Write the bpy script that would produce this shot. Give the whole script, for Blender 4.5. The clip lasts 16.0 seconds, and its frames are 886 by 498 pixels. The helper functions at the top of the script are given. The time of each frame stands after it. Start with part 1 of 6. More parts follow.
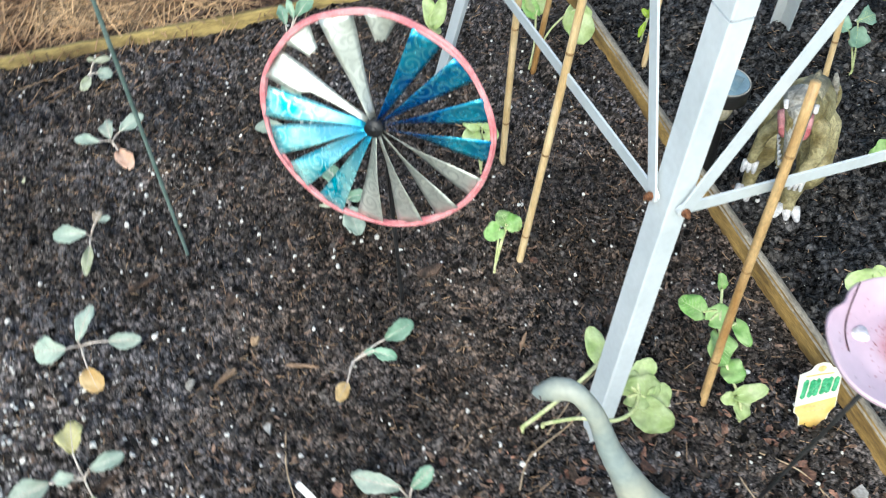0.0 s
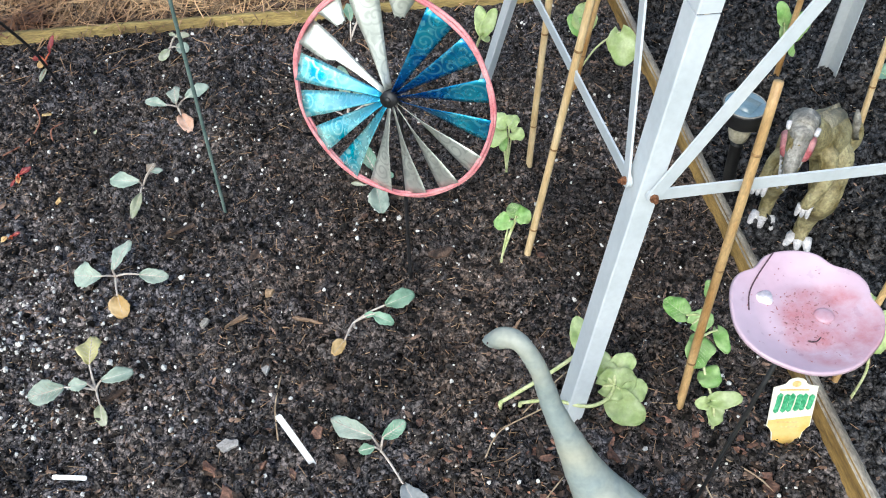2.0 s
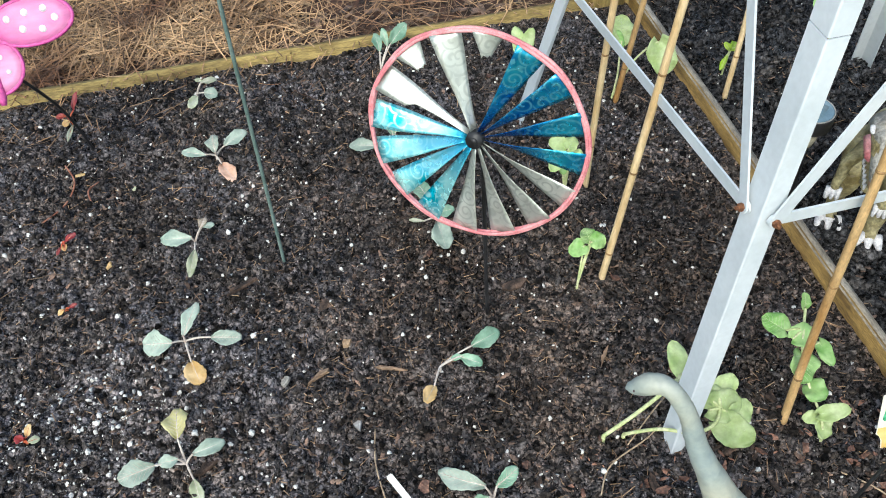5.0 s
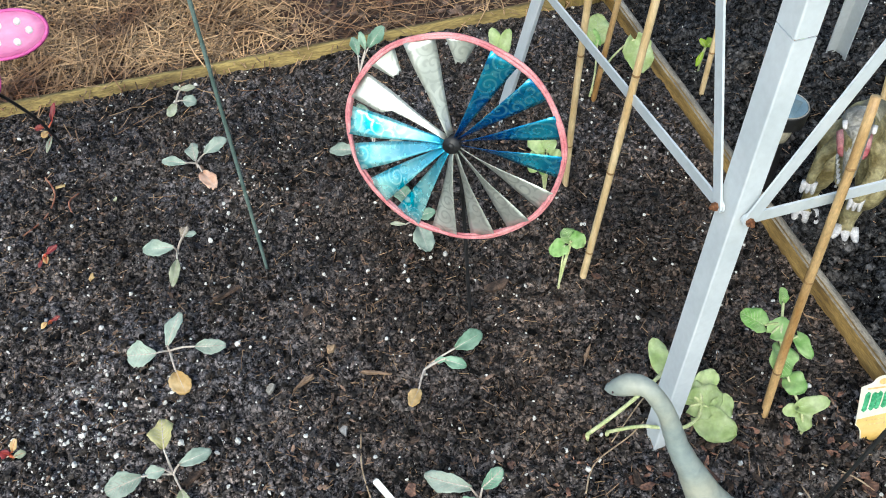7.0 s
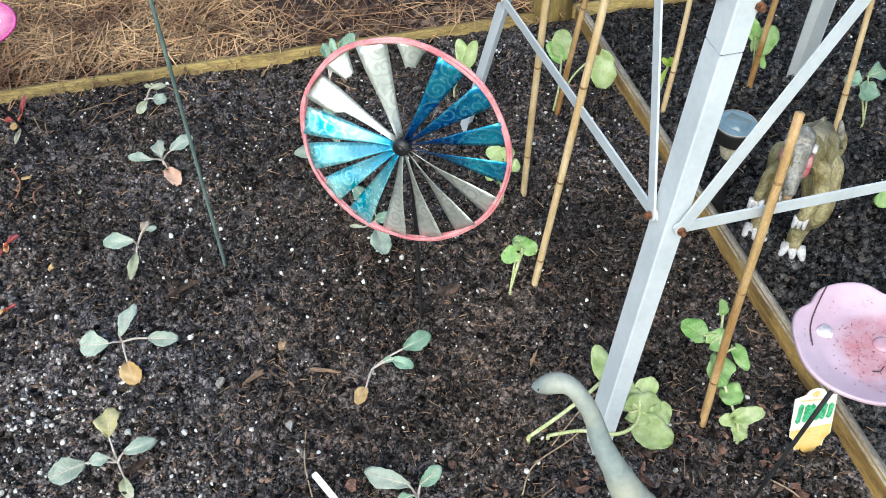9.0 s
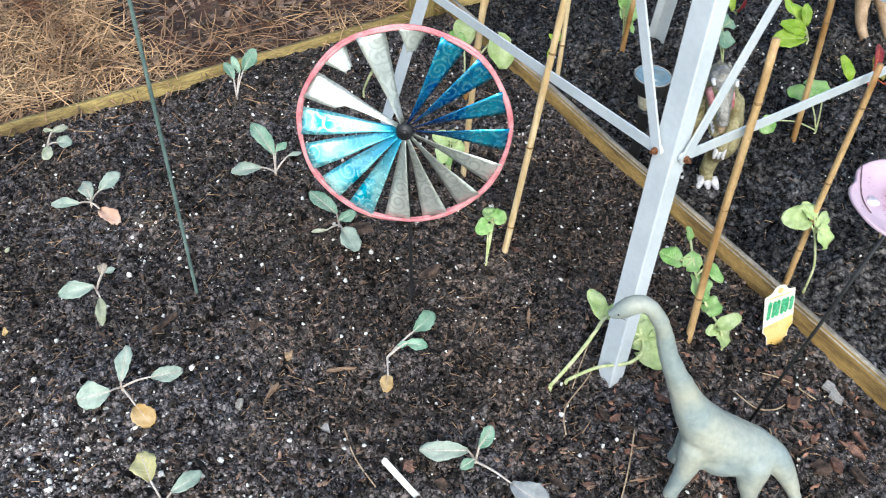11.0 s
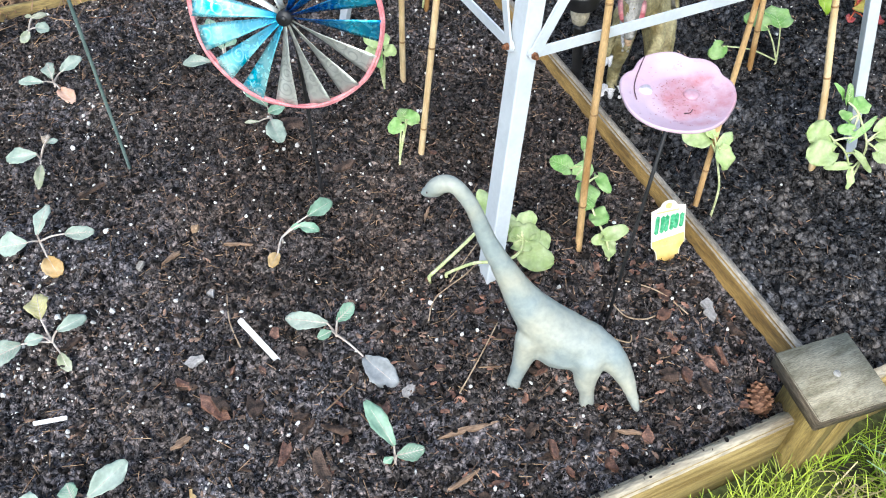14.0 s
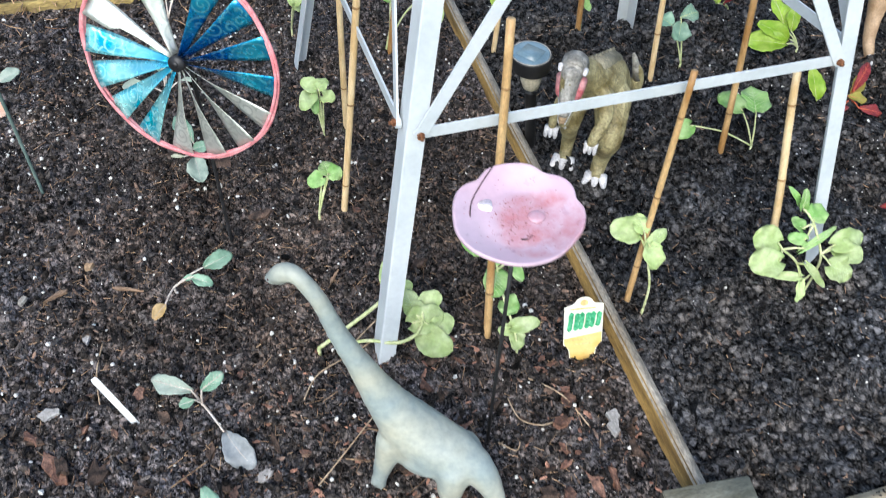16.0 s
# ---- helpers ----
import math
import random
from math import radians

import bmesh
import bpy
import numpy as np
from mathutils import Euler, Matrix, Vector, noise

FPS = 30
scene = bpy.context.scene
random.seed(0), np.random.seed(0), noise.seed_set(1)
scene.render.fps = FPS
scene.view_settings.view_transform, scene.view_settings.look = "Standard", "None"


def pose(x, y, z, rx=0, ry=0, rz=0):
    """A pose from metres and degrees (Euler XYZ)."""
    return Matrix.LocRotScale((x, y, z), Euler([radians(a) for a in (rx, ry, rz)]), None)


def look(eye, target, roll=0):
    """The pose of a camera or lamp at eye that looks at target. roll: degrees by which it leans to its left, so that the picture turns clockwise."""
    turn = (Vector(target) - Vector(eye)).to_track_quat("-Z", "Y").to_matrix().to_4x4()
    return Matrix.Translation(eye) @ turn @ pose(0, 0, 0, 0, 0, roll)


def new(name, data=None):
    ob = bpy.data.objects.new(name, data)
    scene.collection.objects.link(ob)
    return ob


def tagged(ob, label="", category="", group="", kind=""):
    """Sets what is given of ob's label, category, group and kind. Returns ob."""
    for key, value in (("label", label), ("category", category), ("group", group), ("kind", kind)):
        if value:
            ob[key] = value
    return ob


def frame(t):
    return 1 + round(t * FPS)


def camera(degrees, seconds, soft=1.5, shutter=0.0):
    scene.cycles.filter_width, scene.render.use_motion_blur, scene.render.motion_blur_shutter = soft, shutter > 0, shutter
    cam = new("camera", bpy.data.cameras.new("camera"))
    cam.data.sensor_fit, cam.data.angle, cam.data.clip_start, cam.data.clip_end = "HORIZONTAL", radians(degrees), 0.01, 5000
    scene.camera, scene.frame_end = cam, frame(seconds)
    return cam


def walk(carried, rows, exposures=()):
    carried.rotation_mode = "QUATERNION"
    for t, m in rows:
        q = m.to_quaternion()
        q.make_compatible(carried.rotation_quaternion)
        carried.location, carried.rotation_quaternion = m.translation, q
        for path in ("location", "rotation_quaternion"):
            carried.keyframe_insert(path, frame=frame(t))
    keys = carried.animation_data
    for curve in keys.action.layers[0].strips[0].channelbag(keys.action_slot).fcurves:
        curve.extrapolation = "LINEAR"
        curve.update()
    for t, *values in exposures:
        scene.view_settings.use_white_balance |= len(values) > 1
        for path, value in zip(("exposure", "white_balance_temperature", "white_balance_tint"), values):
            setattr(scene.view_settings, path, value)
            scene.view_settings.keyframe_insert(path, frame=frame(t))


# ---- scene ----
cam = camera(55.2, 16.0, soft=1.02, shutter=0.3)
PATH = [
    (0, (0.027, 0.012, 1.115), (0.4, 1.174, -0.469), -0.1),
    (0.1, (0.039, -0.021, 1.099), (0.391, 1.154, -0.482), 1.3),
    (0.5, (0.056, -0.08, 1.091), (0.378, 1.108, -0.485), 2.5),
    (1, (0.093, -0.107, 1.121), (0.386, 1.098, -0.448), 1.2),
    (1.5, (0.098, -0.127, 1.108), (0.329, 1.136, -0.426), 0.7),
    (2, (0.115, -0.143, 1.115), (0.312, 1.144, -0.403), 0.1),
    (2.5, (0.155, -0.165, 1.141), (0.346, 1.15, -0.355), -4.7),
    (3, (0.16, -0.155, 1.127), (0.332, 1.163, -0.368), -7.1),
    (3.5, (0.088, -0.114, 1.13), (0.293, 1.194, -0.369), -5.2),
    (4, (-0.02, -0.059, 1.128), (0.243, 1.227, -0.381), -2.3),
    (4.2, (-0.042, -0.051, 1.126), (0.218, 1.232, -0.386), -2.5),
    (6.5, (-0.04, -0.043, 1.142), (0.252, 1.219, -0.382), -2.9),
    (7, (-0.029, -0.044, 1.143), (0.264, 1.215, -0.382), -3.2),
    (7.5, (-0.024, -0.044, 1.138), (0.265, 1.218, -0.386), -3.2),
    (8, (-0.02, -0.043, 1.142), (0.27, 1.218, -0.383), -3.0),
    (8.5, (0.015, -0.075, 1.151), (0.306, 1.203, -0.359), -1.9),
    (8.7, (0.039, -0.094, 1.15), (0.328, 1.191, -0.356), -1.2),
    (10.8, (-0.317, -0.032, 1.137), (0.464, 1.108, -0.309), 4.9),
    (11, (-0.311, -0.045, 1.135), (0.481, 1.076, -0.319), 4.5),
    (11.5, (-0.276, -0.086, 1.159), (0.487, 1.06, -0.292), 1.5),
    (12, (-0.158, -0.226, 1.157), (0.531, 0.981, -0.282), 1.3),
    (12.5, (-0.033, -0.374, 1.148), (0.533, 0.815, -0.358), 0.5),
    (13, (-0.004, -0.381, 1.145), (0.543, 0.757, -0.406), 0.1),
    (13.5, (-0.041, -0.342, 1.129), (0.499, 0.813, -0.413), -0.2),
    (14, (-0.048, -0.319, 1.136), (0.485, 0.84, -0.404), 1.2),
    (14.5, (0.098, -0.342, 1.142), (0.561, 0.85, -0.395), 1.2),
    (15, (0.201, -0.366, 1.136), (0.635, 0.844, -0.396), 2.7),
    (15.5, (0.243, -0.347, 1.129), (0.653, 0.847, -0.421), 2.7),
    (16, (0.236, -0.262, 1.132), (0.657, 0.953, -0.4), 3.3),
]
walk(cam, [(t, look(eye, target, roll)) for t, eye, target, roll in PATH], [
    (0, 1.12, 6450, 0), (0.5, 1.12, 6450, 1), (1, 0.98, 6450, 3), (1.5, 0.93, 6450, 4), (2, 0.94, 6420, 4), (3.5, 0.91, 6420, 5), (4, 1.02, 6470, 4), (6.5, 0.85, 6500, 1), (8, 0.84, 6500, 1), (8.5, 0.89, 6480, 2),
    (11, 1.04, 6350, 4), (12, 1.05, 6320, 4), (12.5, 0.96, 6330, 5), (13, 1.13, 6280, 6), (14.5, 1.22, 6250, 6), (15, 1.1, 6280, 6), (16, 1.05, 6280, 6)])

# ---- light ----
world = bpy.data.worlds.new("sky")
scene.world = world
world.use_nodes = True
wn = world.node_tree.nodes
sky = wn.new("ShaderNodeTexSky")
sky.sky_type, sky.sun_disc = "NISHITA", False
SUN_EL, SUN_AZ = 46.0, 210.0
sky.sun_elevation, sky.sun_rotation = radians(SUN_EL), radians(SUN_AZ)
sky.air_density, sky.dust_density, sky.ozone_density = 1.0, 2.0, 1.0
world.node_tree.links.new(sky.outputs[0], wn["Background"].inputs[0])
wn["Background"].inputs[1].default_value = 0.125
sun = new("sun", bpy.data.lights.new("sun", "SUN"))
sun.data.energy, sun.data.angle, sun.data.color = 1.4, radians(45), (1.0, 0.98, 0.95)
sun_from = Vector((math.sin(radians(SUN_AZ)) * math.cos(radians(SUN_EL)), math.cos(radians(SUN_AZ)) * math.cos(radians(SUN_EL)), math.sin(radians(SUN_EL))))
sun.matrix_world = look(sun_from * 20, (0, 0, 0))

# ---- materials ----


def mat(name, c1, c2, scale=30.0, rough=0.6, bump=0.3, bscale=150.0, metal=0.0, spec=0.5, stretch=(1, 1, 1), rnd=0.0, sheer=0.0, fine=0.25, coat=0.0, each=0.0):
    """Two colours mixed by noise at two scales, with grain in colour, gloss and relief. rnd: how far pieces differ."""
    m = bpy.data.materials.new(name)
    m.use_nodes = True
    n, k = m.node_tree.nodes, m.node_tree.links.new
    b = n["Principled BSDF"]
    tc, mp = n.new("ShaderNodeTexCoord"), n.new("ShaderNodeMapping")
    mp.inputs["Scale"].default_value = stretch
    k(tc.outputs["Object"], mp.inputs["Vector"])
    big, small = n.new("ShaderNodeTexNoise"), n.new("ShaderNodeTexNoise")
    for t, s, d in ((big, scale, 5), (small, bscale, 8)):
        t.inputs["Scale"].default_value, t.inputs["Detail"].default_value = s, d
        k(mp.outputs[0], t.inputs["Vector"])
    ramp = n.new("ShaderNodeValToRGB")
    ramp.color_ramp.elements[0].position, ramp.color_ramp.elements[1].position = 0.36, 0.64
    ramp.color_ramp.elements[0].color, ramp.color_ramp.elements[1].color = (*c1, 1), (*c2, 1)
    k(big.outputs["Fac"], ramp.inputs[0])
    grain = n.new("ShaderNodeMapRange")
    grain.inputs["From Min"].default_value, grain.inputs["From Max"].default_value = 0.3, 0.7
    grain.inputs["To Min"].default_value, grain.inputs["To Max"].default_value = 1 - fine, 1 + fine
    k(small.outputs["Fac"], grain.inputs["Value"])
    mul = n.new("ShaderNodeVectorMath")
    mul.operation = "SCALE"
    k(ramp.outputs[0], mul.inputs[0])
    k(grain.outputs[0], mul.inputs["Scale"])
    out = mul.outputs[0]
    if rnd:
        geo = n.new("ShaderNodeNewGeometry")
        vary = n.new("ShaderNodeMapRange")
        vary.inputs["To Min"].default_value, vary.inputs["To Max"].default_value = 1 - rnd, 1 + rnd
        k(geo.outputs["Random Per Island"], vary.inputs["Value"])
        mul2 = n.new("ShaderNodeVectorMath")
        mul2.operation = "SCALE"
        k(out, mul2.inputs[0])
        k(vary.outputs[0], mul2.inputs["Scale"])
        out = mul2.outputs[0]
    if each:
        info, vary = n.new("ShaderNodeObjectInfo"), n.new("ShaderNodeMapRange")
        vary.inputs["To Min"].default_value, vary.inputs["To Max"].default_value = 1 - each, 1 + each
        k(info.outputs["Random"], vary.inputs["Value"])
        mul3 = n.new("ShaderNodeVectorMath")
        mul3.operation = "SCALE"
        k(out, mul3.inputs[0])
        k(vary.outputs[0], mul3.inputs["Scale"])
        out = mul3.outputs[0]
    k(out, b.inputs["Base Color"])
    rr = n.new("ShaderNodeMapRange")
    rr.inputs["To Min"].default_value, rr.inputs["To Max"].default_value = max(0.03, rough - 0.15), min(1, rough + 0.15)
    k(small.outputs["Fac"], rr.inputs["Value"])
    k(rr.outputs[0], b.inputs["Roughness"])
    b.inputs["Metallic"].default_value = metal
    b.inputs["Specular IOR Level"].default_value = spec
    b.inputs["Coat Weight"].default_value = coat
    if bump:
        bp = n.new("ShaderNodeBump")
        bp.inputs["Strength"].default_value, bp.inputs["Distance"].default_value = bump, 0.003
        k(small.outputs["Fac"], bp.inputs["Height"])
        k(bp.outputs[0], b.inputs["Normal"])
    if sheer:
        tr, mx = n.new("ShaderNodeBsdfTranslucent"), n.new("ShaderNodeMixShader")
        k(out, tr.inputs["Color"])
        mx.inputs[0].default_value = sheer
        k(b.outputs[0], mx.inputs[1])
        k(tr.outputs[0], mx.inputs[2])
        k(mx.outputs[0], n["Material Output"].inputs[0])
    return m


def swirl_foil(name, c1, c2, metal, rough, rings, inner=None):
    """Printed foil with small ring scrolls."""
    m = mat(name, c1, c2, 22, rough, 0.0, 90, metal, fine=0.08)
    n, k = m.node_tree.nodes, m.node_tree.links.new
    b = n["Principled BSDF"]
    tc = n.new("ShaderNodeTexCoord")
    v = n.new("ShaderNodeTexVoronoi")
    v.inputs["Scale"].default_value = 42
    k(tc.outputs["Object"], v.inputs["Vector"])
    rel = n.new("ShaderNodeVectorMath")
    rel.operation = "SUBTRACT"
    k(tc.outputs["Object"], rel.inputs[0])
    k(v.outputs["Position"], rel.inputs[1])
    sep = n.new("ShaderNodeSeparateXYZ")
    k(rel.outputs[0], sep.inputs[0])
    turn = n.new("ShaderNodeMath")
    turn.operation = "ARCTAN2"
    k(sep.outputs[2], turn.inputs[0])
    k(sep.outputs[0], turn.inputs[1])
    w = n.new("ShaderNodeMath")
    w.operation, w.inputs[1].default_value = "MULTIPLY_ADD", 19.0
    k(v.outputs["Distance"], w.inputs[0])
    k(turn.outputs[0], w.inputs[2])
    s = n.new("ShaderNodeMath")
    s.operation = "SINE"
    k(w.outputs[0], s.inputs[0])
    r = n.new("ShaderNodeMapRange")
    r.inputs["From Min"].default_value, r.inputs["From Max"].default_value = 0.1, 0.9
    r.inputs["To Min"].default_value, r.inputs["To Max"].default_value = 0.0, 0.6
    k(s.outputs[0], r.inputs["Value"])
    mix = n.new("ShaderNodeMixRGB")
    old = b.inputs["Base Color"].links[0].from_socket
    k(r.outputs[0], mix.inputs[0])
    k(old, mix.inputs[1])
    mix.inputs[2].default_value = (*rings, 1)
    out = mix.outputs[0]
    if inner:
        far = n.new("ShaderNodeVectorMath")
        far.operation = "DISTANCE"
        far.inputs[1].default_value = (0.182, 0.770, 0.369)
        k(tc.outputs["Object"], far.inputs[0])
        ramp = n.new("ShaderNodeMapRange")
        ramp.inputs["From Min"].default_value, ramp.inputs["From Max"].default_value = 0.02, 0.1
        k(far.outputs["Value"], ramp.inputs["Value"])
        fade = n.new("ShaderNodeMixRGB")
        k(ramp.outputs[0], fade.inputs[0])
        fade.inputs[1].default_value = (*inner, 1)
        k(out, fade.inputs[2])
        out = fade.outputs[0]
    k(out, b.inputs["Base Color"])
    return m




def earth(name, dark, mid, brown, patch, browner=False):
    """Moist granular soil: crumbs at two sizes, each with its own tone, shade painted black in the gaps between them, a
    few brown fibres and damp gloss.
    """
    m = bpy.data.materials.new(name)
    m.use_nodes = True
    n, k = m.node_tree.nodes, m.node_tree.links.new
    b = n["Principled BSDF"]
    tc = n.new("ShaderNodeTexCoord")
    warp = n.new("ShaderNodeTexNoise")
    warp.inputs["Scale"].default_value, warp.inputs["Detail"].default_value = 75, 5
    k(tc.outputs["Object"], warp.inputs["Vector"])
    off = n.new("ShaderNodeVectorMath")
    off.operation = "MULTIPLY_ADD"
    off.inputs[1].default_value = (0.012, 0.012, 0.012)
    k(warp.outputs["Color"], off.inputs[0])
    k(tc.outputs["Object"], off.inputs[2])
    cells = []
    for s in ((150, 430) if browner else (95, 300)):
        v = n.new("ShaderNodeTexVoronoi")
        v.inputs["Scale"].default_value = s
        k(off.outputs[0], v.inputs["Vector"])
        cells.append(v)
    tones = []
    for v in cells:
        sep = n.new("ShaderNodeSeparateColor")
        k(v.outputs["Color"], sep.inputs[0])
        r = n.new("ShaderNodeValToRGB")
        e = r.color_ramp.elements
        e[0].color, e[1].color = (*dark, 1), (*brown, 1)
        e[0].position, e[1].position = (0.2 if browner else 0.28), 1.0
        for at, c in ((0.55, mid), (0.86, tuple(0.6 * p + 0.4 * q for p, q in zip(mid, brown)))):
            x = e.new(at)
            x.color = (*c, 1)
        k(sep.outputs[0], r.inputs[0])
        tones.append(r)
    mix = n.new("ShaderNodeMixRGB")
    mix.inputs[0].default_value = 0.5 if browner else 0.4
    k(tones[0].outputs[0], mix.inputs[1])
    k(tones[1].outputs[0], mix.inputs[2])
    # crevice shade between crumbs, multiplied into the base colour
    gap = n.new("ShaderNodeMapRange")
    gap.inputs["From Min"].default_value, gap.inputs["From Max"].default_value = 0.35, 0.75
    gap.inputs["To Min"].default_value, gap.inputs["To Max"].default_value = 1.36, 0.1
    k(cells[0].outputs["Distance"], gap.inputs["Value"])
    wide = n.new("ShaderNodeTexNoise")
    wide.inputs["Scale"].default_value, wide.inputs["Detail"].default_value = 4.5, 4
    k(tc.outputs["Object"], wide.inputs["Vector"])
    damp = n.new("ShaderNodeMapRange")
    damp.inputs["From Min"].default_value, damp.inputs["From Max"].default_value = 0.38, 0.62
    damp.inputs["To Min"].default_value, damp.inputs["To Max"].default_value = patch, 1.25
    k(wide.outputs["Fac"], damp.inputs["Value"])
    # rain-packed patches: finer and paler, with less of the painted gap shade
    packed = n.new("ShaderNodeTexNoise")
    packed.inputs["Scale"].default_value, packed.inputs["Detail"].default_value = 8.5, 5
    k(tc.outputs["Object"], packed.inputs["Vector"])
    pack = n.new("ShaderNodeMapRange")
    pack.interpolation_type = "SMOOTHSTEP"
    pack.inputs["From Min"].default_value, pack.inputs["From Max"].default_value = 0.45, 0.62
    k(packed.outputs["Fac"], pack.inputs["Value"])
    part_pack = n.new("ShaderNodeMath")
    part_pack.operation, part_pack.inputs[1].default_value = "MULTIPLY", 0.36 if browner else 0.15
    k(pack.outputs[0], part_pack.inputs[0])
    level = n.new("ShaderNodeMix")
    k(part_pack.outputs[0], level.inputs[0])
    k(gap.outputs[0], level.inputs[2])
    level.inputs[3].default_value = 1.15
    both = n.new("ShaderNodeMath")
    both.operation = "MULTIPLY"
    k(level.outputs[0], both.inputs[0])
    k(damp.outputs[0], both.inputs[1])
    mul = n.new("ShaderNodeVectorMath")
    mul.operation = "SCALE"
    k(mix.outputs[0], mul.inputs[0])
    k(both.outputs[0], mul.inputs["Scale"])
    hue_n = n.new("ShaderNodeTexNoise")
    hue_n.inputs["Scale"].default_value, hue_n.inputs["Detail"].default_value = 6.0, 5
    k(tc.outputs["Object"], hue_n.inputs["Vector"])
    hue = n.new("ShaderNodeValToRGB")
    hue.color_ramp.elements[0].position, hue.color_ramp.elements[1].position = 0.4, 0.62
    hue.color_ramp.elements[0].color, hue.color_ramp.elements[1].color = (0.95, 0.98, 1.06, 1), (1.07, 0.99, 0.92, 1)
    k(hue_n.outputs["Fac"], hue.inputs[0])
    tinted = n.new("ShaderNodeVectorMath")
    tinted.operation = "MULTIPLY"
    k(mul.outputs[0], tinted.inputs[0])
    k(hue.outputs[0], tinted.inputs[1])
    out = tinted.outputs[0]
    if browner:
        # the middle of the bed is a browner, more fibrous mix than the black compost round it
        span = []
        sepx = n.new("ShaderNodeSeparateXYZ")
        k(tc.outputs["Object"], sepx.inputs[0])
        for axis, a, c in ((0, -0.2, 0.1), (1, 1.2, 0.95), (1, 0.36, 0.58)):
            r = n.new("ShaderNodeMapRange")
            r.interpolation_type = "SMOOTHSTEP"
            r.inputs["From Min"].default_value, r.inputs["From Max"].default_value = a, c
            jig = n.new("ShaderNodeMath")
            jig.operation, jig.inputs[1].default_value = "MULTIPLY_ADD", 0.5
            k(wide.outputs["Fac"], jig.inputs[0])
            sub = n.new("ShaderNodeMath")
            sub.operation, sub.inputs[1].default_value = "SUBTRACT", 0.25
            k(sepx.outputs[axis], sub.inputs[0])
            k(sub.outputs[0], jig.inputs[2])
            k(jig.outputs[0], r.inputs["Value"])
            span.append(r)
        both2 = n.new("ShaderNodeMath")
        both2.operation = "MULTIPLY"
        k(span[0].outputs[0], both2.inputs[0])
        k(span[1].outputs[0], both2.inputs[1])
        all3 = n.new("ShaderNodeMath")
        all3.operation = "MULTIPLY"
        k(both2.outputs[0], all3.inputs[0])
        k(span[2].outputs[0], all3.inputs[1])
        tint = n.new("ShaderNodeMixRGB")
        tint.blend_type = "MULTIPLY"
        tint.inputs[2].default_value = (0.92, 0.83, 0.74, 1)
        k(all3.outputs[0], tint.inputs[0])
        # bluish sky sheen of wet soil, tinted into the base colour
        cool = n.new("ShaderNodeVectorMath")
        cool.operation, cool.inputs[1].default_value = "MULTIPLY", (1.0, 1.03, 1.1)
        k(out, cool.inputs[0])
        # paler towards the front left: wet-soil glare put into the colour
        sheen_gain = n.new("ShaderNodeMapRange")
        sheen_gain.inputs["From Min"].default_value, sheen_gain.inputs["From Max"].default_value = 0.3, 0.9
        sheen_gain.inputs["To Min"].default_value, sheen_gain.inputs["To Max"].default_value = 1.4, 0.95
        slant = n.new("ShaderNodeMath")
        k(sepx.outputs[0], slant.inputs[0])
        k(sepx.outputs[1], slant.inputs[1])
        k(slant.outputs[0], sheen_gain.inputs["Value"])
        paler = n.new("ShaderNodeVectorMath")
        paler.operation = "SCALE"
        k(cool.outputs[0], paler.inputs[0])
        k(sheen_gain.outputs[0], paler.inputs["Scale"])
        k(paler.outputs[0], tint.inputs[1])
        out = tint.outputs[0]
    if not browner:
        sepy = n.new("ShaderNodeSeparateXYZ")
        k(tc.outputs["Object"], sepy.inputs[0])
        # colour scaled by y only: paler at the front, slightly darker at the back
        dry = n.new("ShaderNodeMapRange")
        dry.interpolation_type = "SMOOTHSTEP"
        dry.inputs["From Min"].default_value, dry.inputs["From Max"].default_value = 0.22, 0.7
        dry.inputs["To Min"].default_value, dry.inputs["To Max"].default_value = 1.5, 0.92
        k(sepy.outputs[1], dry.inputs["Value"])
        pale = n.new("ShaderNodeVectorMath")
        pale.operation = "SCALE"
        k(out, pale.inputs[0])
        k(dry.outputs[0], pale.inputs["Scale"])
        out = pale.outputs[0]
    k(out, b.inputs["Base Color"])
    rough = n.new("ShaderNodeMapRange")
    rough.inputs["To Min"].default_value, rough.inputs["To Max"].default_value = 0.22, 0.8
    sep = n.new("ShaderNodeSeparateColor")
    k(cells[1].outputs["Color"], sep.inputs[0])
    k(sep.outputs[1], rough.inputs["Value"])
    k(rough.outputs[0], b.inputs["Roughness"])
    # only some crumbs are wet enough to shine
    wet = n.new("ShaderNodeMapRange")
    wet.inputs["From Min"].default_value, wet.inputs["From Max"].default_value = 0.62, 0.97
    wet.inputs["To Min"].default_value, wet.inputs["To Max"].default_value = 0.03, 1.0 if browner else 0.75
    k(sep.outputs[2], wet.inputs["Value"])
    k(wet.outputs[0], b.inputs["Specular IOR Level"])
    high = n.new("ShaderNodeMath")
    high.operation = "MULTIPLY_ADD"
    high.inputs[1].default_value = 0.5
    k(cells[1].outputs["Distance"], high.inputs[0])
    k(cells[0].outputs["Distance"], high.inputs[2])
    bp = n.new("ShaderNodeBump")
    bp.invert = True
    bp.inputs["Distance"].default_value = 0.0045
    firm = n.new("ShaderNodeMapRange")
    firm.inputs["To Min"].default_value, firm.inputs["To Max"].default_value = 1.0, 0.6 if browner else 0.85
    k(pack.outputs[0], firm.inputs["Value"])
    k(firm.outputs[0], bp.inputs["Strength"])
    k(high.outputs[0], bp.inputs["Height"])
    k(bp.outputs[0], b.inputs["Normal"])
    return m


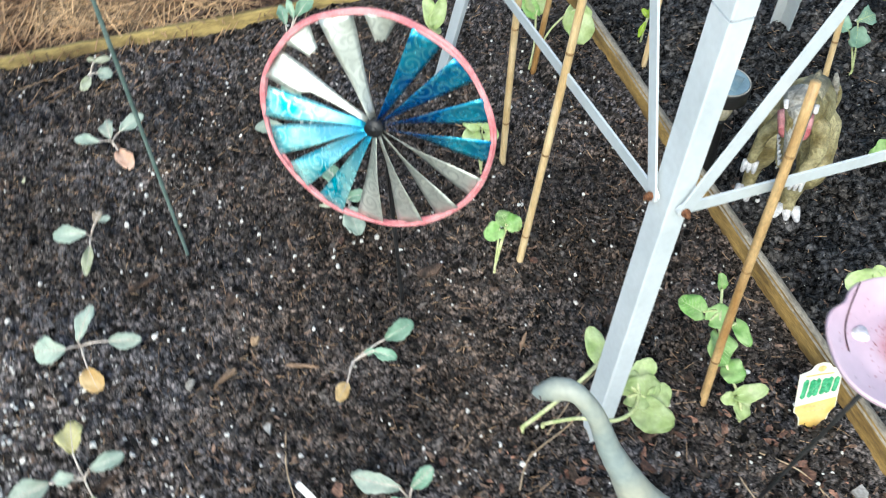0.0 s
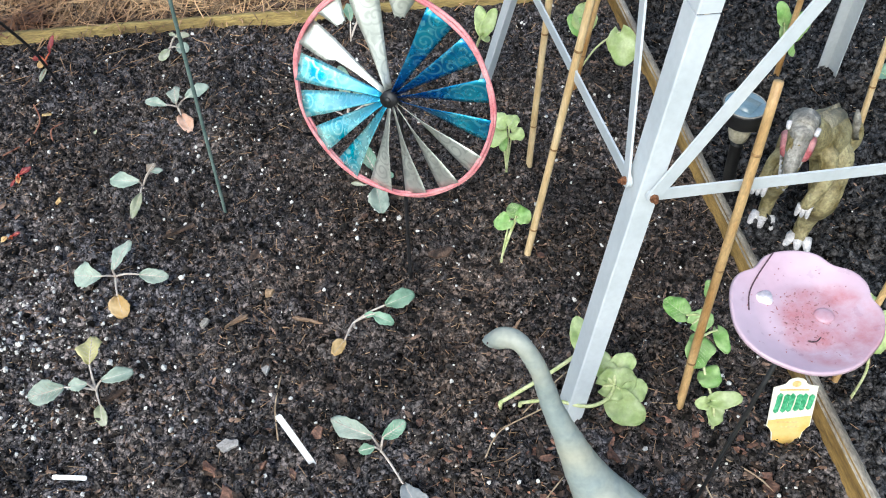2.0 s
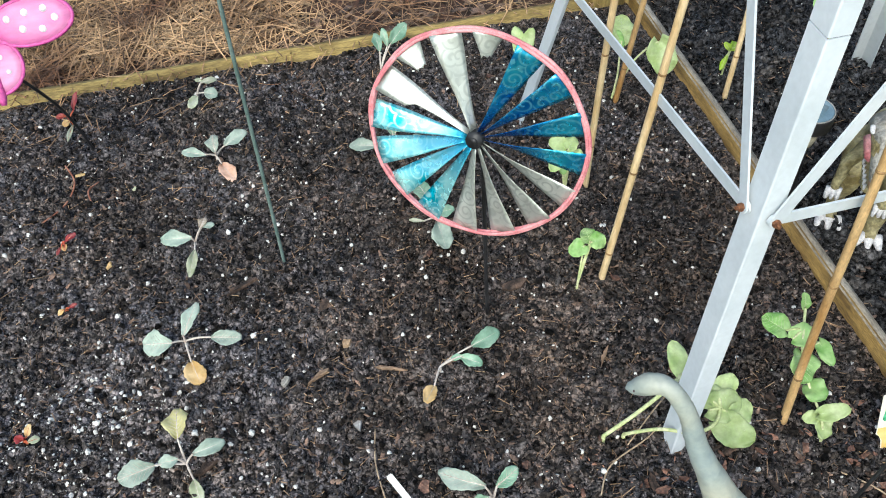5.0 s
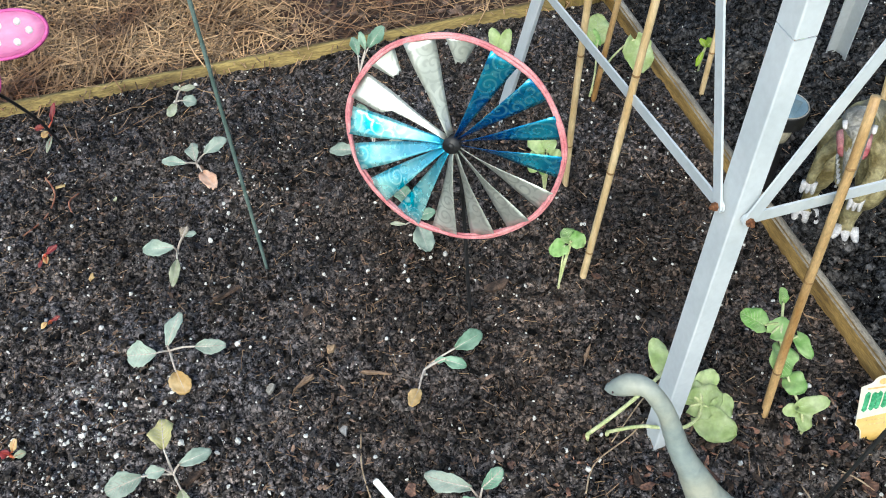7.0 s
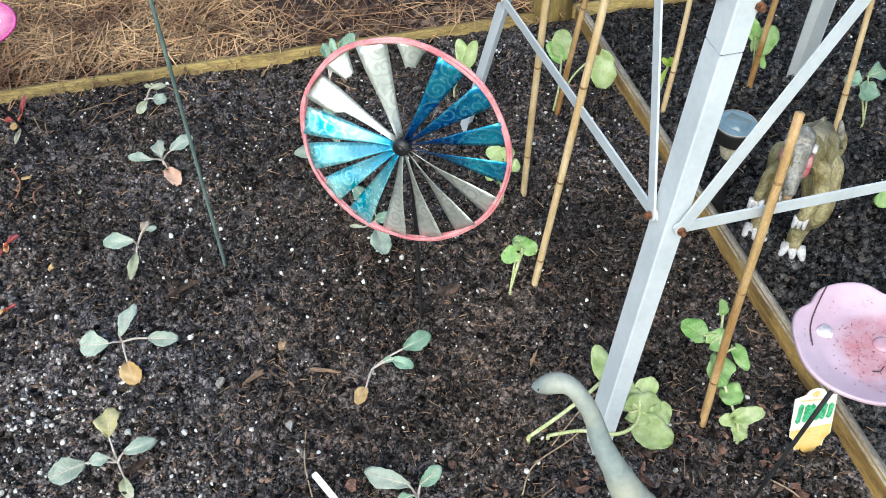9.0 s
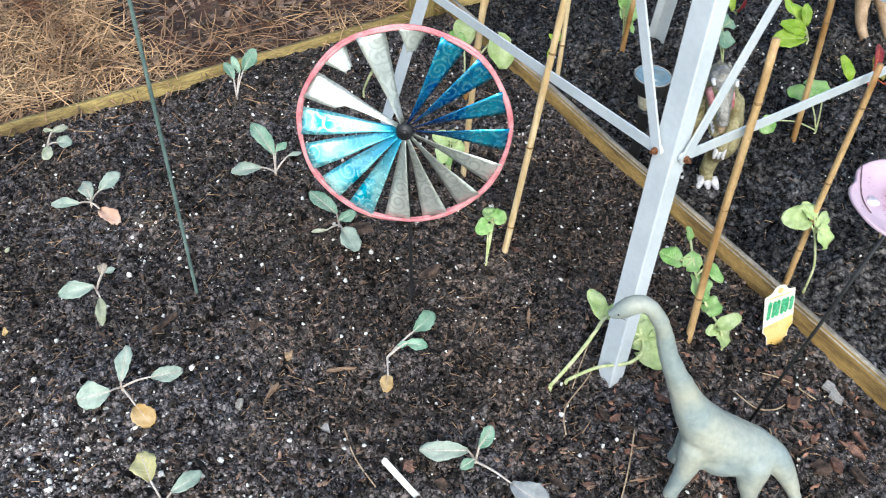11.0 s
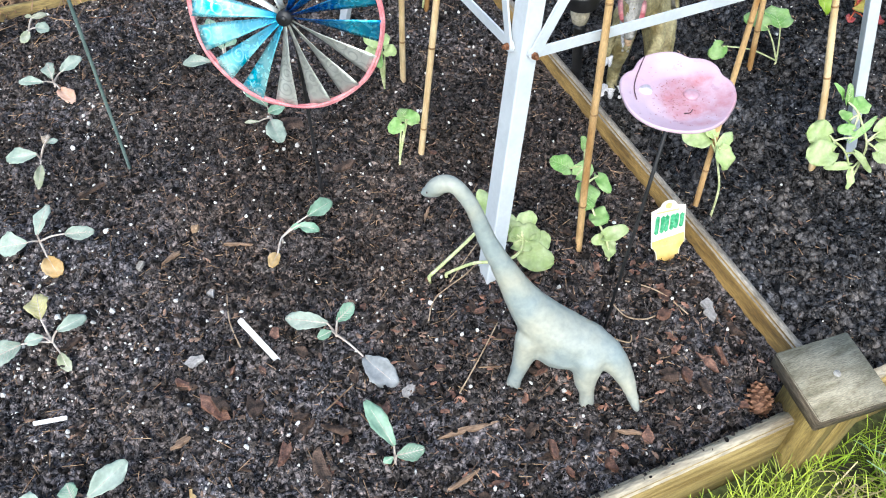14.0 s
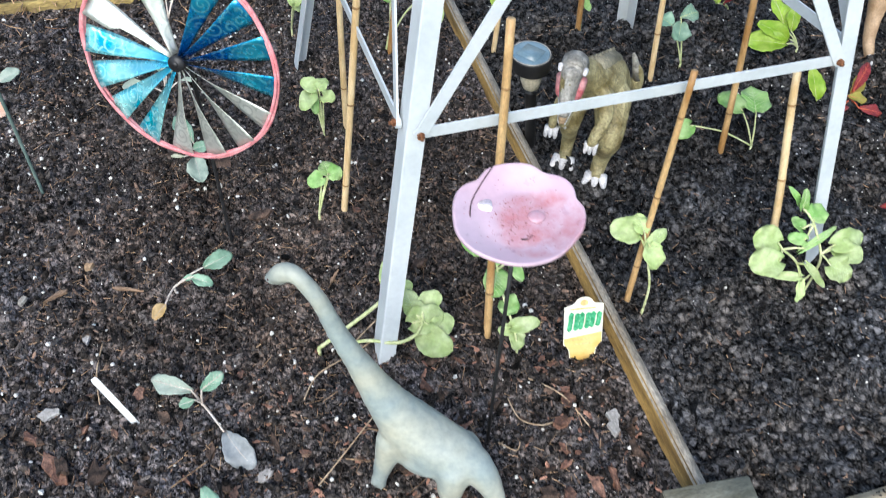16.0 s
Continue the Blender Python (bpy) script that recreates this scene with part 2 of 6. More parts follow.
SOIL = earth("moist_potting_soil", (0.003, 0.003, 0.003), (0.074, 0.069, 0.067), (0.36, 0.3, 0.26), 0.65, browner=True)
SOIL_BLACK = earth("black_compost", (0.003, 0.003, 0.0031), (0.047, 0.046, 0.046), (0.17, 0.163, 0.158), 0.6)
CRUMB = mat("soil_crumb", (0.004, 0.0038, 0.0037), (0.06, 0.05, 0.044), 160, 0.5, 0.8, 600, spec=0.08, rnd=0.9, fine=0.5)
FLAKE = mat("wet_soil_flake", (0.004, 0.0037, 0.0037), (0.105, 0.09, 0.082), 150, 0.36, 0.6, 500, spec=0.13, rnd=0.95, fine=0.5)
FLAKE_BLACK = mat("wet_compost_flake", (0.004, 0.004, 0.0042), (0.066, 0.065, 0.066), 150, 0.33, 0.6, 500, spec=0.13, rnd=0.95, fine=0.5)
BARK = mat("bark_chip", (0.035, 0.026, 0.021), (0.2, 0.13, 0.095), 60, 0.5, 0.7, 400, spec=0.2, rnd=0.85, fine=0.45)
PERLITE = mat("perlite", (0.62, 0.6, 0.56), (0.85, 0.84, 0.8), 300, 0.9, 0.5, 700, rnd=0.15, fine=0.1)
TWIG = mat("dry_twig", (0.16, 0.09, 0.05), (0.4, 0.27, 0.16), 60, 0.8, 0.5, 300, rnd=0.6)
REDTWIG = mat("reddish_dry_stem", (0.26, 0.09, 0.05), (0.42, 0.2, 0.13), 60, 0.7, 0.3, 300)
PALE_TWIG = mat("pale_dry_straw", (0.34, 0.24, 0.15), (0.52, 0.4, 0.27), 60, 0.8, 0.4, 300)
SPLINTER = mat("tan_splinter", (0.2, 0.12, 0.07), (0.42, 0.28, 0.18), 60, 0.7, 0.6, 300, stretch=(1, 5, 5))
STRAW = mat("pine_straw", (0.14, 0.065, 0.03), (0.52, 0.335, 0.175), 6, 0.6, 0.2, 300, rnd=0.75)
LITTER = mat("brown_litter", (0.025, 0.0125, 0.008), (0.1, 0.05, 0.031), 14, 0.85, 1.0, 120, fine=0.6)
LAWN = mat("lawn_soil", (0.025, 0.026, 0.008), (0.09, 0.11, 0.03), 9, 0.9, 1.0, 90, fine=0.6)
GRASS = mat("grass_blade", (0.2, 0.34, 0.02), (0.5, 0.6, 0.085), 9, 0.42, 0.1, 200, rnd=0.5, sheer=0.3)
GRASS_BLUE = mat("coarse_grass_blade", (0.16, 0.32, 0.16), (0.34, 0.5, 0.3), 9, 0.4, 0.1, 200, rnd=0.3, sheer=0.25)
HAY = mat("dry_grass", (0.3, 0.25, 0.12), (0.55, 0.46, 0.26), 12, 0.7, 0.1, 200, rnd=0.5, sheer=0.2)
WOOD = mat("weathered_treated_wood", (0.17, 0.112, 0.03), (0.36, 0.265, 0.095), 9, 0.75, 0.7, 90, stretch=(1, 7, 7), fine=0.3)
WOOD_BACK = mat("yellowed_wet_board", (0.15, 0.1, 0.03), (0.42, 0.31, 0.105), 7, 0.7, 0.9, 70, stretch=(1, 5, 5), fine=0.4)
WOOD_TOP = mat("greyed_board_edge", (0.25, 0.205, 0.14), (0.46, 0.4, 0.29), 9, 0.8, 0.9, 60, stretch=(1, 5, 5), fine=0.3)
WOOD_TOP_Y = mat("greyed_board_edge_lengthwise", (0.23, 0.195, 0.15), (0.42, 0.37, 0.3), 12, 0.8, 0.9, 130, stretch=(3, 1, 3), fine=0.4)
WOOD_Y = mat("weathered_treated_wood_lengthwise", (0.13, 0.075, 0.018), (0.32, 0.2, 0.058), 9, 0.6, 0.7, 90, stretch=(6, 1, 6), fine=0.4)
WOOD_CAP = mat("grey_weathered_wood", (0.2, 0.18, 0.12), (0.36, 0.325, 0.235), 18, 0.85, 0.6, 150, stretch=(1, 4.5, 4.5), fine=0.35)
WOOD_END = mat("dark_end_grain", (0.06, 0.045, 0.028), (0.16, 0.125, 0.085), 30, 0.8, 0.9, 120, stretch=(1, 1, 6), fine=0.4)
WOOD_POST = mat("post_wood", (0.16, 0.11, 0.03), (0.34, 0.25, 0.085), 8, 0.75, 0.6, 60, stretch=(10, 10, 1), fine=0.35)
BAMBOO = mat("bamboo_cane", (0.54, 0.37, 0.18), (0.72, 0.56, 0.33), 14, 0.42, 0.15, 120, stretch=(6, 6, 1), fine=0.15)
BAMBOO_DARK = mat("aged_bamboo_cane", (0.33, 0.17, 0.055), (0.6, 0.4, 0.19), 9, 0.45, 0.2, 120, stretch=(4, 4, 1.2), fine=0.2)
NODE = mat("bamboo_joint", (0.2, 0.11, 0.04), (0.34, 0.2, 0.08), 60, 0.6, 0.3, 200)
STEEL = mat("white_painted_steel", (0.53, 0.575, 0.6), (0.61, 0.65, 0.675), 12, 0.38, 0.04, 120, fine=0.05)
RUST = mat("rusty_bolt", (0.12, 0.045, 0.02), (0.3, 0.13, 0.06), 300, 0.8, 0.6, 500, metal=0.3)
BLACK = mat("black_plastic", (0.012, 0.012, 0.013), (0.022, 0.022, 0.024), 60, 0.45, 0.1, 300)
GREENROD = mat("green_coated_rod", (0.09, 0.14, 0.125), (0.16, 0.22, 0.2), 20, 0.5, 0.2, 300)
PINKRIB = mat("faded_pink_ribbon", (0.62, 0.19, 0.21), (0.8, 0.36, 0.37), 50, 0.7, 0.5, 400, fine=0.2)
TEAL = swirl_foil("teal_foil", (0.0, 0.12, 0.4), (0.03, 0.43, 0.6), 0.7, 0.25, (0.2, 0.62, 0.74), inner=(0.0, 0.08, 0.36))
# paler copy of the teal foil, with bright sky reflection put into its colour
TEAL_PALE = swirl_foil("sky_lit_teal_foil", (0.0, 0.36, 0.5), (0.42, 0.84, 0.82), 0.6, 0.25, (0.5, 0.86, 0.85), inner=(0.03, 0.38, 0.58))
SILVER = swirl_foil("silver_foil", (0.55, 0.58, 0.53), (0.74, 0.76, 0.7), 0.7, 0.42, (0.42, 0.45, 0.41))


def stained_glass(name, centre):
    """Milky lilac-pink glass, with a rusty stain dried onto its floor."""
    m = mat(name, (0.55, 0.385, 0.465), (0.6, 0.45, 0.53), 20, 0.32, 0.03, 90, fine=0.05, coat=0.05)
    n, k = m.node_tree.nodes, m.node_tree.links.new
    b = n["Principled BSDF"]
    tc = n.new("ShaderNodeTexCoord")
    far = n.new("ShaderNodeVectorMath")
    far.operation = "DISTANCE"
    far.inputs[1].default_value = centre
    k(tc.outputs["Object"], far.inputs[0])
    floor = n.new("ShaderNodeMapRange")
    floor.interpolation_type = "SMOOTHSTEP"
    floor.inputs["From Min"].default_value, floor.inputs["From Max"].default_value = 0.05, 0.036
    k(far.outputs["Value"], floor.inputs["Value"])
    stain = n.new("ShaderNodeTexNoise")
    stain.inputs["Scale"].default_value, stain.inputs["Detail"].default_value, stain.inputs["Roughness"].default_value = 38, 9, 0.68
    k(tc.outputs["Object"], stain.inputs["Vector"])
    edge = n.new("ShaderNodeMapRange")
    edge.inputs["From Min"].default_value, edge.inputs["From Max"].default_value = 0.36, 0.66
    k(stain.outputs["Fac"], edge.inputs["Value"])
    fac = n.new("ShaderNodeMath")
    fac.operation = "MULTIPLY"
    k(floor.outputs[0], fac.inputs[0])
    k(edge.outputs[0], fac.inputs[1])
    mix = n.new("ShaderNodeMixRGB")
    k(fac.outputs[0], mix.inputs[0])
    k(b.inputs["Base Color"].links[0].from_socket, mix.inputs[1])
    mix.inputs[2].default_value = (0.5, 0.2, 0.22, 1)
    k(mix.outputs[0], b.inputs["Base Color"])
    return m


GLASSPINK = stained_glass("pink_glass", (0.500, 0.216, 0.53))
DIRT = mat("dried_dirt", (0.3, 0.13, 0.14), (0.5, 0.24, 0.26), 90, 0.8, 0.5, 300, fine=0.4)
CRACK = mat("dark_crack", (0.06, 0.03, 0.04), (0.1, 0.05, 0.06), 90, 0.6, 0.2, 300)
DINO = mat("grey_green_rubber", (0.285, 0.338, 0.33), (0.41, 0.413, 0.335), 15, 0.42, 0.25, 120, fine=0.1)
TAN = mat("tan_rubber", (0.3, 0.19, 0.1), (0.46, 0.32, 0.2), 30, 0.55, 0.5, 260, fine=0.2)
CLAW = mat("ivory_claw", (0.5, 0.49, 0.5), (0.7, 0.68, 0.68), 60, 0.5, 0.2, 300)
REDSKIN = mat("red_face_paint", (0.44, 0.1, 0.11), (0.62, 0.3, 0.3), 60, 0.5, 0.2, 300)
HEADGREY = mat("grey_brown_head", (0.17, 0.16, 0.14), (0.38, 0.36, 0.32), 60, 0.45, 0.8, 220, fine=0.35)
BACKGREY = mat("greyish_olive_back", (0.11, 0.1, 0.065), (0.29, 0.26, 0.18), 40, 0.48, 0.9, 200, fine=0.35)
TREX = mat("olive_tan_rubber", (0.15, 0.115, 0.04), (0.41, 0.36, 0.195), 34, 0.48, 1.0, 200, fine=0.35)
PANEL = mat("solar_cell", (0.13, 0.21, 0.26), (0.2, 0.3, 0.36), 30, 0.18, 0.03, 300, coat=0.4, fine=0.06)
LENS = mat("amber_clear_plastic", (0.5, 0.45, 0.33), (0.66, 0.6, 0.46), 60, 0.2, 0.1, 200, coat=0.3)
WHITEP = mat("white_plastic", (0.78, 0.78, 0.76), (0.86, 0.86, 0.84), 40, 0.4, 0.1, 300, fine=0.06)
CREAM = mat("cream_card", (0.74, 0.7, 0.56), (0.82, 0.79, 0.68), 40, 0.45, 0.05, 300, fine=0.05)
YELLOWP = mat("yellow_card", (0.76, 0.5, 0.14), (0.82, 0.59, 0.24), 40, 0.45, 0.05, 300, fine=0.05)
ORANGEP = mat("orange_ring_print", (0.74, 0.46, 0.16), (0.8, 0.56, 0.26), 40, 0.45, 0.05, 300)
GREENP = mat("green_print", (0.02, 0.26, 0.1), (0.12, 0.5, 0.26), 160, 0.45, 0.05, 300, fine=0.3)
REDP = mat("red_print", (0.3, 0.07, 0.03), (0.5, 0.2, 0.08), 160, 0.45, 0.05, 300, fine=0.3)
WINGPINK = mat("pink_painted_metal", (0.56, 0.12, 0.32), (0.66, 0.27, 0.45), 22, 0.45, 0.1, 150, stretch=(0.4, 1, 1), fine=0.1)
WINGRIM = mat("magenta_rim", (0.5, 0.06, 0.26), (0.62, 0.1, 0.34), 30, 0.45, 0.2, 200)
DOT = mat("white_dot_paint", (0.78, 0.7, 0.74), (0.86, 0.8, 0.83), 60, 0.5, 0.1, 300)
CONE = mat("pine_cone_scale", (0.08, 0.035, 0.018), (0.26, 0.14, 0.085), 60, 0.7, 0.4, 300, rnd=0.5)
BARK_RED = mat("red_bark_flake", (0.11, 0.05, 0.033), (0.32, 0.165, 0.108), 70, 0.55, 0.9, 300, rnd=0.6, each=0.3, fine=0.45)
STONE = mat("grey_pebble", (0.25, 0.23, 0.2), (0.42, 0.4, 0.36), 90, 0.7, 0.5, 400, rnd=0.4)
ASH = mat("grey_withered_leaf", (0.3, 0.28, 0.26), (0.42, 0.4, 0.38), 60, 0.8, 0.5, 300)
LEAF = {}
for key, word, c1, c2 in (
        ("b", "glaucous", (0.31, 0.4, 0.33), (0.45, 0.53, 0.45)), ("g", "bluish_green", (0.18, 0.33, 0.225), (0.31, 0.46, 0.34)),
        ("y", "yellowed", (0.68, 0.44, 0.17), (0.8, 0.6, 0.32)), ("v", "pale_yellow", (0.5, 0.46, 0.2), (0.62, 0.58, 0.3)),
        ("w", "whitish", (0.42, 0.46, 0.28), (0.58, 0.6, 0.46)), ("p", "pinkish", (0.6, 0.34, 0.22), (0.72, 0.5, 0.38)),
        ("o", "buff", (0.5, 0.4, 0.28), (0.62, 0.5, 0.38)), ("d", "withered_grey", (0.2, 0.22, 0.23), (0.32, 0.34, 0.35)),
        ("l", "light_green", (0.41, 0.54, 0.2), (0.56, 0.66, 0.34)), ("m", "mid_green", (0.22, 0.44, 0.11), (0.42, 0.6, 0.25)),
        ("c", "lime", (0.24, 0.42, 0.02), (0.4, 0.55, 0.08)), ("k", "olive", (0.28, 0.26, 0.04), (0.42, 0.36, 0.08)),
        ("r", "crimson", (0.17, 0.015, 0.022), (0.34, 0.05, 0.055))):
    LEAF[key] = mat(word + "_leaf", c1, c2, 38, 0.4, 0.14, 200, sheer=0.22, fine=0.11, each=0.2)
STALK_PALE = mat("pale_pinkish_stalk", (0.5, 0.42, 0.36), (0.64, 0.58, 0.52), 60, 0.5, 0.1, 300)
STALK_GREEN = mat("yellowish_green_stalk", (0.44, 0.5, 0.22), (0.6, 0.62, 0.36), 60, 0.5, 0.1, 300)
VEIN = mat("pale_leaf_vein", (0.43, 0.54, 0.27), (0.55, 0.64, 0.38), 60, 0.5, 0.1, 300)
STALK_RED = mat("red_stalk", (0.42, 0.06, 0.04), (0.6, 0.16, 0.06), 60, 0.5, 0.1, 300)

# ---- building helpers ----


def part(name, bm, material, parent=None, label="", smooth=True):
    """One mesh object from a bmesh in world coordinates, under a thing or a part."""
    me = bpy.data.meshes.new(name)
    bmesh.ops.recalc_face_normals(bm, faces=bm.faces)
    bm.to_mesh(me)
    bm.free()
    me.materials.append(material)
    if smooth:
        me.polygons.foreach_set("use_smooth", [True] * len(me.polygons))
    ob = new(name, me)
    if parent:
        ob.parent = parent
        ob.matrix_parent_inverse = Matrix.Translation(-parent.location)
    if label:
        tagged(ob, label)
    return ob


def thing(name, at, label, category, group=""):
    ob = new(name)
    ob.location = at
    ob.empty_display_size = 0.02
    return tagged(ob, label, category, group)


def tube(bm, pts, radii, seg=8, close=True):
    """A round tube along points."""
    pts = [Vector(p) for p in pts]
    if not hasattr(radii, "__len__"):
        radii = [radii] * len(pts)
    rings, side = [], None
    for i, p in enumerate(pts):
        d = (pts[min(i + 1, len(pts) - 1)] - pts[max(i - 1, 0)]).normalized()
        if side is None:
            side = d.orthogonal().normalized()
        side = (side - d * side.dot(d)).normalized()
        up = d.cross(side)
        rings.append([bm.verts.new(p + (side * math.cos(a) + up * math.sin(a)) * radii[i]) for a in (2 * math.pi * k / seg for k in range(seg))])
    for a, b in zip(rings, rings[1:]):
        for k in range(seg):
            bm.faces.new((a[k], a[(k + 1) % seg], b[(k + 1) % seg], b[k]))
    if close:
        bm.faces.new(rings[0][::-1])
        bm.faces.new(rings[-1])
    return bm


def smooth_line(pts, n=6):
    """Points along a smooth curve through pts."""
    pts = [Vector(p) for p in pts]
    out = []
    for i in range(len(pts) - 1):
        p0, p1, p2, p3 = pts[max(i - 1, 0)], pts[i], pts[i + 1], pts[min(i + 2, len(pts) - 1)]
        for k in range(n):
            t = k / n
            out.append(0.5 * (2 * p1 + (p2 - p0) * t + (2 * p0 - 5 * p1 + 4 * p2 - p3) * t * t + (3 * p1 - p0 - 3 * p2 + p3) * t ** 3))
    return out + [pts[-1]]


def box(bm, lo, hi, bevel=0.003, m=None):
    made = bmesh.ops.create_cube(bm, size=1.0)["verts"]
    lo, hi = Vector(lo), Vector(hi)
    for v in made:
        v.co = Vector([lo[i] + (v.co[i] + 0.5) * (hi[i] - lo[i]) for i in range(3)])
    if bevel:
        edges = {e for v in made for e in v.link_edges}
        made = bmesh.ops.bevel(bm, geom=list(edges), offset=bevel, segments=2, affect="EDGES")["verts"]
    if m:
        bmesh.ops.transform(bm, matrix=m, verts=[v for v in bm.verts if v in set(made)] or list(bm.verts))
    return bm


def hash01(ix, iy, seed):
    h = np.sin(ix * 127.1 + iy * 311.7 + seed * 74.7) * 43758.5453
    return h - np.floor(h)


def vnoise(x, y, size, seed):
    """Smooth noise from 0 to 1 over arrays, with cells of that size."""
    u, v = x / size, y / size
    i, j = np.floor(u), np.floor(v)
    f, g = u - i, v - j
    f, g = f * f * (3 - 2 * f), g * g * (3 - 2 * g)
    a, b, c, d = hash01(i, j, seed), hash01(i + 1, j, seed), hash01(i, j + 1, seed), hash01(i + 1, j + 1, seed)
    return a + (b - a) * f + (c - a) * g + (a - b - c + d) * f * g


def soil_height(x, y):
    x, y = np.asarray(x, float), np.asarray(y, float)
    z = 0.016 * (vnoise(x, y, 0.16, 1) - 0.5) + 0.008 * (vnoise(x, y, 0.055, 2) - 0.5)
    near = np.clip((0.12 - np.abs(x - 0.763)) / 0.1, 0, 1) * np.where(x < 0.763, 1.0, 0.35) + 0.5 * np.clip((0.14 - y) / 0.1, 0, 1)
    return z * (1 - 0.5 * np.minimum(near, 1)) - 0.004 - 0.006 * np.minimum(near, 1.2)


def soil_fine(x, y):
    r = np.abs(vnoise(x, y, 0.022, 3) - 0.5) * 2
    calm = np.clip(np.abs(x - 0.763) / 0.05, 0.35, 1) * np.clip(np.abs(y - 1.53) / 0.06, 0.35, 1)
    lumps = np.where(x > 0.763, 0.026, 0.012) * (vnoise(x, y, 0.034, 6) - 0.55)
    return calm * (0.014 * (0.5 - r) + 0.014 * (vnoise(x, y, 0.0125, 4) - 0.5) + 0.007 * (vnoise(x, y, 0.007, 5) - 0.5) + lumps)


def sheet(name, xs, ys, height, material):
    X, Y = np.meshgrid(xs, ys)
    co = np.stack([X, Y, height(X, Y)], -1).reshape(-1, 3)
    nx, ny = len(xs), len(ys)
    k = (np.arange(ny - 1)[:, None] * nx + np.arange(nx - 1)[None]).ravel()
    quads = np.stack([k, k + 1, k + nx + 1, k + nx], -1)
    return raw_mesh(name, co, quads, material)


def raw_mesh(name, co, faces, material, smooth=True):
    me = bpy.data.meshes.new(name)
    n = faces.shape[1]
    me.vertices.add(len(co))
    me.vertices.foreach_set("co", co.astype(np.float32).ravel())
    me.loops.add(faces.size)
    me.loops.foreach_set("vertex_index", faces.astype(np.int32).ravel())
    me.polygons.add(len(faces))
    me.polygons.foreach_set("loop_start", np.arange(0, faces.size, n, dtype=np.int32))
    me.polygons.foreach_set("use_smooth", np.full(len(faces), smooth))
    me.update(calc_edges=True)
    me.validate()
    me.materials.append(material)
    return new(name, me)


def lump_template(seed, sub=1):
    bm = bmesh.new()
    bmesh.ops.create_icosphere(bm, subdivisions=sub, radius=1.0)
    rng = random.Random(seed)
    co = np.array([v.co * (0.7 + 0.55 * rng.random()) for v in bm.verts])
    fa = np.array([[v.index for v in f.verts] for f in bm.faces])
    bm.free()
    return co, fa


def turns(n, rng, flat=False):
    """Random rotation matrices; flat: about z with a small tilt."""
    a = rng.uniform(0, 2 * np.pi, n)
    b = rng.normal(0, 0.25, n) if flat else rng.uniform(-np.pi, np.pi, n)
    c = rng.normal(0, 0.25, n) if flat else rng.uniform(-np.pi, np.pi, n)
    ca, sa, cb, sb, cc, sc = np.cos(a), np.sin(a), np.cos(b), np.sin(b), np.cos(c), np.sin(c)
    o, i = np.zeros(n), np.ones(n)
    rz = np.array([[ca, -sa, o], [sa, ca, o], [o, o, i]]).transpose(2, 0, 1)
    ry = np.array([[cb, o, sb], [o, i, o], [-sb, o, cb]]).transpose(2, 0, 1)
    rx = np.array([[i, o, o], [o, cc, -sc], [o, sc, cc]]).transpose(2, 0, 1)
    return rz @ ry @ rx


def scatter(name, templates, pos, scale, rot, material, label, category, smooth=False):
    """Many small pieces joined into one mesh of kind stuff."""
    co, fa, base = [], [], 0
    n = len(pos)
    for t, (tc, tf) in enumerate(templates):
        pick = np.arange(n) % len(templates) == t
        c = np.einsum("nij,nvj->nvi", rot[pick], tc[None] * scale[pick][:, None, :]) + pos[pick][:, None, :]
        m = len(c)
        co.append(c.reshape(-1, 3))
        fa.append((tf[None] + (np.arange(m) * len(tc))[:, None, None]).reshape(-1, tf.shape[1]) + base)
        base += m * len(tc)
    ob = raw_mesh(name, np.concatenate(co), np.concatenate(fa), material, smooth)
    return tagged(ob, label, category, kind="stuff")


SQUARE = np.array([[-1, -1, -1], [1, -1, -1], [1, 1, -1], [-1, 1, -1], [-1, -1, 1], [1, -1, 1], [1, 1, 1], [-1, 1, 1]], float)
SQUARE_F = np.array([[0, 3, 2, 1], [4, 5, 6, 7], [0, 1, 5, 4], [1, 2, 6, 5], [2, 3, 7, 6], [3, 0, 4, 7]])

# ---- ground, soil and boards ----
FRONT_Y, BACK_Y = 0.03, 1.49


def ground_height(x, y):
    z = np.where(y > 1.535, -0.002 + 0.01 * vnoise(x, y, 0.12, 8), -0.125 + 0.012 * vnoise(x, y, 0.2, 9))
    return z


gx = np.concatenate([[-600, -60, -12, -4], np.linspace(-2, 3, 101), [5, 12, 60, 600]])
gy = np.concatenate([[-600, -60, -12, -4], np.linspace(-1.5, 1.53, 61), [1.54], np.linspace(1.56, 3.5, 41), [5, 12, 60, 600]])
ground = sheet("ground", gx, gy, ground_height, LITTER)
tagged(ground, "brown leaf litter and thin lawn round the raised beds", "ground", kind="structure")
ground.data.materials.append(LAWN)
ground.data.polygons.foreach_set("material_index", [1 if p.center.y < 1.53 else 0 for p in ground.data.polygons])


def full_height(x, y):
    return soil_height(x, y) + soil_fine(x, y)


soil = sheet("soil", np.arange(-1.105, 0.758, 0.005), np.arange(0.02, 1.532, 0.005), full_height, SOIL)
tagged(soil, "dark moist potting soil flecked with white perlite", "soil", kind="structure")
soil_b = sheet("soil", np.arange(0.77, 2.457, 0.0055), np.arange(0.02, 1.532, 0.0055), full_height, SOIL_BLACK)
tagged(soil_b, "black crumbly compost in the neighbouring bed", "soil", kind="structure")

bed = thing("raised_bed", (0.74, 0.75, -0.12), "raised garden bed of weathered treated boards with corner posts", "raised bed")


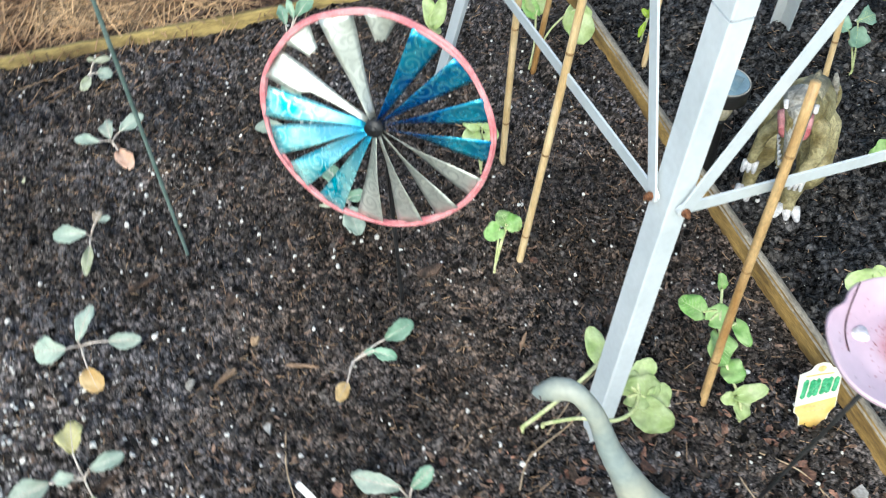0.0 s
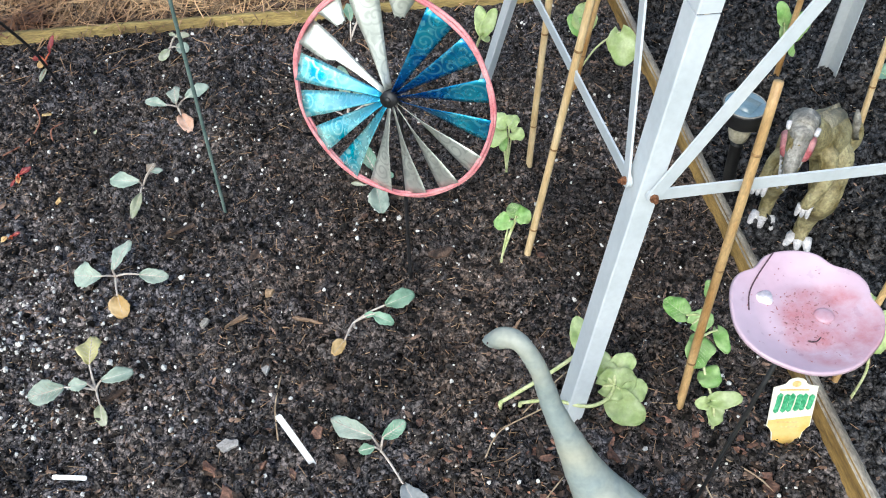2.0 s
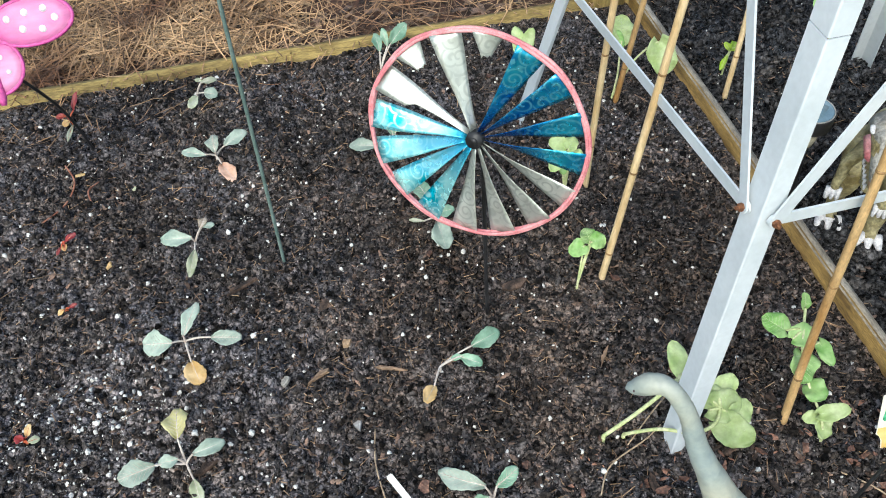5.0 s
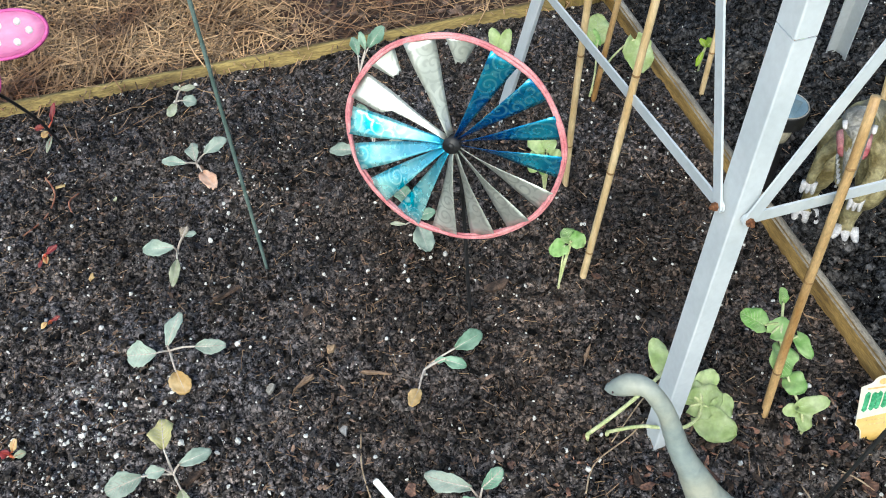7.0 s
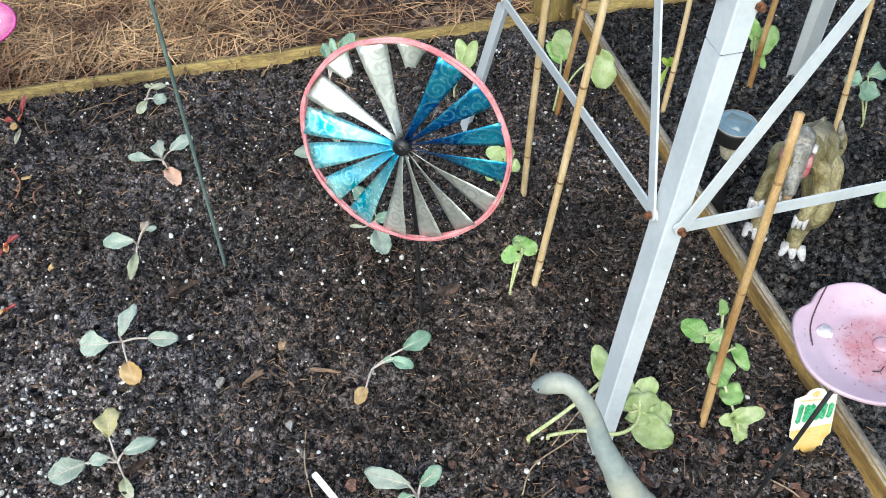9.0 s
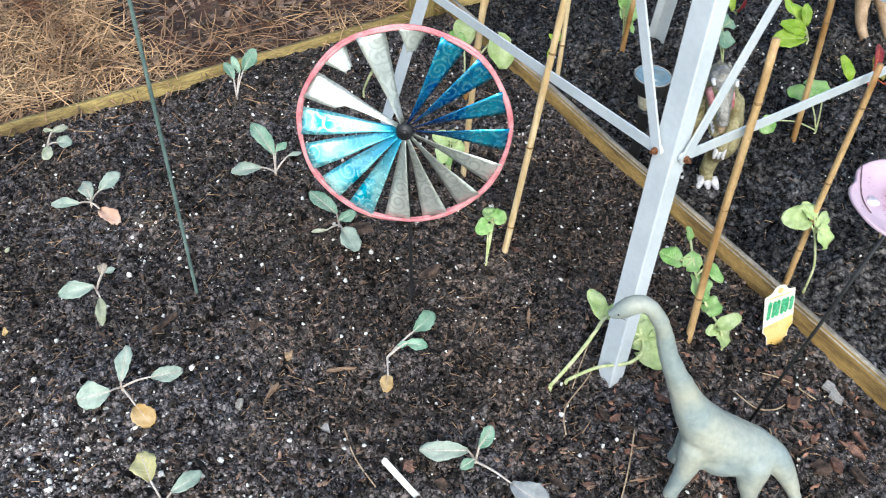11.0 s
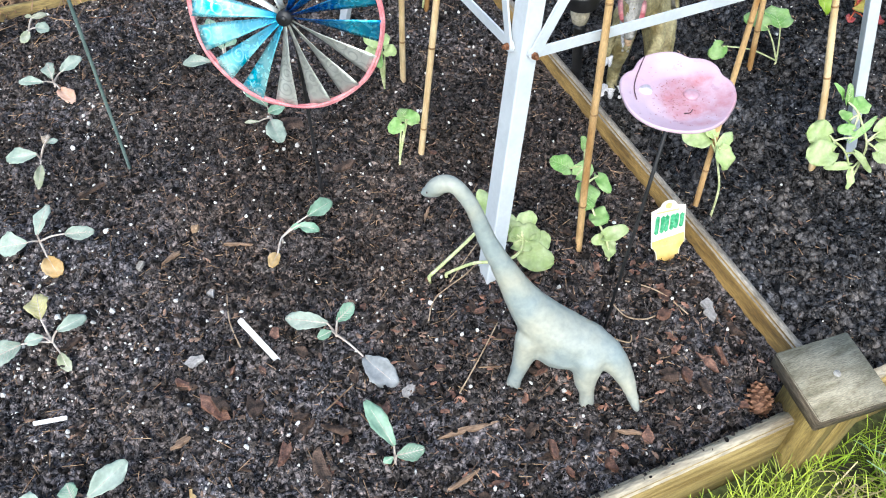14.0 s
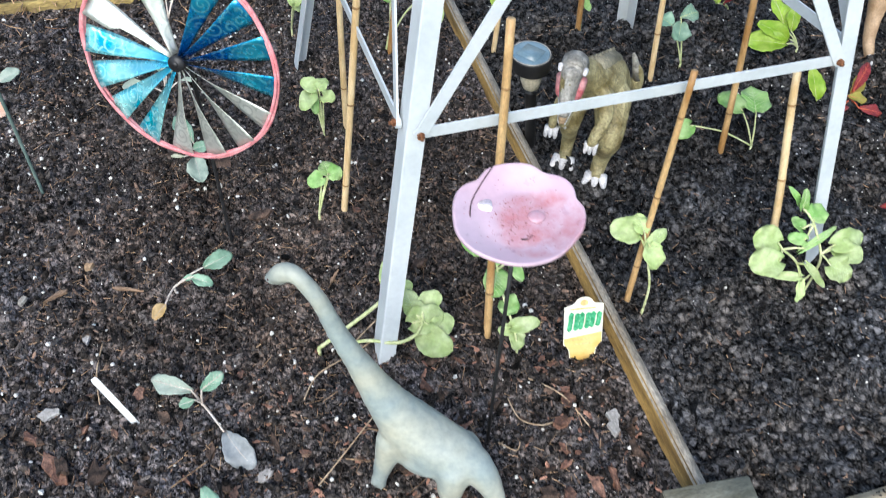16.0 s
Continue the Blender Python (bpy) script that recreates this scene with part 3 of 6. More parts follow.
def board(name, lo, hi, material, parent, label="", bow=0.003, seed=1):
    """A sawn board with rubbed edges and a slight bow."""
    bm = bmesh.new()
    box(bm, lo, hi, 0.004)
    axis = max(range(3), key=lambda i: hi[i] - lo[i])
    cuts = [e for e in bm.edges if abs((e.verts[0].co - e.verts[1].co)[axis]) > 0.5 * (hi[axis] - lo[axis])]
    if cuts:
        bmesh.ops.subdivide_edges(bm, edges=cuts, cuts=40, use_grid_fill=True)
    rng = random.Random(seed)
    ph = rng.random() * 6
    for v in bm.verts:
        s = v.co[axis]
        v.co.z += bow * math.sin(s * 3.1 + ph) + 0.0007 * noise.noise(Vector((s * 12, v.co[1 - axis] * 60 if axis < 2 else 0, v.co.z * 40)))
        v.co[1 - axis if axis < 2 else 0] += 0.0012 * noise.noise(Vector((s * 5, 5.0 + seed, v.co.z * 8)))
    ob = part(name, bm, material, parent, label)
    ob.data.materials.append({WOOD_Y: WOOD_TOP_Y, WOOD_BACK: WOOD_BACK}.get(material, WOOD_TOP))
    for p in ob.data.polygons:
        if p.normal.z > 0.75 and axis < 2:
            p.material_index = 1
    return ob


def lathe_disc(x, y, z, r):
    """A flat round knot set into a board's front face."""
    bm = bmesh.new()
    bmesh.ops.create_cone(bm, cap_ends=True, segments=14, radius1=r, radius2=r * 0.8, depth=0.002, matrix=pose(x, y, z, 90, 0, 0) @ Matrix.Diagonal((1.5, 1, 1, 1)))
    return bm


board("front_board", (-1.1, 0.010, -0.13), (0.677, 0.033, 0.03), WOOD, bed, "yellow-brown front board", seed=2)
board("front_board", (0.943, 0.014, -0.13), (2.45, 0.037, 0.034), WOOD, bed, "yellow-brown front board", seed=3)
for x, z, r in ((0.43, -0.02, 0.006), (0.2, -0.05, 0.008), (1.2, -0.03, 0.007)):
    part("knot", lathe_disc(x, 0.0098 if x < 0.7 else 0.0138, z, r), WOOD_END, bed, "dark knot in the board")
board("front_board", (0.80, 0.014, -0.13), (0.942, 0.037, 0.012), WOOD, bed, "broken lower end of the front board", seed=13)
bm = bmesh.new()
jag = [(0.80, 0.026), (0.82, 0.029), (0.838, 0.027), (0.842, 0.031), (0.86, 0.028), (0.873, 0.03), (0.877, 0.024), (0.893, 0.027), (0.9, 0.02), (0.915, 0.023), (0.92, 0.016), (0.936, 0.017)]
sides = [[[bm.verts.new((x, y, z)) for x, z in line] for line in ([(x, z - (0.003 if y < 0.03 else 0)) for x, z in jag], [(x, 0.0121) for x, z in jag])] for y in (0.024, 0.0365)]
for top, low in sides:
    for k in range(len(jag) - 1):
        bm.faces.new((top[k], top[k + 1], low[k + 1], low[k]))
for k in range(len(jag) - 1):
    bm.faces.new((sides[0][0][k], sides[0][0][k + 1], sides[1][0][k + 1], sides[1][0][k]))
part("splinter", bm, WOOD_TOP, bed, "pale jagged splintered edge", smooth=False)
board("divider_board", (0.755, 0.075, -0.13), (0.774, 1.524, 0.03), WOOD_Y, bed, "worn divider board between the beds", seed=4)
board("back_board", (-1.1, 1.525, -0.13), (0.66, 1.545, 0.02), WOOD_BACK, bed, "yellowish back board", seed=5)
board("back_board", (0.752, 1.525, -0.13), (2.45, 1.545, 0.02), WOOD_BACK, bed, "yellowish back board", seed=6)
board("end_board", (-1.123, 0.010, -0.13), (-1.1005, 1.545, 0.028), WOOD_Y, bed, "worn end board", seed=10)
board("end_board", (2.4505, 0.014, -0.13), (2.473, 1.545, 0.028), WOOD_Y, bed, "worn end board", seed=11)
board("post", (0.697, -0.014, -0.14), (0.738, 0.07, 0.06), WOOD_POST, bed, "upright post board", seed=7)
board("post", (0.745, -0.015, -0.14), (0.786, 0.071, 0.06), WOOD_POST, bed, "upright post board", seed=8)
bm = bmesh.new()
box(bm, (-0.061, -0.06, -0.015), (0.061, 0.056, 0.015), 0.0015)
bmesh.ops.transform(bm, matrix=pose(0.737, 0.034, 0.075, 1.5, -1.0, -6.0), verts=bm.verts)
cap = part("post_cap", bm, WOOD_CAP, bed, "square grey weathered post cap")
bm = bmesh.new()
bmesh.ops.create_cone(bm, cap_ends=True, segments=14, radius1=0.006, radius2=0.005, depth=0.003, matrix=pose(0.742, 0.032, 0.0905))
part("screw_head", bm, STONE, cap)
# all four sides darker than the top: end grain plus shade put into the colour
cap.data.materials.append(WOOD_END)
for p in cap.data.polygons:
    if abs(p.normal.z) < 0.5:
        p.material_index = 1
board("back_post", (0.664, 1.525, -0.14), (0.748, 1.6, 0.11), WOOD_POST, bed, "orange-brown back post", seed=9)

# ---- windmill tower ----
TOWER = {"front_left": ((0.392, 0.448, -0.03), (0.457, 0.520, 0.4)), "front_right": ((1.175, 0.452, -0.03), (1.098, 0.522, 0.4)),
         "back_left": ((0.397, 1.21, -0.03), (0.465, 1.135, 0.4)), "back_right": ((1.148, 1.188, -0.03), (1.072, 1.11, 0.4))}
tower = thing("windmill_tower", (0.77, 0.8, 0), "white painted steel garden windmill tower with angle-iron legs", "windmill tower")


def leg_at(key, z):
    a, b = (Vector(p) for p in TOWER[key])
    return a + (b - a) * ((z - a.z) / (b.z - a.z))


def angle_leg(key, z0, z1, name="leg", front=0.026, flank=0.035, thick=0.0022):
    """An angle-iron leg, its corner outwards, with a rounded bend."""
    sx = 1 if "left" in key else -1
    sy = 1 if "front" in key else -1
    r = 0.0025
    prof = [(front, 0)] + [(r - r * math.sin(a), r - r * math.cos(a)) for a in (0, 0.4, 0.8, 1.2, math.pi / 2)] + [(0, flank)]
    prof += [(thick, flank)] + [(r - (r - thick) * math.sin(a), r - (r - thick) * math.cos(a)) for a in (math.pi / 2, 1.2, 0.8, 0.4, 0)] + [(front, thick)]
    bm = bmesh.new()
    lo, hi = leg_at(key, z0), leg_at(key, z1)
    rings = [[bm.verts.new(p + Vector((sx * (u - 0.012), sy * (v - 0.012), 0))) for u, v in prof] for p in (lo, lo.lerp(hi, 0.33), lo.lerp(hi, 0.66), hi)]
    for a, b in zip(rings, rings[1:]):
        for k in range(len(prof)):
            bm.faces.new((a[k], a[(k + 1) % len(prof)], b[(k + 1) % len(prof)], b[k]))
    bm.faces.new(rings[0])
    bm.faces.new(rings[-1])
    return part(name, bm, STEEL, tower, smooth=False)


def flat_bar(a, b, width=0.017, thick=0.003, out=(0, -1, 0)):
    """A flat brace with rounded ends between two bolts."""
    a, b, out = Vector(a), Vector(b), Vector(out)
    d = (b - a).normalized()
    out = (out - d * out.dot(d)).normalized()
    s = d.cross(out)
    line = [a + s * (-width / 2 * math.cos(t)) - d * (width / 2 * math.sin(t)) for t in (0, 0.5, 1.0, 1.57, 2.1, 2.6, math.pi)]
    line += [b + s * (width / 2 * math.cos(t)) + d * (width / 2 * math.sin(t)) for t in (0, 0.5, 1.0, 1.57, 2.1, 2.6, math.pi)]
    bm = bmesh.new()
    f = [bm.verts.new(p + out * thick) for p in line]
    g = [bm.verts.new(p) for p in line]
    bm.faces.new(f)
    bm.faces.new(g[::-1])
    for k in range(len(line)):
        j = (k + 1) % len(line)
        bm.faces.new((f[k], g[k], g[j], f[j]))
    return part("brace", bm, STEEL, tower, smooth=False)


def bolt(at, out):
    bm = bmesh.new()
    m = Matrix.Translation(at) @ Vector(out).to_track_quat("Z", "Y").to_matrix().to_4x4()
    bmesh.ops.create_cone(bm, cap_ends=True, segments=6, radius1=0.0055, radius2=0.005, depth=0.005, matrix=m @ pose(0, 0, 0.0025))
    bmesh.ops.create_cone(bm, cap_ends=True, segments=12, radius1=0.0028, radius2=0.0026, depth=0.009, matrix=m @ pose(0, 0, 0.0045))
    return part("bolt", bm, RUST, tower, "rusty hexagonal bolt", smooth=False)


SPLICE = 0.62
for key in TOWER:
    angle_leg(key, -0.03, SPLICE - 0.001)
    angle_leg(key, SPLICE + 0.001, 1.5)
ZB = 0.405
corner = {k: leg_at(k, ZB) for k in TOWER}
upper = {k: leg_at(k, 1.05) for k in TOWER}
FACES = (("front_left", "front_right", (0, -1, 0)), ("back_left", "back_right", (0, 1, 0)), ("front_left", "back_left", (-1, 0, 0)), ("front_right", "back_right", (1, 0, 0)))
for p, q, out in FACES:
    o = Vector(out)
    along = (corner[q] - corner[p]).normalized()
    a, b = corner[p] + along * 0.012 + o * 0.0145, corner[q] - along * 0.012 + o * 0.0145
    if out[1]:
        a, b = a - along * 0.008, b - along * 0.008
    if out[0]:
        b = leg_at(q, ZB - 0.07) - along * 0.012 + o * 0.0145
    flat_bar(a, b, out=out)
    ua, ub = upper[p] + along * 0.012 + o * 0.0145, upper[q] - along * 0.012 + o * 0.0145
    if out[1]:
        ua, ub = ua.lerp(ub, 0.22), ub.lerp(ua, 0.23)
    flat_bar(a + o * 0.0032, ub + o * 0.0032, out=out)
    flat_bar(b + o * 0.0032, ua + o * 0.0064, out=out)
    for at in (a, b):
        bolt(at + o * 0.006, out)
    for at in (leg_at(p, 0.67) + along * 0.014 + o * 0.013, leg_at(q, 0.67) - along * 0.014 + o * 0.013):
        bolt(at, out)

# ---- pinwheel spinner ----
HUB = Vector((0.182, 0.770, 0.369))
az, el = -2.146, 0.2285
SN = Vector((math.cos(el) * math.cos(az), math.cos(el) * math.sin(az), math.sin(el)))
SA = Vector((0, 0, 1)).cross(SN).normalized()
SB = SN.cross(SA)
RING = 0.15
spinner = thing("pinwheel_spinner", (0.197, 0.752, 0), "garden pinwheel with teal and silver foil blades in a pink ring", "pinwheel")


def on_wheel(r, a, lift=0.0):
    return HUB + (SA * math.cos(a) + SB * math.sin(a)) * r + SN * lift


for k in range(3):
    bm = bmesh.new()
    loop = [on_wheel(RING + 0.0018 * math.cos(2.1 * k) + 0.0008 * math.sin(9 * t + k), t, 0.0028 * math.sin(2.1 * k) + 0.001 * math.sin(5 * t + 2 * k)) for t in (2 * math.pi * i / 96 for i in range(97))]
    tube(bm, loop, 0.0026, 6, close=False)
    part("ring_strand", bm, PINKRIB, spinner, "faded pink ribbon strand")


def blade(a, material, torn=0):
    """One twisted foil blade; torn: what is left after the tear."""
    bm = bmesh.new()
    rows, cols = 12, 5
    r0, r1 = 0.012, RING - 0.002
    if torn == 2:
        r0 = RING - 0.034
    grid = []
    for i in range(rows + 1):
        t = i / rows
        r = r0 + (r1 - r0) * t
        u = (r - 0.012) / (RING - 0.015)
        w = 0.0046 + 0.0158 * u
        pitch = radians(54 - 40 * u)
        row = []
        for j in range(cols + 1):
            s = (j / cols - 0.5) * 2
            ww = w
            if torn == 1 and s > 0 and u < 0.62:
                ww = w * 0.45
            if torn == 2:
                ww = w * (0.35 + 0.65 * t)
            if torn == 2 and i == 0:
                r += 0.004 * math.sin(j * 2.3)
            across = s * ww
            p = HUB + (SA * math.cos(a) + SB * math.sin(a)) * r
            tang = -SA * math.sin(a) + SB * math.cos(a)
            row.append(bm.verts.new(p + tang * across * math.cos(pitch) + SN * (across * math.sin(pitch) + 0.0015 * math.sin(7 * u + a) * s)))
        grid.append(row)
    for i in range(rows):
        for j in range(cols):
            bm.faces.new((grid[i][j], grid[i][j + 1], grid[i + 1][j + 1], grid[i + 1][j]))
    ob = part("blade", bm, material, spinner, {0: "", 1: "torn silver foil blade", 2: "scrap of a torn blade"}[torn])
    sol = ob.modifiers.new("thickness", "SOLIDIFY")
    sol.thickness = 0.0005
    return ob


for k in range(16):
    # left-hand teal group takes the copy with sky reflection painted in
    foil = (TEAL, SILVER, TEAL_PALE, SILVER)[k // 4]
    blade(radians(65 - 22.5 * k), foil, {12: 1, 13: 2, 15: 2}.get(k, 0))
bm = bmesh.new()
face = Matrix.Translation(HUB) @ SN.to_track_quat("Z", "Y").to_matrix().to_4x4()
bmesh.ops.create_cone(bm, cap_ends=True, segments=28, radius1=0.0125, radius2=0.0115, depth=0.012, matrix=face @ pose(0, 0, 0.004))
bmesh.ops.create_cone(bm, cap_ends=True, segments=20, radius1=0.005, radius2=0.0045, depth=0.003, matrix=face @ pose(0, 0, 0.0105))
part("hub", bm, BLACK, spinner)
bm = bmesh.new()
tube(bm, smooth_line([HUB - SN * 0.002, HUB - SN * 0.02 + Vector((0.001, 0, -0.008)), HUB - SN * 0.022 + Vector((0.002, -0.004, -0.05)), (0.197, 0.752, -0.03)]), 0.003, 8)
part("stake", bm, BLACK, spinner)

# ---- bamboo and rods ----


def cane(base, top, r=0.0058, material=BAMBOO, label="tan bamboo cane pushed into the soil", hollow=False):
    base, top = Vector(base), Vector(top)
    at = thing("bamboo_stake", base, label, "bamboo stake", "bamboo stakes")
    n = max(3, int((top - base).length / 0.17))
    rng = random.Random(int(base.x * 1000) + int(base.y * 7000))
    pts, rad, knots = [], [], []
    bend = Vector((rng.uniform(-1, 1), rng.uniform(-1, 1), 0)) * 0.003
    for i in range(4 * n + 1):
        t = i / (4 * n)
        pts.append(base.lerp(top, t) + bend * math.sin(t * 5) + Vector((0, 0, 0)))
        rad.append(r * (1.04 - 0.12 * t) * (1.0 + 0.02 * math.sin(i)))
        if i % 4 == 2:
            knots.append(len(pts) - 1)
    bm = bmesh.new()
    tube(bm, [base - (top - base).normalized() * 0.03] + pts, [rad[0]] + rad, 10)
    stem = part("cane", bm, material, at)
    for i in knots:
        d = (pts[min(i + 1, len(pts) - 1)] - pts[i - 1]).normalized()
        bm = bmesh.new()
        tube(bm, [pts[i] - d * 0.002, pts[i] - d * 0.0007, pts[i] + d * 0.0007, pts[i] + d * 0.002], [rad[i] * 1.0, rad[i] * 1.09, rad[i] * 1.07, rad[i] * 1.0], 10)
        part("joint", bm, NODE, at)
    return at


def up_to(a, b, z):
    a, b = Vector(a), Vector(b)
    return a + (b - a) * ((z - a.z) / (b.z - a.z))


AGED = "aged orange-brown bamboo cane standing in dark soil"
cane((0.398, 0.765, -0.02), up_to((0.398, 0.765, -0.02), (0.44, 0.775, 0.4), 0.85))
cane((0.566, 0.449, 0), (0.568, 0.507, 0.558), 0.0061, BAMBOO_DARK, "brown bamboo cane with a cut top beside a bean plant")
cane((0.818, 0.456, 0), (0.831, 0.491, 0.446), 0.0052, BAMBOO_DARK, "leaning grey-brown bamboo cane with a split top")
cane((1.07, 0.441, 0), (1.045, 0.535, 0.38), 0.0065, BAMBOO, "thick tan bamboo cane standing in black compost")
cane((1.145, 0.735, 0), up_to((1.145, 0.735, 0), (1.118, 0.78, 0.4), 0.75), 0.006, BAMBOO_DARK, AGED)
cane((0.452, 0.985, 0), up_to((0.452, 0.985, 0), (0.455, 0.975, 0.4), 0.8))
cane((0.594, 1.195, 0), up_to((0.594, 1.195, 0), (0.625, 1.165, 0.4), 0.7), 0.0055, BAMBOO_DARK, AGED)
cane((0.817, 1.154, 0), up_to((0.817, 1.154, 0), (0.855, 1.22, 0.4), 0.5), 0.0055)
cane((1.018, 1.163, 0), up_to((1.018, 1.163, 0), (0.99, 1.135, 0.4), 0.6), 0.006, BAMBOO_DARK, AGED)
cane((1.109, 0.977, 0), up_to((1.109, 0.977, 0), (1.12, 1.06, 0.4), 0.6), 0.0058)

rod = thing("green_stake", (-0.117, 0.958, 0), "thin dark green coated garden rod", "garden stake")
bm = bmesh.new()
g0, g1 = Vector((-0.117, 0.958, -0.03)), Vector((-0.110, 0.968, 0.62))
tube(bm, [g0.lerp(g1, t / 40) for t in range(41)], [0.0028 if t % 2 else 0.0031 for t in range(41)], 8)
part("rod", bm, GREENROD, rod)

# ---- pink glass dish on a stake ----
dish = thing("glass_dish", (0.507, 0.27, 0), "pink scalloped glass dish with dried dirt on a thin black stake", "garden ornament")
DC, DR = Vector((0.480, 0.230, 0.544)), 0.0626
DM = Matrix.Translation(DC) @ pose(0, 0, 0, 4, -1, 10)


def dish_point(r, a, lift=0.0):
    petal = 0.3
    for at, deep, wide in ((1.87, 1.0, 0.2), (0.63, 0.85, 0.2), (-0.14, 0.7, 0.17), (-1.1, 0.3, 0.25), (2.75, 0.35, 0.3), (-2.4, 0.25, 0.3)):
        gap = (a - at + math.pi) % (2 * math.pi) - math.pi
        petal -= deep * math.exp(-(gap / wide) ** 2)
    edge = 1 + 0.1 * petal * max(0.0, r - 0.62) / 0.38
    z = -0.011 + 0.0115 * max(0.0, (r - 0.58) / 0.42) ** 1.1 + 0.004 * petal * max(0, r - 0.6) + lift
    return DM @ Vector((DR * r * edge * math.cos(a), DR * 0.93 * r * edge * math.sin(a), z))


bm = bmesh.new()
rings = [[bm.verts.new(dish_point(r, 2 * math.pi * k / 112)) for k in range(112)] for r in (0.06, 0.2, 0.35, 0.44, 0.5, 0.54, 0.6, 0.68, 0.76, 0.84, 0.92, 0.97, 1.0)]
bm.faces.new(rings[0])
for a, b in zip(rings, rings[1:]):
    for k in range(112):
        bm.faces.new((a[k], a[(k + 1) % 112], b[(k + 1) % 112], b[k]))
bowl = part("bowl", bm, GLASSPINK, dish)
sol = bowl.modifiers.new("thickness", "SOLIDIFY")
sol.thickness, sol.offset = 0.0035, -1
bm = bmesh.new()
rng = random.Random(5)
for i in range(260):
    r, a = (0.5 * rng.random() ** 0.6 if i < 200 else 0.85 * rng.random() ** 0.5), rng.uniform(0, 6.28)
    p = dish_point(r, a, 0.0006)
    s = rng.uniform(0.00018, 0.0007)
    bmesh.ops.create_icosphere(bm, subdivisions=1, radius=1, matrix=Matrix.Translation(p) @ pose(0, 0, 0, 0, 0, rng.uniform(0, 360)) @ Matrix.Diagonal((s * rng.uniform(1, 2.5), s, s * 0.4, 1)))
part("dirt_specks", bm, DIRT, dish, "brownish dried dirt specks")
bm = bmesh.new()
tube(bm, smooth_line([dish_point(0.74, 2.72, 0.0008), dish_point(0.76, 2.35, 0.0008), dish_point(0.85, 1.95, 0.0008), dish_point(1.0, 1.5, 0.0008)]), 0.00065, 6)
part("hairline_crack", bm, CRACK, dish, "dark curved hairline crack")
bm = bmesh.new()
spot = [bm.verts.new(dish_point(0.55 + 0.12 * q * math.cos(t), 2.2 + 0.21 * q * math.sin(t), 0.0019)) for t, q in ((2 * math.pi * k / 16, 0.95 + 0.14 * math.sin(2 * math.pi * k / 5.4)) for k in range(16))]
low = [bm.verts.new(v.co - Vector((0, 0, 0.0025))) for v in spot]
bm.faces.new(spot)
for k in range(16):
    bm.faces.new((spot[k], low[k], low[(k + 1) % 16], spot[(k + 1) % 16]))
part("white_splash", bm, DOT, dish, "dried white splash")
bm = bmesh.new()
bmesh.ops.create_uvsphere(bm, u_segments=20, v_segments=10, radius=1, matrix=Matrix.Translation(dish_point(0.3, -0.35, 0.001)) @ Matrix.Diagonal((0.009, 0.008, 0.003, 1)))
part("glass_boss", bm, GLASSPINK, dish, "rounded glass boss on the floor of the dish")
bm = bmesh.new()
tube(bm, smooth_line([dish_point(0.42, 4.35, 0.0007), dish_point(0.44, 4.6, 0.0007), dish_point(0.4, 4.85, 0.0007)]), [0.0004, 0.0007, 0.0008, 0.0008, 0.0007] + [0.0005] * 8, 6)
part("dirt_streak", bm, CRACK, dish, "dark curved streak of dirt")
bm = bmesh.new()
tube(bm, [(0.507, 0.27, -0.03), DC + Vector((0.001, 0.001, -0.03))], 0.0024, 8)
bmesh.ops.create_cone(bm, cap_ends=True, segments=20, radius1=0.006, radius2=0.02, depth=0.012, matrix=DM @ pose(0, 0, -0.022))
part("stake", bm, BLACK, dish)

# ---- solar light ----
lamp = thing("solar_light", (0.791, 0.856, 0), "black plastic solar path light with a blue-grey panel top", "garden light")
LT = Vector((0.757, 0.836, 0.231))


def lathe(bm, axis_base, prof, seg=28):
    rings = [[bm.verts.new(Vector(axis_base) + Vector((r * math.cos(2 * math.pi * k / seg), r * math.sin(2 * math.pi * k / seg), z))) for k in range(seg)] for r, z in prof]
    for a, b in zip(rings, rings[1:]):
        for k in range(seg):
            bm.faces.new((a[k], a[(k + 1) % seg], b[(k + 1) % seg], b[k]))
    bm.faces.new(rings[0][::-1])
    bm.faces.new(rings[-1])
    return bm


part("cap", lathe(bmesh.new(), LT, [(0.032, -0.034), (0.0345, -0.031), (0.037, -0.002), (0.036, 0.001), (0.034, 0.001)]), BLACK, lamp)
part("solar_panel", lathe(bmesh.new(), LT, [(0.033, 0.0012), (0.033, 0.0022), (0.031, 0.0026)]), PANEL, lamp, "blue-grey solar panel disc")
bm = bmesh.new()
box(bm, (-0.019, -0.019, 0.0), (0.019, 0.019, 0.0006), 0.0001, Matrix.Translation(LT + Vector((0, 0, 0.0027))) @ pose(0, 0, 0, 0, 0, 38))
part("solar_cell", bm, PANEL, lamp, "paler square solar cell")
part("panel_rim", lathe(bmesh.new(), LT, [(0.0352, 0.0005), (0.0352, 0.0022), (0.0334, 0.0022), (0.0334, 0.0008)]), STONE, lamp, "grey panel rim")
part("lens", lathe(bmesh.new(), LT, [(0.011, -0.083), (0.0155, -0.078), (0.019, -0.06), (0.0195, -0.0342)]), LENS, lamp, "amber clear plastic lens")
part("spike", lathe(bmesh.new(), (LT.x, LT.y, 0), [(0.004, -0.05), (0.0105, 0.0), (0.0105, 0.14), (0.0115, 0.1408)]), BLACK, lamp)

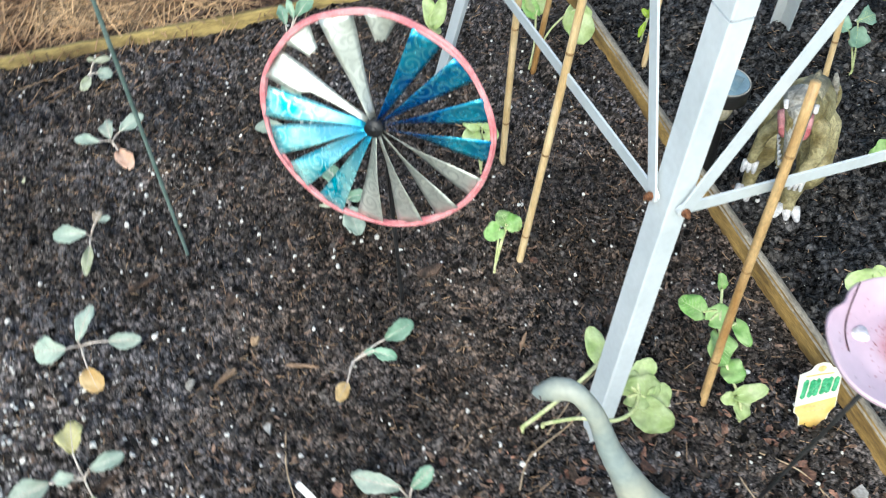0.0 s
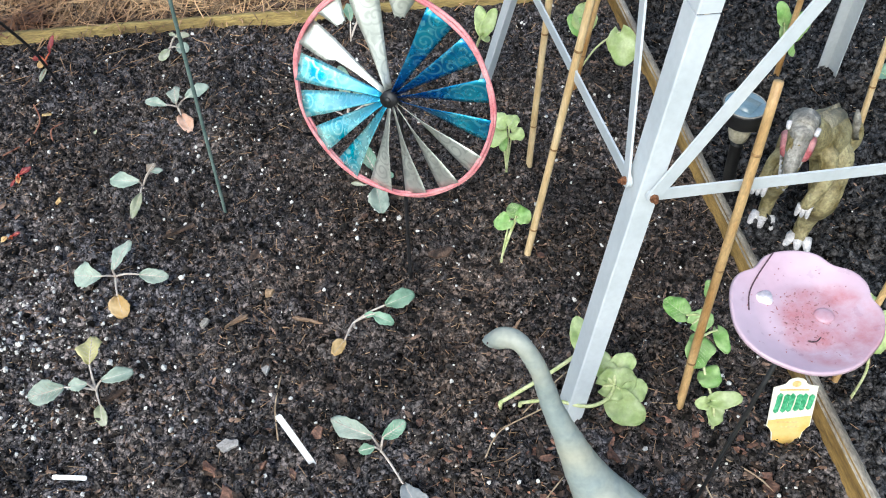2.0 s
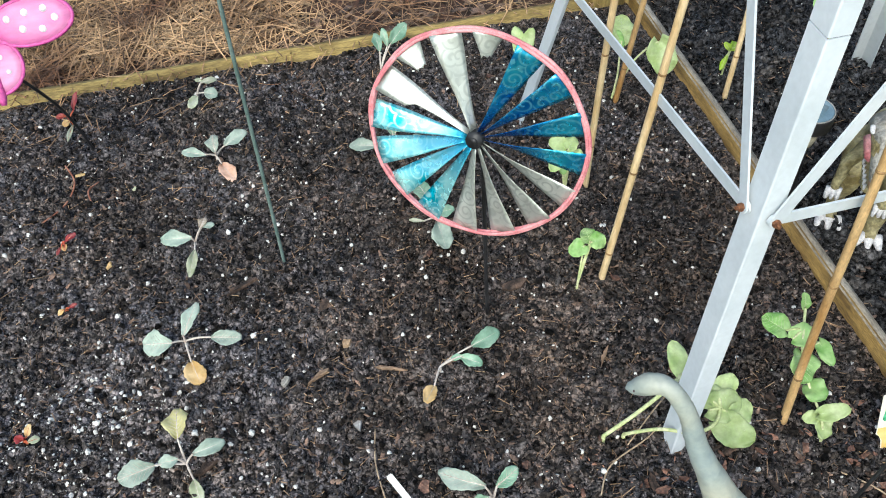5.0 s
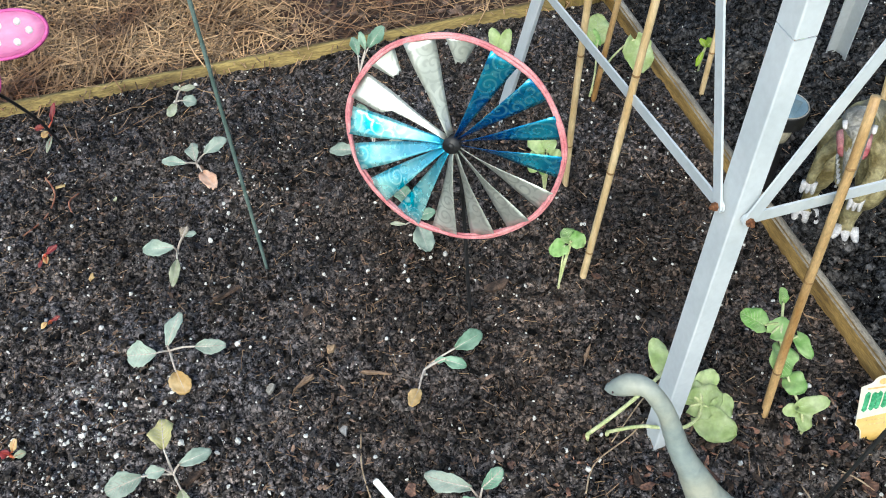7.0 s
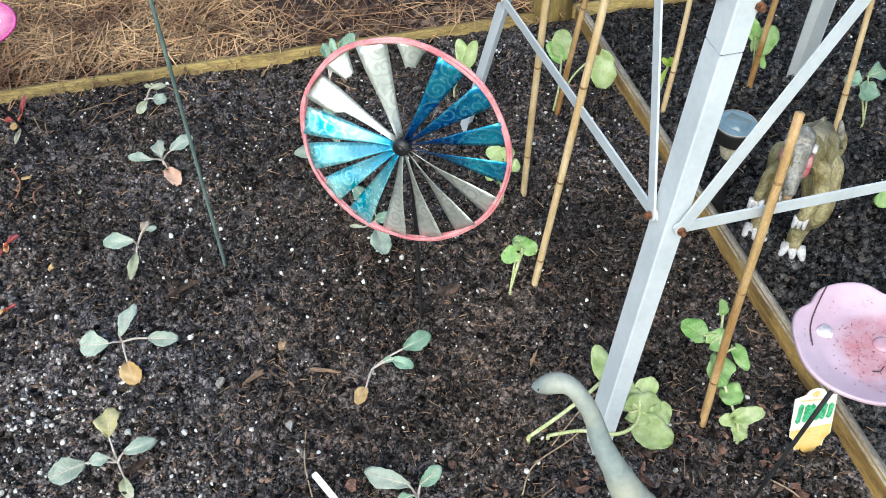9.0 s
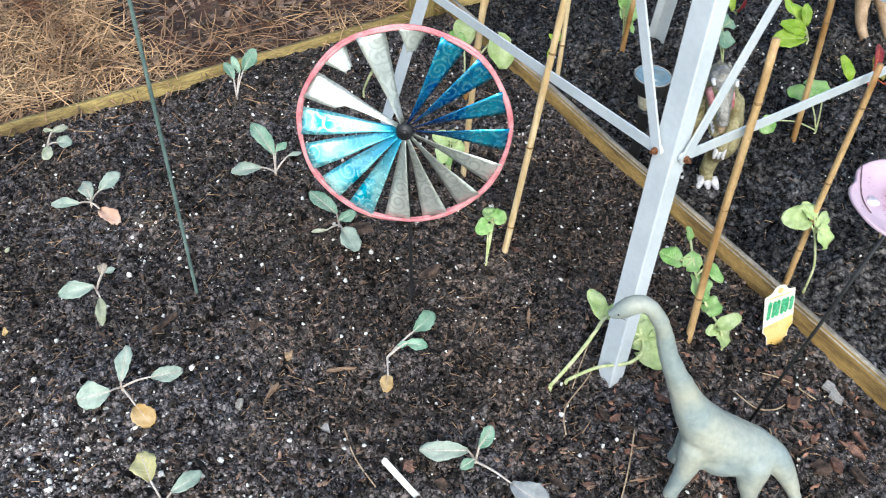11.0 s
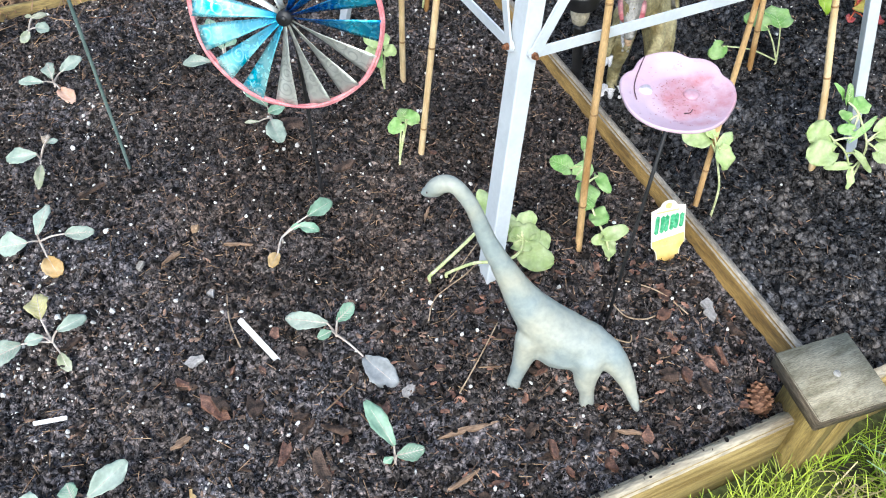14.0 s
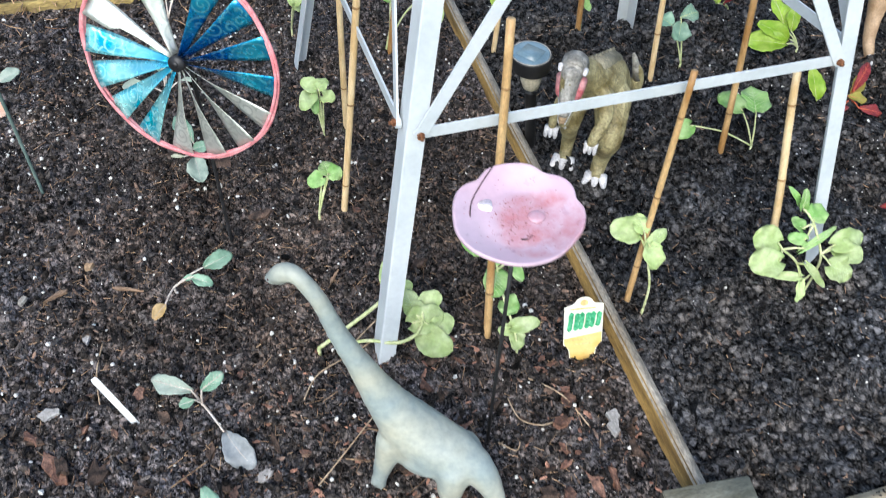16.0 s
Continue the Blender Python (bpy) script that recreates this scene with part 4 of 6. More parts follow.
# the light leans a little out of plumb
for ob in lamp.children:
    for v in ob.data.vertices:
        low = 1 - v.co.z / LT.z
        v.co.x, v.co.y = v.co.x + 0.034 * low, v.co.y + 0.02 * low

# ---- toy dinosaurs ----


def fused(name, strands, voxel, material, label, at, extras=(), smooth_rounds=6):
    """One toy figure: overlapping tapered limbs fused into one skin, with painted claws and face joined on."""
    bm = bmesh.new()
    for pts, radii in strands:
        line = smooth_line(pts, 5)
        rr = [v.x for v in smooth_line([(r, 0, 0) for r in radii], 5)]
        tube(bm, line, [max(0.0012, r) for r in rr], 14)
        for p, r in ((line[0], rr[0]), (line[-1], rr[-1])):
            bmesh.ops.create_icosphere(bm, subdivisions=2, radius=max(0.0012, r), matrix=Matrix.Translation(p))
    me = bpy.data.meshes.new(name)
    bm.to_mesh(me)
    bm.free()
    raw = new(name, me)
    mod = raw.modifiers.new("fuse", "REMESH")
    mod.mode, mod.voxel_size = "VOXEL", voxel
    sm = raw.modifiers.new("soften", "SMOOTH")
    sm.iterations, sm.factor = smooth_rounds, 0.5
    skin = bpy.data.meshes.new_from_object(raw.evaluated_get(bpy.context.evaluated_depsgraph_get()))
    bpy.data.objects.remove(raw)
    bm = bmesh.new()
    bm.from_mesh(skin)
    slots = [material]
    for mt, blobs in extras:
        slots.append(mt)
        for p, q, r0, r1 in blobs:
            start = len(bm.faces)
            p, q = Vector(p), Vector(q)
            tube(bm, [p, p.lerp(q, 0.4), p.lerp(q, 0.8), q], [r0, r0 * 0.75 + r1 * 0.25, r0 * 0.35 + r1 * 0.65, r1], 10)
            if r1 > 0.002:
                bmesh.ops.create_icosphere(bm, subdivisions=2, radius=r1, matrix=Matrix.Translation(q))
            bm.faces.ensure_lookup_table()
            for f in bm.faces[start:]:
                f.material_index = len(slots) - 1
    bm.normal_update()
    for v in bm.verts:
        v.co += v.normal * (0.0008 * noise.noise(v.co * 60) + 0.0006 * noise.noise(Vector((v.co.x * 60, v.co.y * 60, v.co.z * 260))))
        v.co -= Vector(at)
    me = bpy.data.meshes.new(name)
    bm.to_mesh(me)
    bm.free()
    for s in slots:
        me.materials.append(s)
    me.polygons.foreach_set("use_smooth", [True] * len(me.polygons))
    ob = new(name, me)
    ob.location = at
    return tagged(ob, label, "toy dinosaur", "toy dinosaurs")


BA, BX, BN = Vector((0.247, 0.372, 0)), Vector((0.777, -0.629, 0)), Vector((-0.629, -0.777, 0))


def bp(s, off, z):
    return BA + BX * s + BN * off + Vector((0, 0, z))


fused("toy_dinosaur", [
    ([bp(0.002, 0, 0.346), bp(0.014, 0, 0.36), bp(0.033, 0, 0.366), bp(0.058, 0, 0.335), bp(0.083, 0, 0.272), bp(0.109, 0, 0.222), bp(0.14, 0, 0.165), bp(0.175, 0, 0.119), bp(0.21, 0, 0.096), bp(0.245, 0, 0.088), bp(0.28, 0.003, 0.076), bp(0.31, 0.014, 0.044), bp(0.336, 0.034, 0.003)],
     [0.0095, 0.0128, 0.0108, 0.0108, 0.013, 0.0172, 0.026, 0.037, 0.039, 0.0345, 0.0235, 0.014, 0.0065]),
    ([bp(0.172, 0.002, 0.1), bp(0.198, 0.003, 0.083), bp(0.235, 0.003, 0.077)], [0.028, 0.039, 0.033]),
    ([bp(-0.003, 0, 0.343), bp(0.012, 0, 0.347)], [0.0075, 0.008]),
    ([bp(0.16, 0.02, 0.1), bp(0.155, 0.033, 0.055), bp(0.15, 0.038, 0.02), bp(0.148, 0.043, -0.006)], [0.022, 0.015, 0.0115, 0.012]),
    ([bp(0.165, -0.016, 0.1), bp(0.163, -0.022, 0.055), bp(0.162, -0.024, 0.02), bp(0.16, -0.026, -0.006)], [0.022, 0.015, 0.0115, 0.012]),
    ([bp(0.25, 0.018, 0.08), bp(0.252, 0.031, 0.045), bp(0.258, 0.036, 0.02), bp(0.262, 0.04, -0.006)], [0.026, 0.018, 0.012, 0.012]),
    ([bp(0.25, -0.016, 0.08), bp(0.256, -0.024, 0.045), bp(0.262, -0.026, 0.02), bp(0.264, -0.028, -0.006)], [0.026, 0.018, 0.012, 0.012]),
], 0.0035, DINO, "grey-green rubber long-necked dinosaur toy standing on the soil", tuple(bp(0.2, 0, 0)),
    extras=((CRACK, [(bp(0.001, 0.0105, 0.354), bp(0.002, 0.0125, 0.3545), 0.001, 0.0006)]), (CRACK, [(bp(-0.006, 0.002, 0.343), bp(0.012, 0.0098, 0.345), 0.0007, 0.0005)])))

TH = Vector((0.875, 0.79, 0))
TF, TL = Vector((-0.55, -0.835, 0)), Vector((0.835, -0.55, 0))


def tp(f, s, z):
    return TH + TF * (f + 0.18 * z) + TL * s + Vector((0, 0, 1.18 * z))


def hp(f, s, z):
    return tp(f + 0.018, s, z - 0.006)


claws = []
for f0, s0 in ((0.05, 0.034), (0.024, -0.033)):
    for ds in (-0.014, 0.0, 0.014):
        claws.append((tp(f0, s0 + ds * 0.85, 0.01), tp(f0 + 0.022 - 8 * abs(ds) * abs(ds), s0 + ds * 1.3, 0.004), 0.0094, 0.005))
for f0, s0, z0 in ((0.088, 0.014, 0.115), (0.072, -0.06, 0.118)):
    for ds in (-0.007, 0.0, 0.007):
        claws.append((tp(f0, s0 + ds, z0), tp(f0 + 0.008, s0 + ds * 1.2, z0 - 0.016), 0.0054, 0.003))
teeth = [(hp(0.098 + 0.006 * k, -0.037 + sg * (0.0145 - 0.0018 * k), 0.226 - 0.004 * k), hp(0.1 + 0.006 * k, -0.037 + sg * (0.014 - 0.0018 * k), 0.218 - 0.004 * k), 0.0024, 0.001) for k in range(6) for sg in (-1, 1)]
teeth += [(hp(0.093 + 0.006 * k, -0.036 + sg * (0.0115 - 0.0014 * k), 0.21 - 0.005 * k), hp(0.094 + 0.006 * k, -0.036 + sg * (0.011 - 0.0014 * k), 0.219 - 0.005 * k), 0.0024, 0.001) for k in range(6) for sg in (-1, 1)]
fused("toy_dinosaur", [
    ([hp(0.135, -0.036, 0.214), hp(0.12, -0.037, 0.238), hp(0.1, -0.039, 0.256), hp(0.075, -0.038, 0.256), tp(0.06, -0.033, 0.233), tp(0.03, -0.016, 0.205), tp(0.0, 0.0, 0.18), tp(-0.038, 0.01, 0.165), tp(-0.075, 0.028, 0.128), tp(-0.1, 0.05, 0.1), tp(-0.108, 0.064, 0.105), tp(-0.104, 0.064, 0.135), tp(-0.1, 0.048, 0.168)],
     [0.0075, 0.0115, 0.0155, 0.019, 0.0225, 0.03, 0.039, 0.039, 0.027, 0.017, 0.0125, 0.009, 0.0035]),
    ([hp(0.075, -0.036, 0.22), hp(0.1, -0.036, 0.21), hp(0.122, -0.036, 0.195)], [0.0165, 0.014, 0.009]),
    ([tp(-0.012, -0.03, 0.15), tp(0.026, -0.034, 0.1), tp(0.004, -0.033, 0.05), tp(0.008, -0.033, 0.016), tp(0.024, -0.033, 0.01)], [0.028, 0.02, 0.014, 0.012, 0.012]),
    ([tp(0.0, 0.03, 0.15), tp(0.046, 0.04, 0.1), tp(0.028, 0.037, 0.05), tp(0.034, 0.034, 0.016), tp(0.05, 0.034, 0.01)], [0.034, 0.025, 0.0175, 0.0145, 0.0135]),
    ([tp(0.045, 0.018, 0.185), tp(0.066, 0.026, 0.155), tp(0.084, 0.018, 0.128), tp(0.088, 0.014, 0.117)], [0.016, 0.0125, 0.0105, 0.0095]),
    ([tp(0.04, -0.038, 0.18), tp(0.054, -0.054, 0.158), tp(0.066, -0.059, 0.134), tp(0.071, -0.06, 0.121)], [0.014, 0.01, 0.0085, 0.008]),
], 0.003, TREX, "olive and tan rubber two-legged dinosaur toy with white claws", tuple(TH), smooth_rounds=4,
    extras=((CLAW, claws + teeth + [(hp(0.08, -0.038 + sg * 0.0205, 0.272), hp(0.09, -0.038 + sg * 0.0195, 0.269), 0.0042, 0.0032) for sg in (-1, 1)]),
            (REDSKIN, [(hp(0.078, -0.038 + sg * 0.0115, 0.251), hp(0.104, -0.0365 + sg * 0.0105, 0.241), 0.0138, 0.0115) for sg in (-1, 1)]),
            (TAN, [(hp(0.132, -0.0365, 0.228), hp(0.142, -0.036, 0.215), 0.0085, 0.006)]),
            (HEADGREY, [(hp(0.058, -0.038, 0.264), hp(0.094, -0.038, 0.266), 0.0225, 0.0155), (hp(0.09, -0.038, 0.265), hp(0.138, -0.0365, 0.228), 0.0158, 0.0088), (hp(0.08, -0.038, 0.272), hp(0.058, -0.037, 0.283), 0.0155, 0.003),
                        (hp(0.096, -0.0435, 0.276), hp(0.128, -0.041, 0.243), 0.0034, 0.0024), (hp(0.096, -0.0325, 0.276), hp(0.128, -0.032, 0.243), 0.0034, 0.0024), (tp(-0.104, 0.064, 0.125), tp(-0.1, 0.047, 0.175), 0.0098, 0.003)]),
            (BACKGREY, [(tp(0.026, -0.015, 0.212), tp(-0.045, 0.012, 0.187), 0.024, 0.0215)]
             + [(tp(0.03 - 0.014 * k, -0.018 + 0.0045 * k, 0.216 - 0.004 * k), tp(0.02 - 0.014 * k, -0.016 + 0.0045 * k, 0.238 - 0.0055 * k), 0.009, 0.0012) for k in range(7)])))

T3 = Vector((1.66, 0.98, 0))
fused("toy_dinosaur", [
    ([T3 + Vector((-0.04, -0.05, 0.005)), T3 + Vector((-0.03, -0.02, 0.03)), T3 + Vector((-0.015, 0.01, 0.08)), T3 + Vector((0.0, 0.03, 0.13))], [0.012, 0.014, 0.02, 0.035]),
    ([T3 + Vector((0.02, -0.08, 0.005)), T3 + Vector((0.03, -0.05, 0.03)), T3 + Vector((0.03, -0.01, 0.08)), T3 + Vector((0.02, 0.03, 0.13))], [0.012, 0.015, 0.02, 0.035]),
    ([T3 + Vector((-0.05, 0.0, 0.19)), T3 + Vector((0.01, 0.04, 0.14)), T3 + Vector((0.09, 0.1, 0.11)), T3 + Vector((0.17, 0.16, 0.08))], [0.022, 0.042, 0.028, 0.006]),
], 0.004, TAN, "tan-brown rubber dinosaur toy with clawed feet on compost", tuple(T3),
    extras=((CLAW, [(T3 + Vector((-0.042, -0.055, 0.006)), T3 + Vector((-0.052, -0.08, 0.001)), 0.006, 0.002), (T3 + Vector((0.018, -0.085, 0.006)), T3 + Vector((0.01, -0.11, 0.001)), 0.006, 0.002)]),))

# ---- plant tags, marker, butterfly, cone ----


def plant_tag(base, top, width, print_mat, label):
    base, top = Vector(base), Vector(top)
    up = (top - base)
    h = up.length
    up.normalize()
    side = Vector((0.96, -0.18, 0.0)).normalized()
    side = (side - up * side.dot(up)).normalized()
    out = side.cross(up)
    tag = thing("plant_tag", base, label, "plant label", "plant tags")

    def plate(name, pts, lift, thick, material, parent, note=""):
        bm = bmesh.new()
        f = [bm.verts.new(base + side * u * width + up * v * h + out * (lift + thick)) for u, v in pts]
        g = [bm.verts.new(base + side * u * width + up * v * h + out * lift) for u, v in pts]
        bm.faces.new(f)
        bm.faces.new(g[::-1])
        for k in range(len(pts)):
            j = (k + 1) % len(pts)
            bm.faces.new((f[k], g[k], g[j], f[j]))
        return part(name, bm, material, parent, note, smooth=False)

    dome = [(0.24 * math.cos(t), 0.88 + 0.12 * math.sin(t)) for t in (0.2, 0.6, 1.0, 1.57, 2.1, 2.5, 2.94)]
    body = plate("card", [(-0.3, -0.25), (0.3, -0.25), (0.36, 0.06), (0.42, 0.14), (0.5, 0.18), (0.5, 0.86), (0.3, 0.88)] + dome + [(-0.3, 0.88), (-0.5, 0.84), (-0.5, 0.18), (-0.42, 0.14), (-0.36, 0.06)], 0, 0.0008, CREAM, tag)
    plate("lower_panel", [(-0.28, -0.2), (0.28, -0.2), (0.34, 0.07), (0.48, 0.19), (0.48, 0.36), (-0.48, 0.28), (-0.48, 0.19), (-0.34, 0.07)], 0.0009, 0.0003, YELLOWP, body, "yellow lower panel")
    for i in range(6):
        u = -0.42 + 0.14 * i + 0.015 * (i % 2)
        plate("picture", [(u, 0.44 + 0.012 * i), (u + 0.06, 0.4 + 0.014 * i), (u + 0.12, 0.43 + 0.01 * i), (u + 0.15, 0.58), (u + 0.17, 0.72 - 0.01 * (i % 3)), (u + 0.1, 0.75 - 0.015 * (i % 2)), (u + 0.04, 0.7), (u + 0.03, 0.56)], 0.0009 + 0.00015 * i, 0.0003, print_mat, body)
    for u0, u1, v in ((-0.3, 0.2, 0.24), (-0.2, 0.25, 0.16), (-0.35, 0.3, 0.79)):
        plate("text_bar", [(u0, v), (u1, v), (u1, v + 0.025), (u0, v + 0.025)], 0.0013, 0.0002, ORANGEP, body)
    plate("emblem", [(0.1 * math.cos(t), 0.9 + 0.05 * math.sin(t)) for t in (2 * math.pi * k / 16 for k in range(16))], 0.0009, 0.0003, ORANGEP, body, "round pale orange emblem")


plant_tag((0.700, 0.373, 0.0), (0.702, 0.410, 0.1), 0.062, GREENP, "cream and yellow plant tag with a green picture")
plant_tag((1.283, 0.345, 0.0), (1.283, 0.385, 0.095), 0.06, REDP, "cream and yellow plant tag with a red-brown picture")


def marker(a, b, w, label):
    a, b = Vector(a), Vector(b)
    d = (b - a).normalized()
    ob = thing("plant_marker", b, label, "plant marker", "white plant markers")
    s = d.cross(Vector((0, -0.5, 0.85))).normalized()
    o = s.cross(d)
    n = (b - a).length
    bm = bmesh.new()
    pts = [(0, -0.35), (0.03, -0.5), (0.97, -0.5), (1, -0.3), (1, 0.3), (0.97, 0.5), (0.03, 0.5), (0, 0.35)]
    f = [bm.verts.new(a + d * n * u + s * w * v + o * 0.0008) for u, v in pts]
    g = [bm.verts.new(a + d * n * u + s * w * v - o * 0.0008) for u, v in pts]
    bm.faces.new(f)
    bm.faces.new(g[::-1])
    for k in range(8):
        j = (k + 1) % 8
        bm.faces.new((f[k], g[k], g[j], f[j]))
    part("stick", bm, WHITEP, ob, smooth=False)
    return ob


marker((-0.021, 0.469, 0.082), (0.022, 0.427, -0.018), 0.0092, "white plastic plant marker stuck aslant in the soil")
marker((-0.345, 0.463, 0.006), (-0.298, 0.455, 0.004), 0.0065, "short white plastic marker lying on the soil")

fly = thing("butterfly_ornament", (-0.452, 1.36, 0), "pink painted metal butterfly with white dots on a black stake", "garden ornament")
FC = Vector((-0.50, 1.2, 0.30))
FU = Vector((0.0, 0.55, 0.83)).normalized()
FR = Vector((0.97, -0.2, 0.1)).normalized()
FR = (FR - FU * FR.dot(FU)).normalized()
FN = FR.cross(FU)


def wing(cx, cy, rx, ry, turn, dots):
    def at(u, v, lift=0.0):
        c, s = math.cos(turn), math.sin(turn)
        return FC + FR * (cx + u * rx * c - v * ry * s) + FU * (cy + u * rx * s + v * ry * c) + FN * (lift + 0.012 * (u * u + v * v) * -0.3)
    bm = bmesh.new()
    mid = bm.verts.new(at(0, 0))
    rings = [[bm.verts.new(at(r * math.cos(t), r * math.sin(t))) for t in (2 * math.pi * k / 40 for k in range(40))] for r in (0.35, 0.7, 1.0)]
    for k in range(40):
        bm.faces.new((mid, rings[0][k], rings[0][(k + 1) % 40]))
        for a, b in zip(rings, rings[1:]):
            bm.faces.new((a[k], b[k], b[(k + 1) % 40], a[(k + 1) % 40]))
    ob = part("wing", bm, WINGPINK, fly)
    sol = ob.modifiers.new("thickness", "SOLIDIFY")
    sol.thickness = 0.0012
    bm = bmesh.new()
    tube(bm, [at(math.cos(t), math.sin(t)) for t in (2 * math.pi * k / 40 for k in range(41))], 0.003, 6, close=False)
    part("wing_rim", bm, WINGRIM, ob, "darker magenta rolled rim")
    for u, v in dots:
        bm = bmesh.new()
        ctr = at(u, v, 0.0012)
        pts = [bm.verts.new(at(u + 0.085 * math.cos(t), v + 0.085 * rx / ry * math.sin(t), 0.0018)) for t in (2 * math.pi * k / 14 for k in range(14))]
        low = [bm.verts.new(p.co - FN * 0.0018) for p in pts]
        bm.faces.new(pts)
        for k in range(14):
            bm.faces.new((pts[k], low[k], low[(k + 1) % 14], pts[(k + 1) % 14]))
        part("dot", bm, DOT, ob, "white painted dot")


wing(0.08, 0.071, 0.07, 0.0355, 0.06, [(-0.5, 0.3), (-0.05, 0.42), (0.4, 0.42), (-0.2, -0.25), (0.25, -0.42), (0.6, -0.05)])
wing(0.003, 0.01, 0.046, 0.042, 0.4, [(-0.1, 0.5), (0.4, 0.2), (0.35, -0.4), (-0.3, -0.2)])
wing(-0.1, 0.071, 0.07, 0.0355, -0.06, [(0.5, 0.3), (0.05, 0.42), (-0.4, 0.42), (0.2, -0.25), (-0.5, -0.3)])
wing(-0.095, 0.01, 0.046, 0.042, -0.4, [(0.1, 0.5), (-0.4, 0.2), (-0.35, -0.4)])
bm = bmesh.new()
tube(bm, smooth_line([(-0.452, 1.36, -0.03), (-0.46, 1.3, 0.14), FC - FN * 0.006 + FU * 0.02]), 0.003, 8)
part("stake", bm, BLACK, fly)
bm = bmesh.new()
tube(bm, smooth_line([FC + FU * -0.05, FC + FU * 0.01, FC + FU * 0.08]), [0.004, 0.006, 0.008] + [0.007] * 10, 10)
part("body", bm, WINGRIM, fly)

cone = thing("pine_cone", (0.664, 0.071, -0.01), "brown dry pine cone lying in the bed corner", "pine cone")
bm = bmesh.new()
ca, cb = Vector((0.652, 0.052, 0.004)), Vector((0.677, 0.093, 0.012))
tube(bm, [ca.lerp(cb, t) for t in (0, 0.3, 0.7, 1)], [0.008, 0.013, 0.011, 0.004], 10)
part("core", bm, CONE, cone)
cd = (cb - ca).normalized()
cs = cd.orthogonal().normalized()
for i in range(60):
    t = i / 60
    a = i * 2.399
    rad = 0.0165 * math.sin(math.pi * (0.16 + 0.8 * t)) + 0.003
    out = (cs * math.cos(a) + cd.cross(cs) * math.sin(a))
    p = ca.lerp(cb, t) + out * rad
    tang = cd.cross(out)
    bm = bmesh.new()
    tip = out * 0.006 + cd * 0.004
    vs = [bm.verts.new(v) for v in (p - tang * 0.0042 - out * 0.007, p + tang * 0.0042 - out * 0.007, p + tang * 0.005, p + tip * 0.6, p - tang * 0.005, p + cd * 0.003 - out * 0.002)]
    for f in ((0, 1, 2), (0, 2, 4), (2, 3, 4), (5, 2, 1), (5, 3, 2), (5, 4, 3), (5, 0, 4), (5, 1, 0)):
        bm.faces.new([vs[k] for k in f])
    part("scale", bm, CONE, cone, smooth=False)

# ---- plants ----


def leaf_mesh(base, tip, width, kind, seed):
    """One leaf blade: outline by kind, folded along its rib, arched and a little wavy."""
    rng = random.Random(seed)
    base, tip = Vector(base), Vector(tip)
    d = tip - base
    n = max(d.length, 0.004)
    d.normalize()
    hint = Vector((-0.1 + rng.uniform(-0.25, 0.25), -0.55, 0.83))
    side = d.cross(hint).normalized()
    up = side.cross(d)
    rows, cols = 16, 8
    bm = bmesh.new()
    grid = []
    heart = kind in "lm"
    width *= 0.86 if heart else 0.92 if kind in "bg" else 1.0
    ph, sag = rng.uniform(0, 6), rng.uniform(0.02, 0.12)
    for i in range(rows + 1):
        t = i / rows
        if heart:
            w = 0.5 * (0.25 + 0.75 * min(1, t / 0.18) ** 0.6) * math.sqrt(max(0.0, 1 - max(0, (t - 0.25) / 0.75) ** 2.2)) + 0.01
        else:
            w = 0.48 * math.sin(math.pi * (0.045 + 0.9 * t ** 1.12)) ** 0.82
        row = []
        for j in range(cols + 1):
            s = (j / cols - 0.5) * 2
            wob = 1 + (0.06 if heart else 0.1) * math.sin(8 * t + ph + 2 * s) * abs(s) + (0.02 if heart else 0.05) * math.sin(29 * t + ph * 2) * abs(s) ** 2
            back = (-0.2 * n * abs(s) ** 1.5 * max(0, 1 - 5 * t) ) if heart else 0
            z = (0.16 if heart else 0.24) * width * abs(s) ** 1.3 * math.sin(math.pi * min(1, t + 0.2)) - sag * n * (2 * t - 1) ** 2 + (0.09 if heart else 0.07) * width * math.sin(10 * t + 3 * s + ph) * abs(s)
            row.append(bm.verts.new(base + d * (t * n + back) + side * (s * w * width * wob) + up * z))
        grid.append(row)
    for i in range(rows):
        for j in range(cols):
            bm.faces.new((grid[i][j], grid[i][j + 1], grid[i + 1][j + 1], grid[i + 1][j]))
    mid = cols // 2
    rib = [grid[i][mid].co + up * 0.0002 for i in range(rows + 1)]
    veins = []
    for i in range(1, rows - 2, 2):
        for sg in (-1, 1):
            veins.append([grid[i][mid].co + up * 0.0002, grid[min(i + 1, rows)][mid + sg].co + up * 0.0003, grid[min(i + 2, rows)][mid + 2 * sg].co + up * 0.0003, grid[min(i + 3, rows)][mid + 3 * sg].co + up * 0.0002])
    return bm, rib, veins


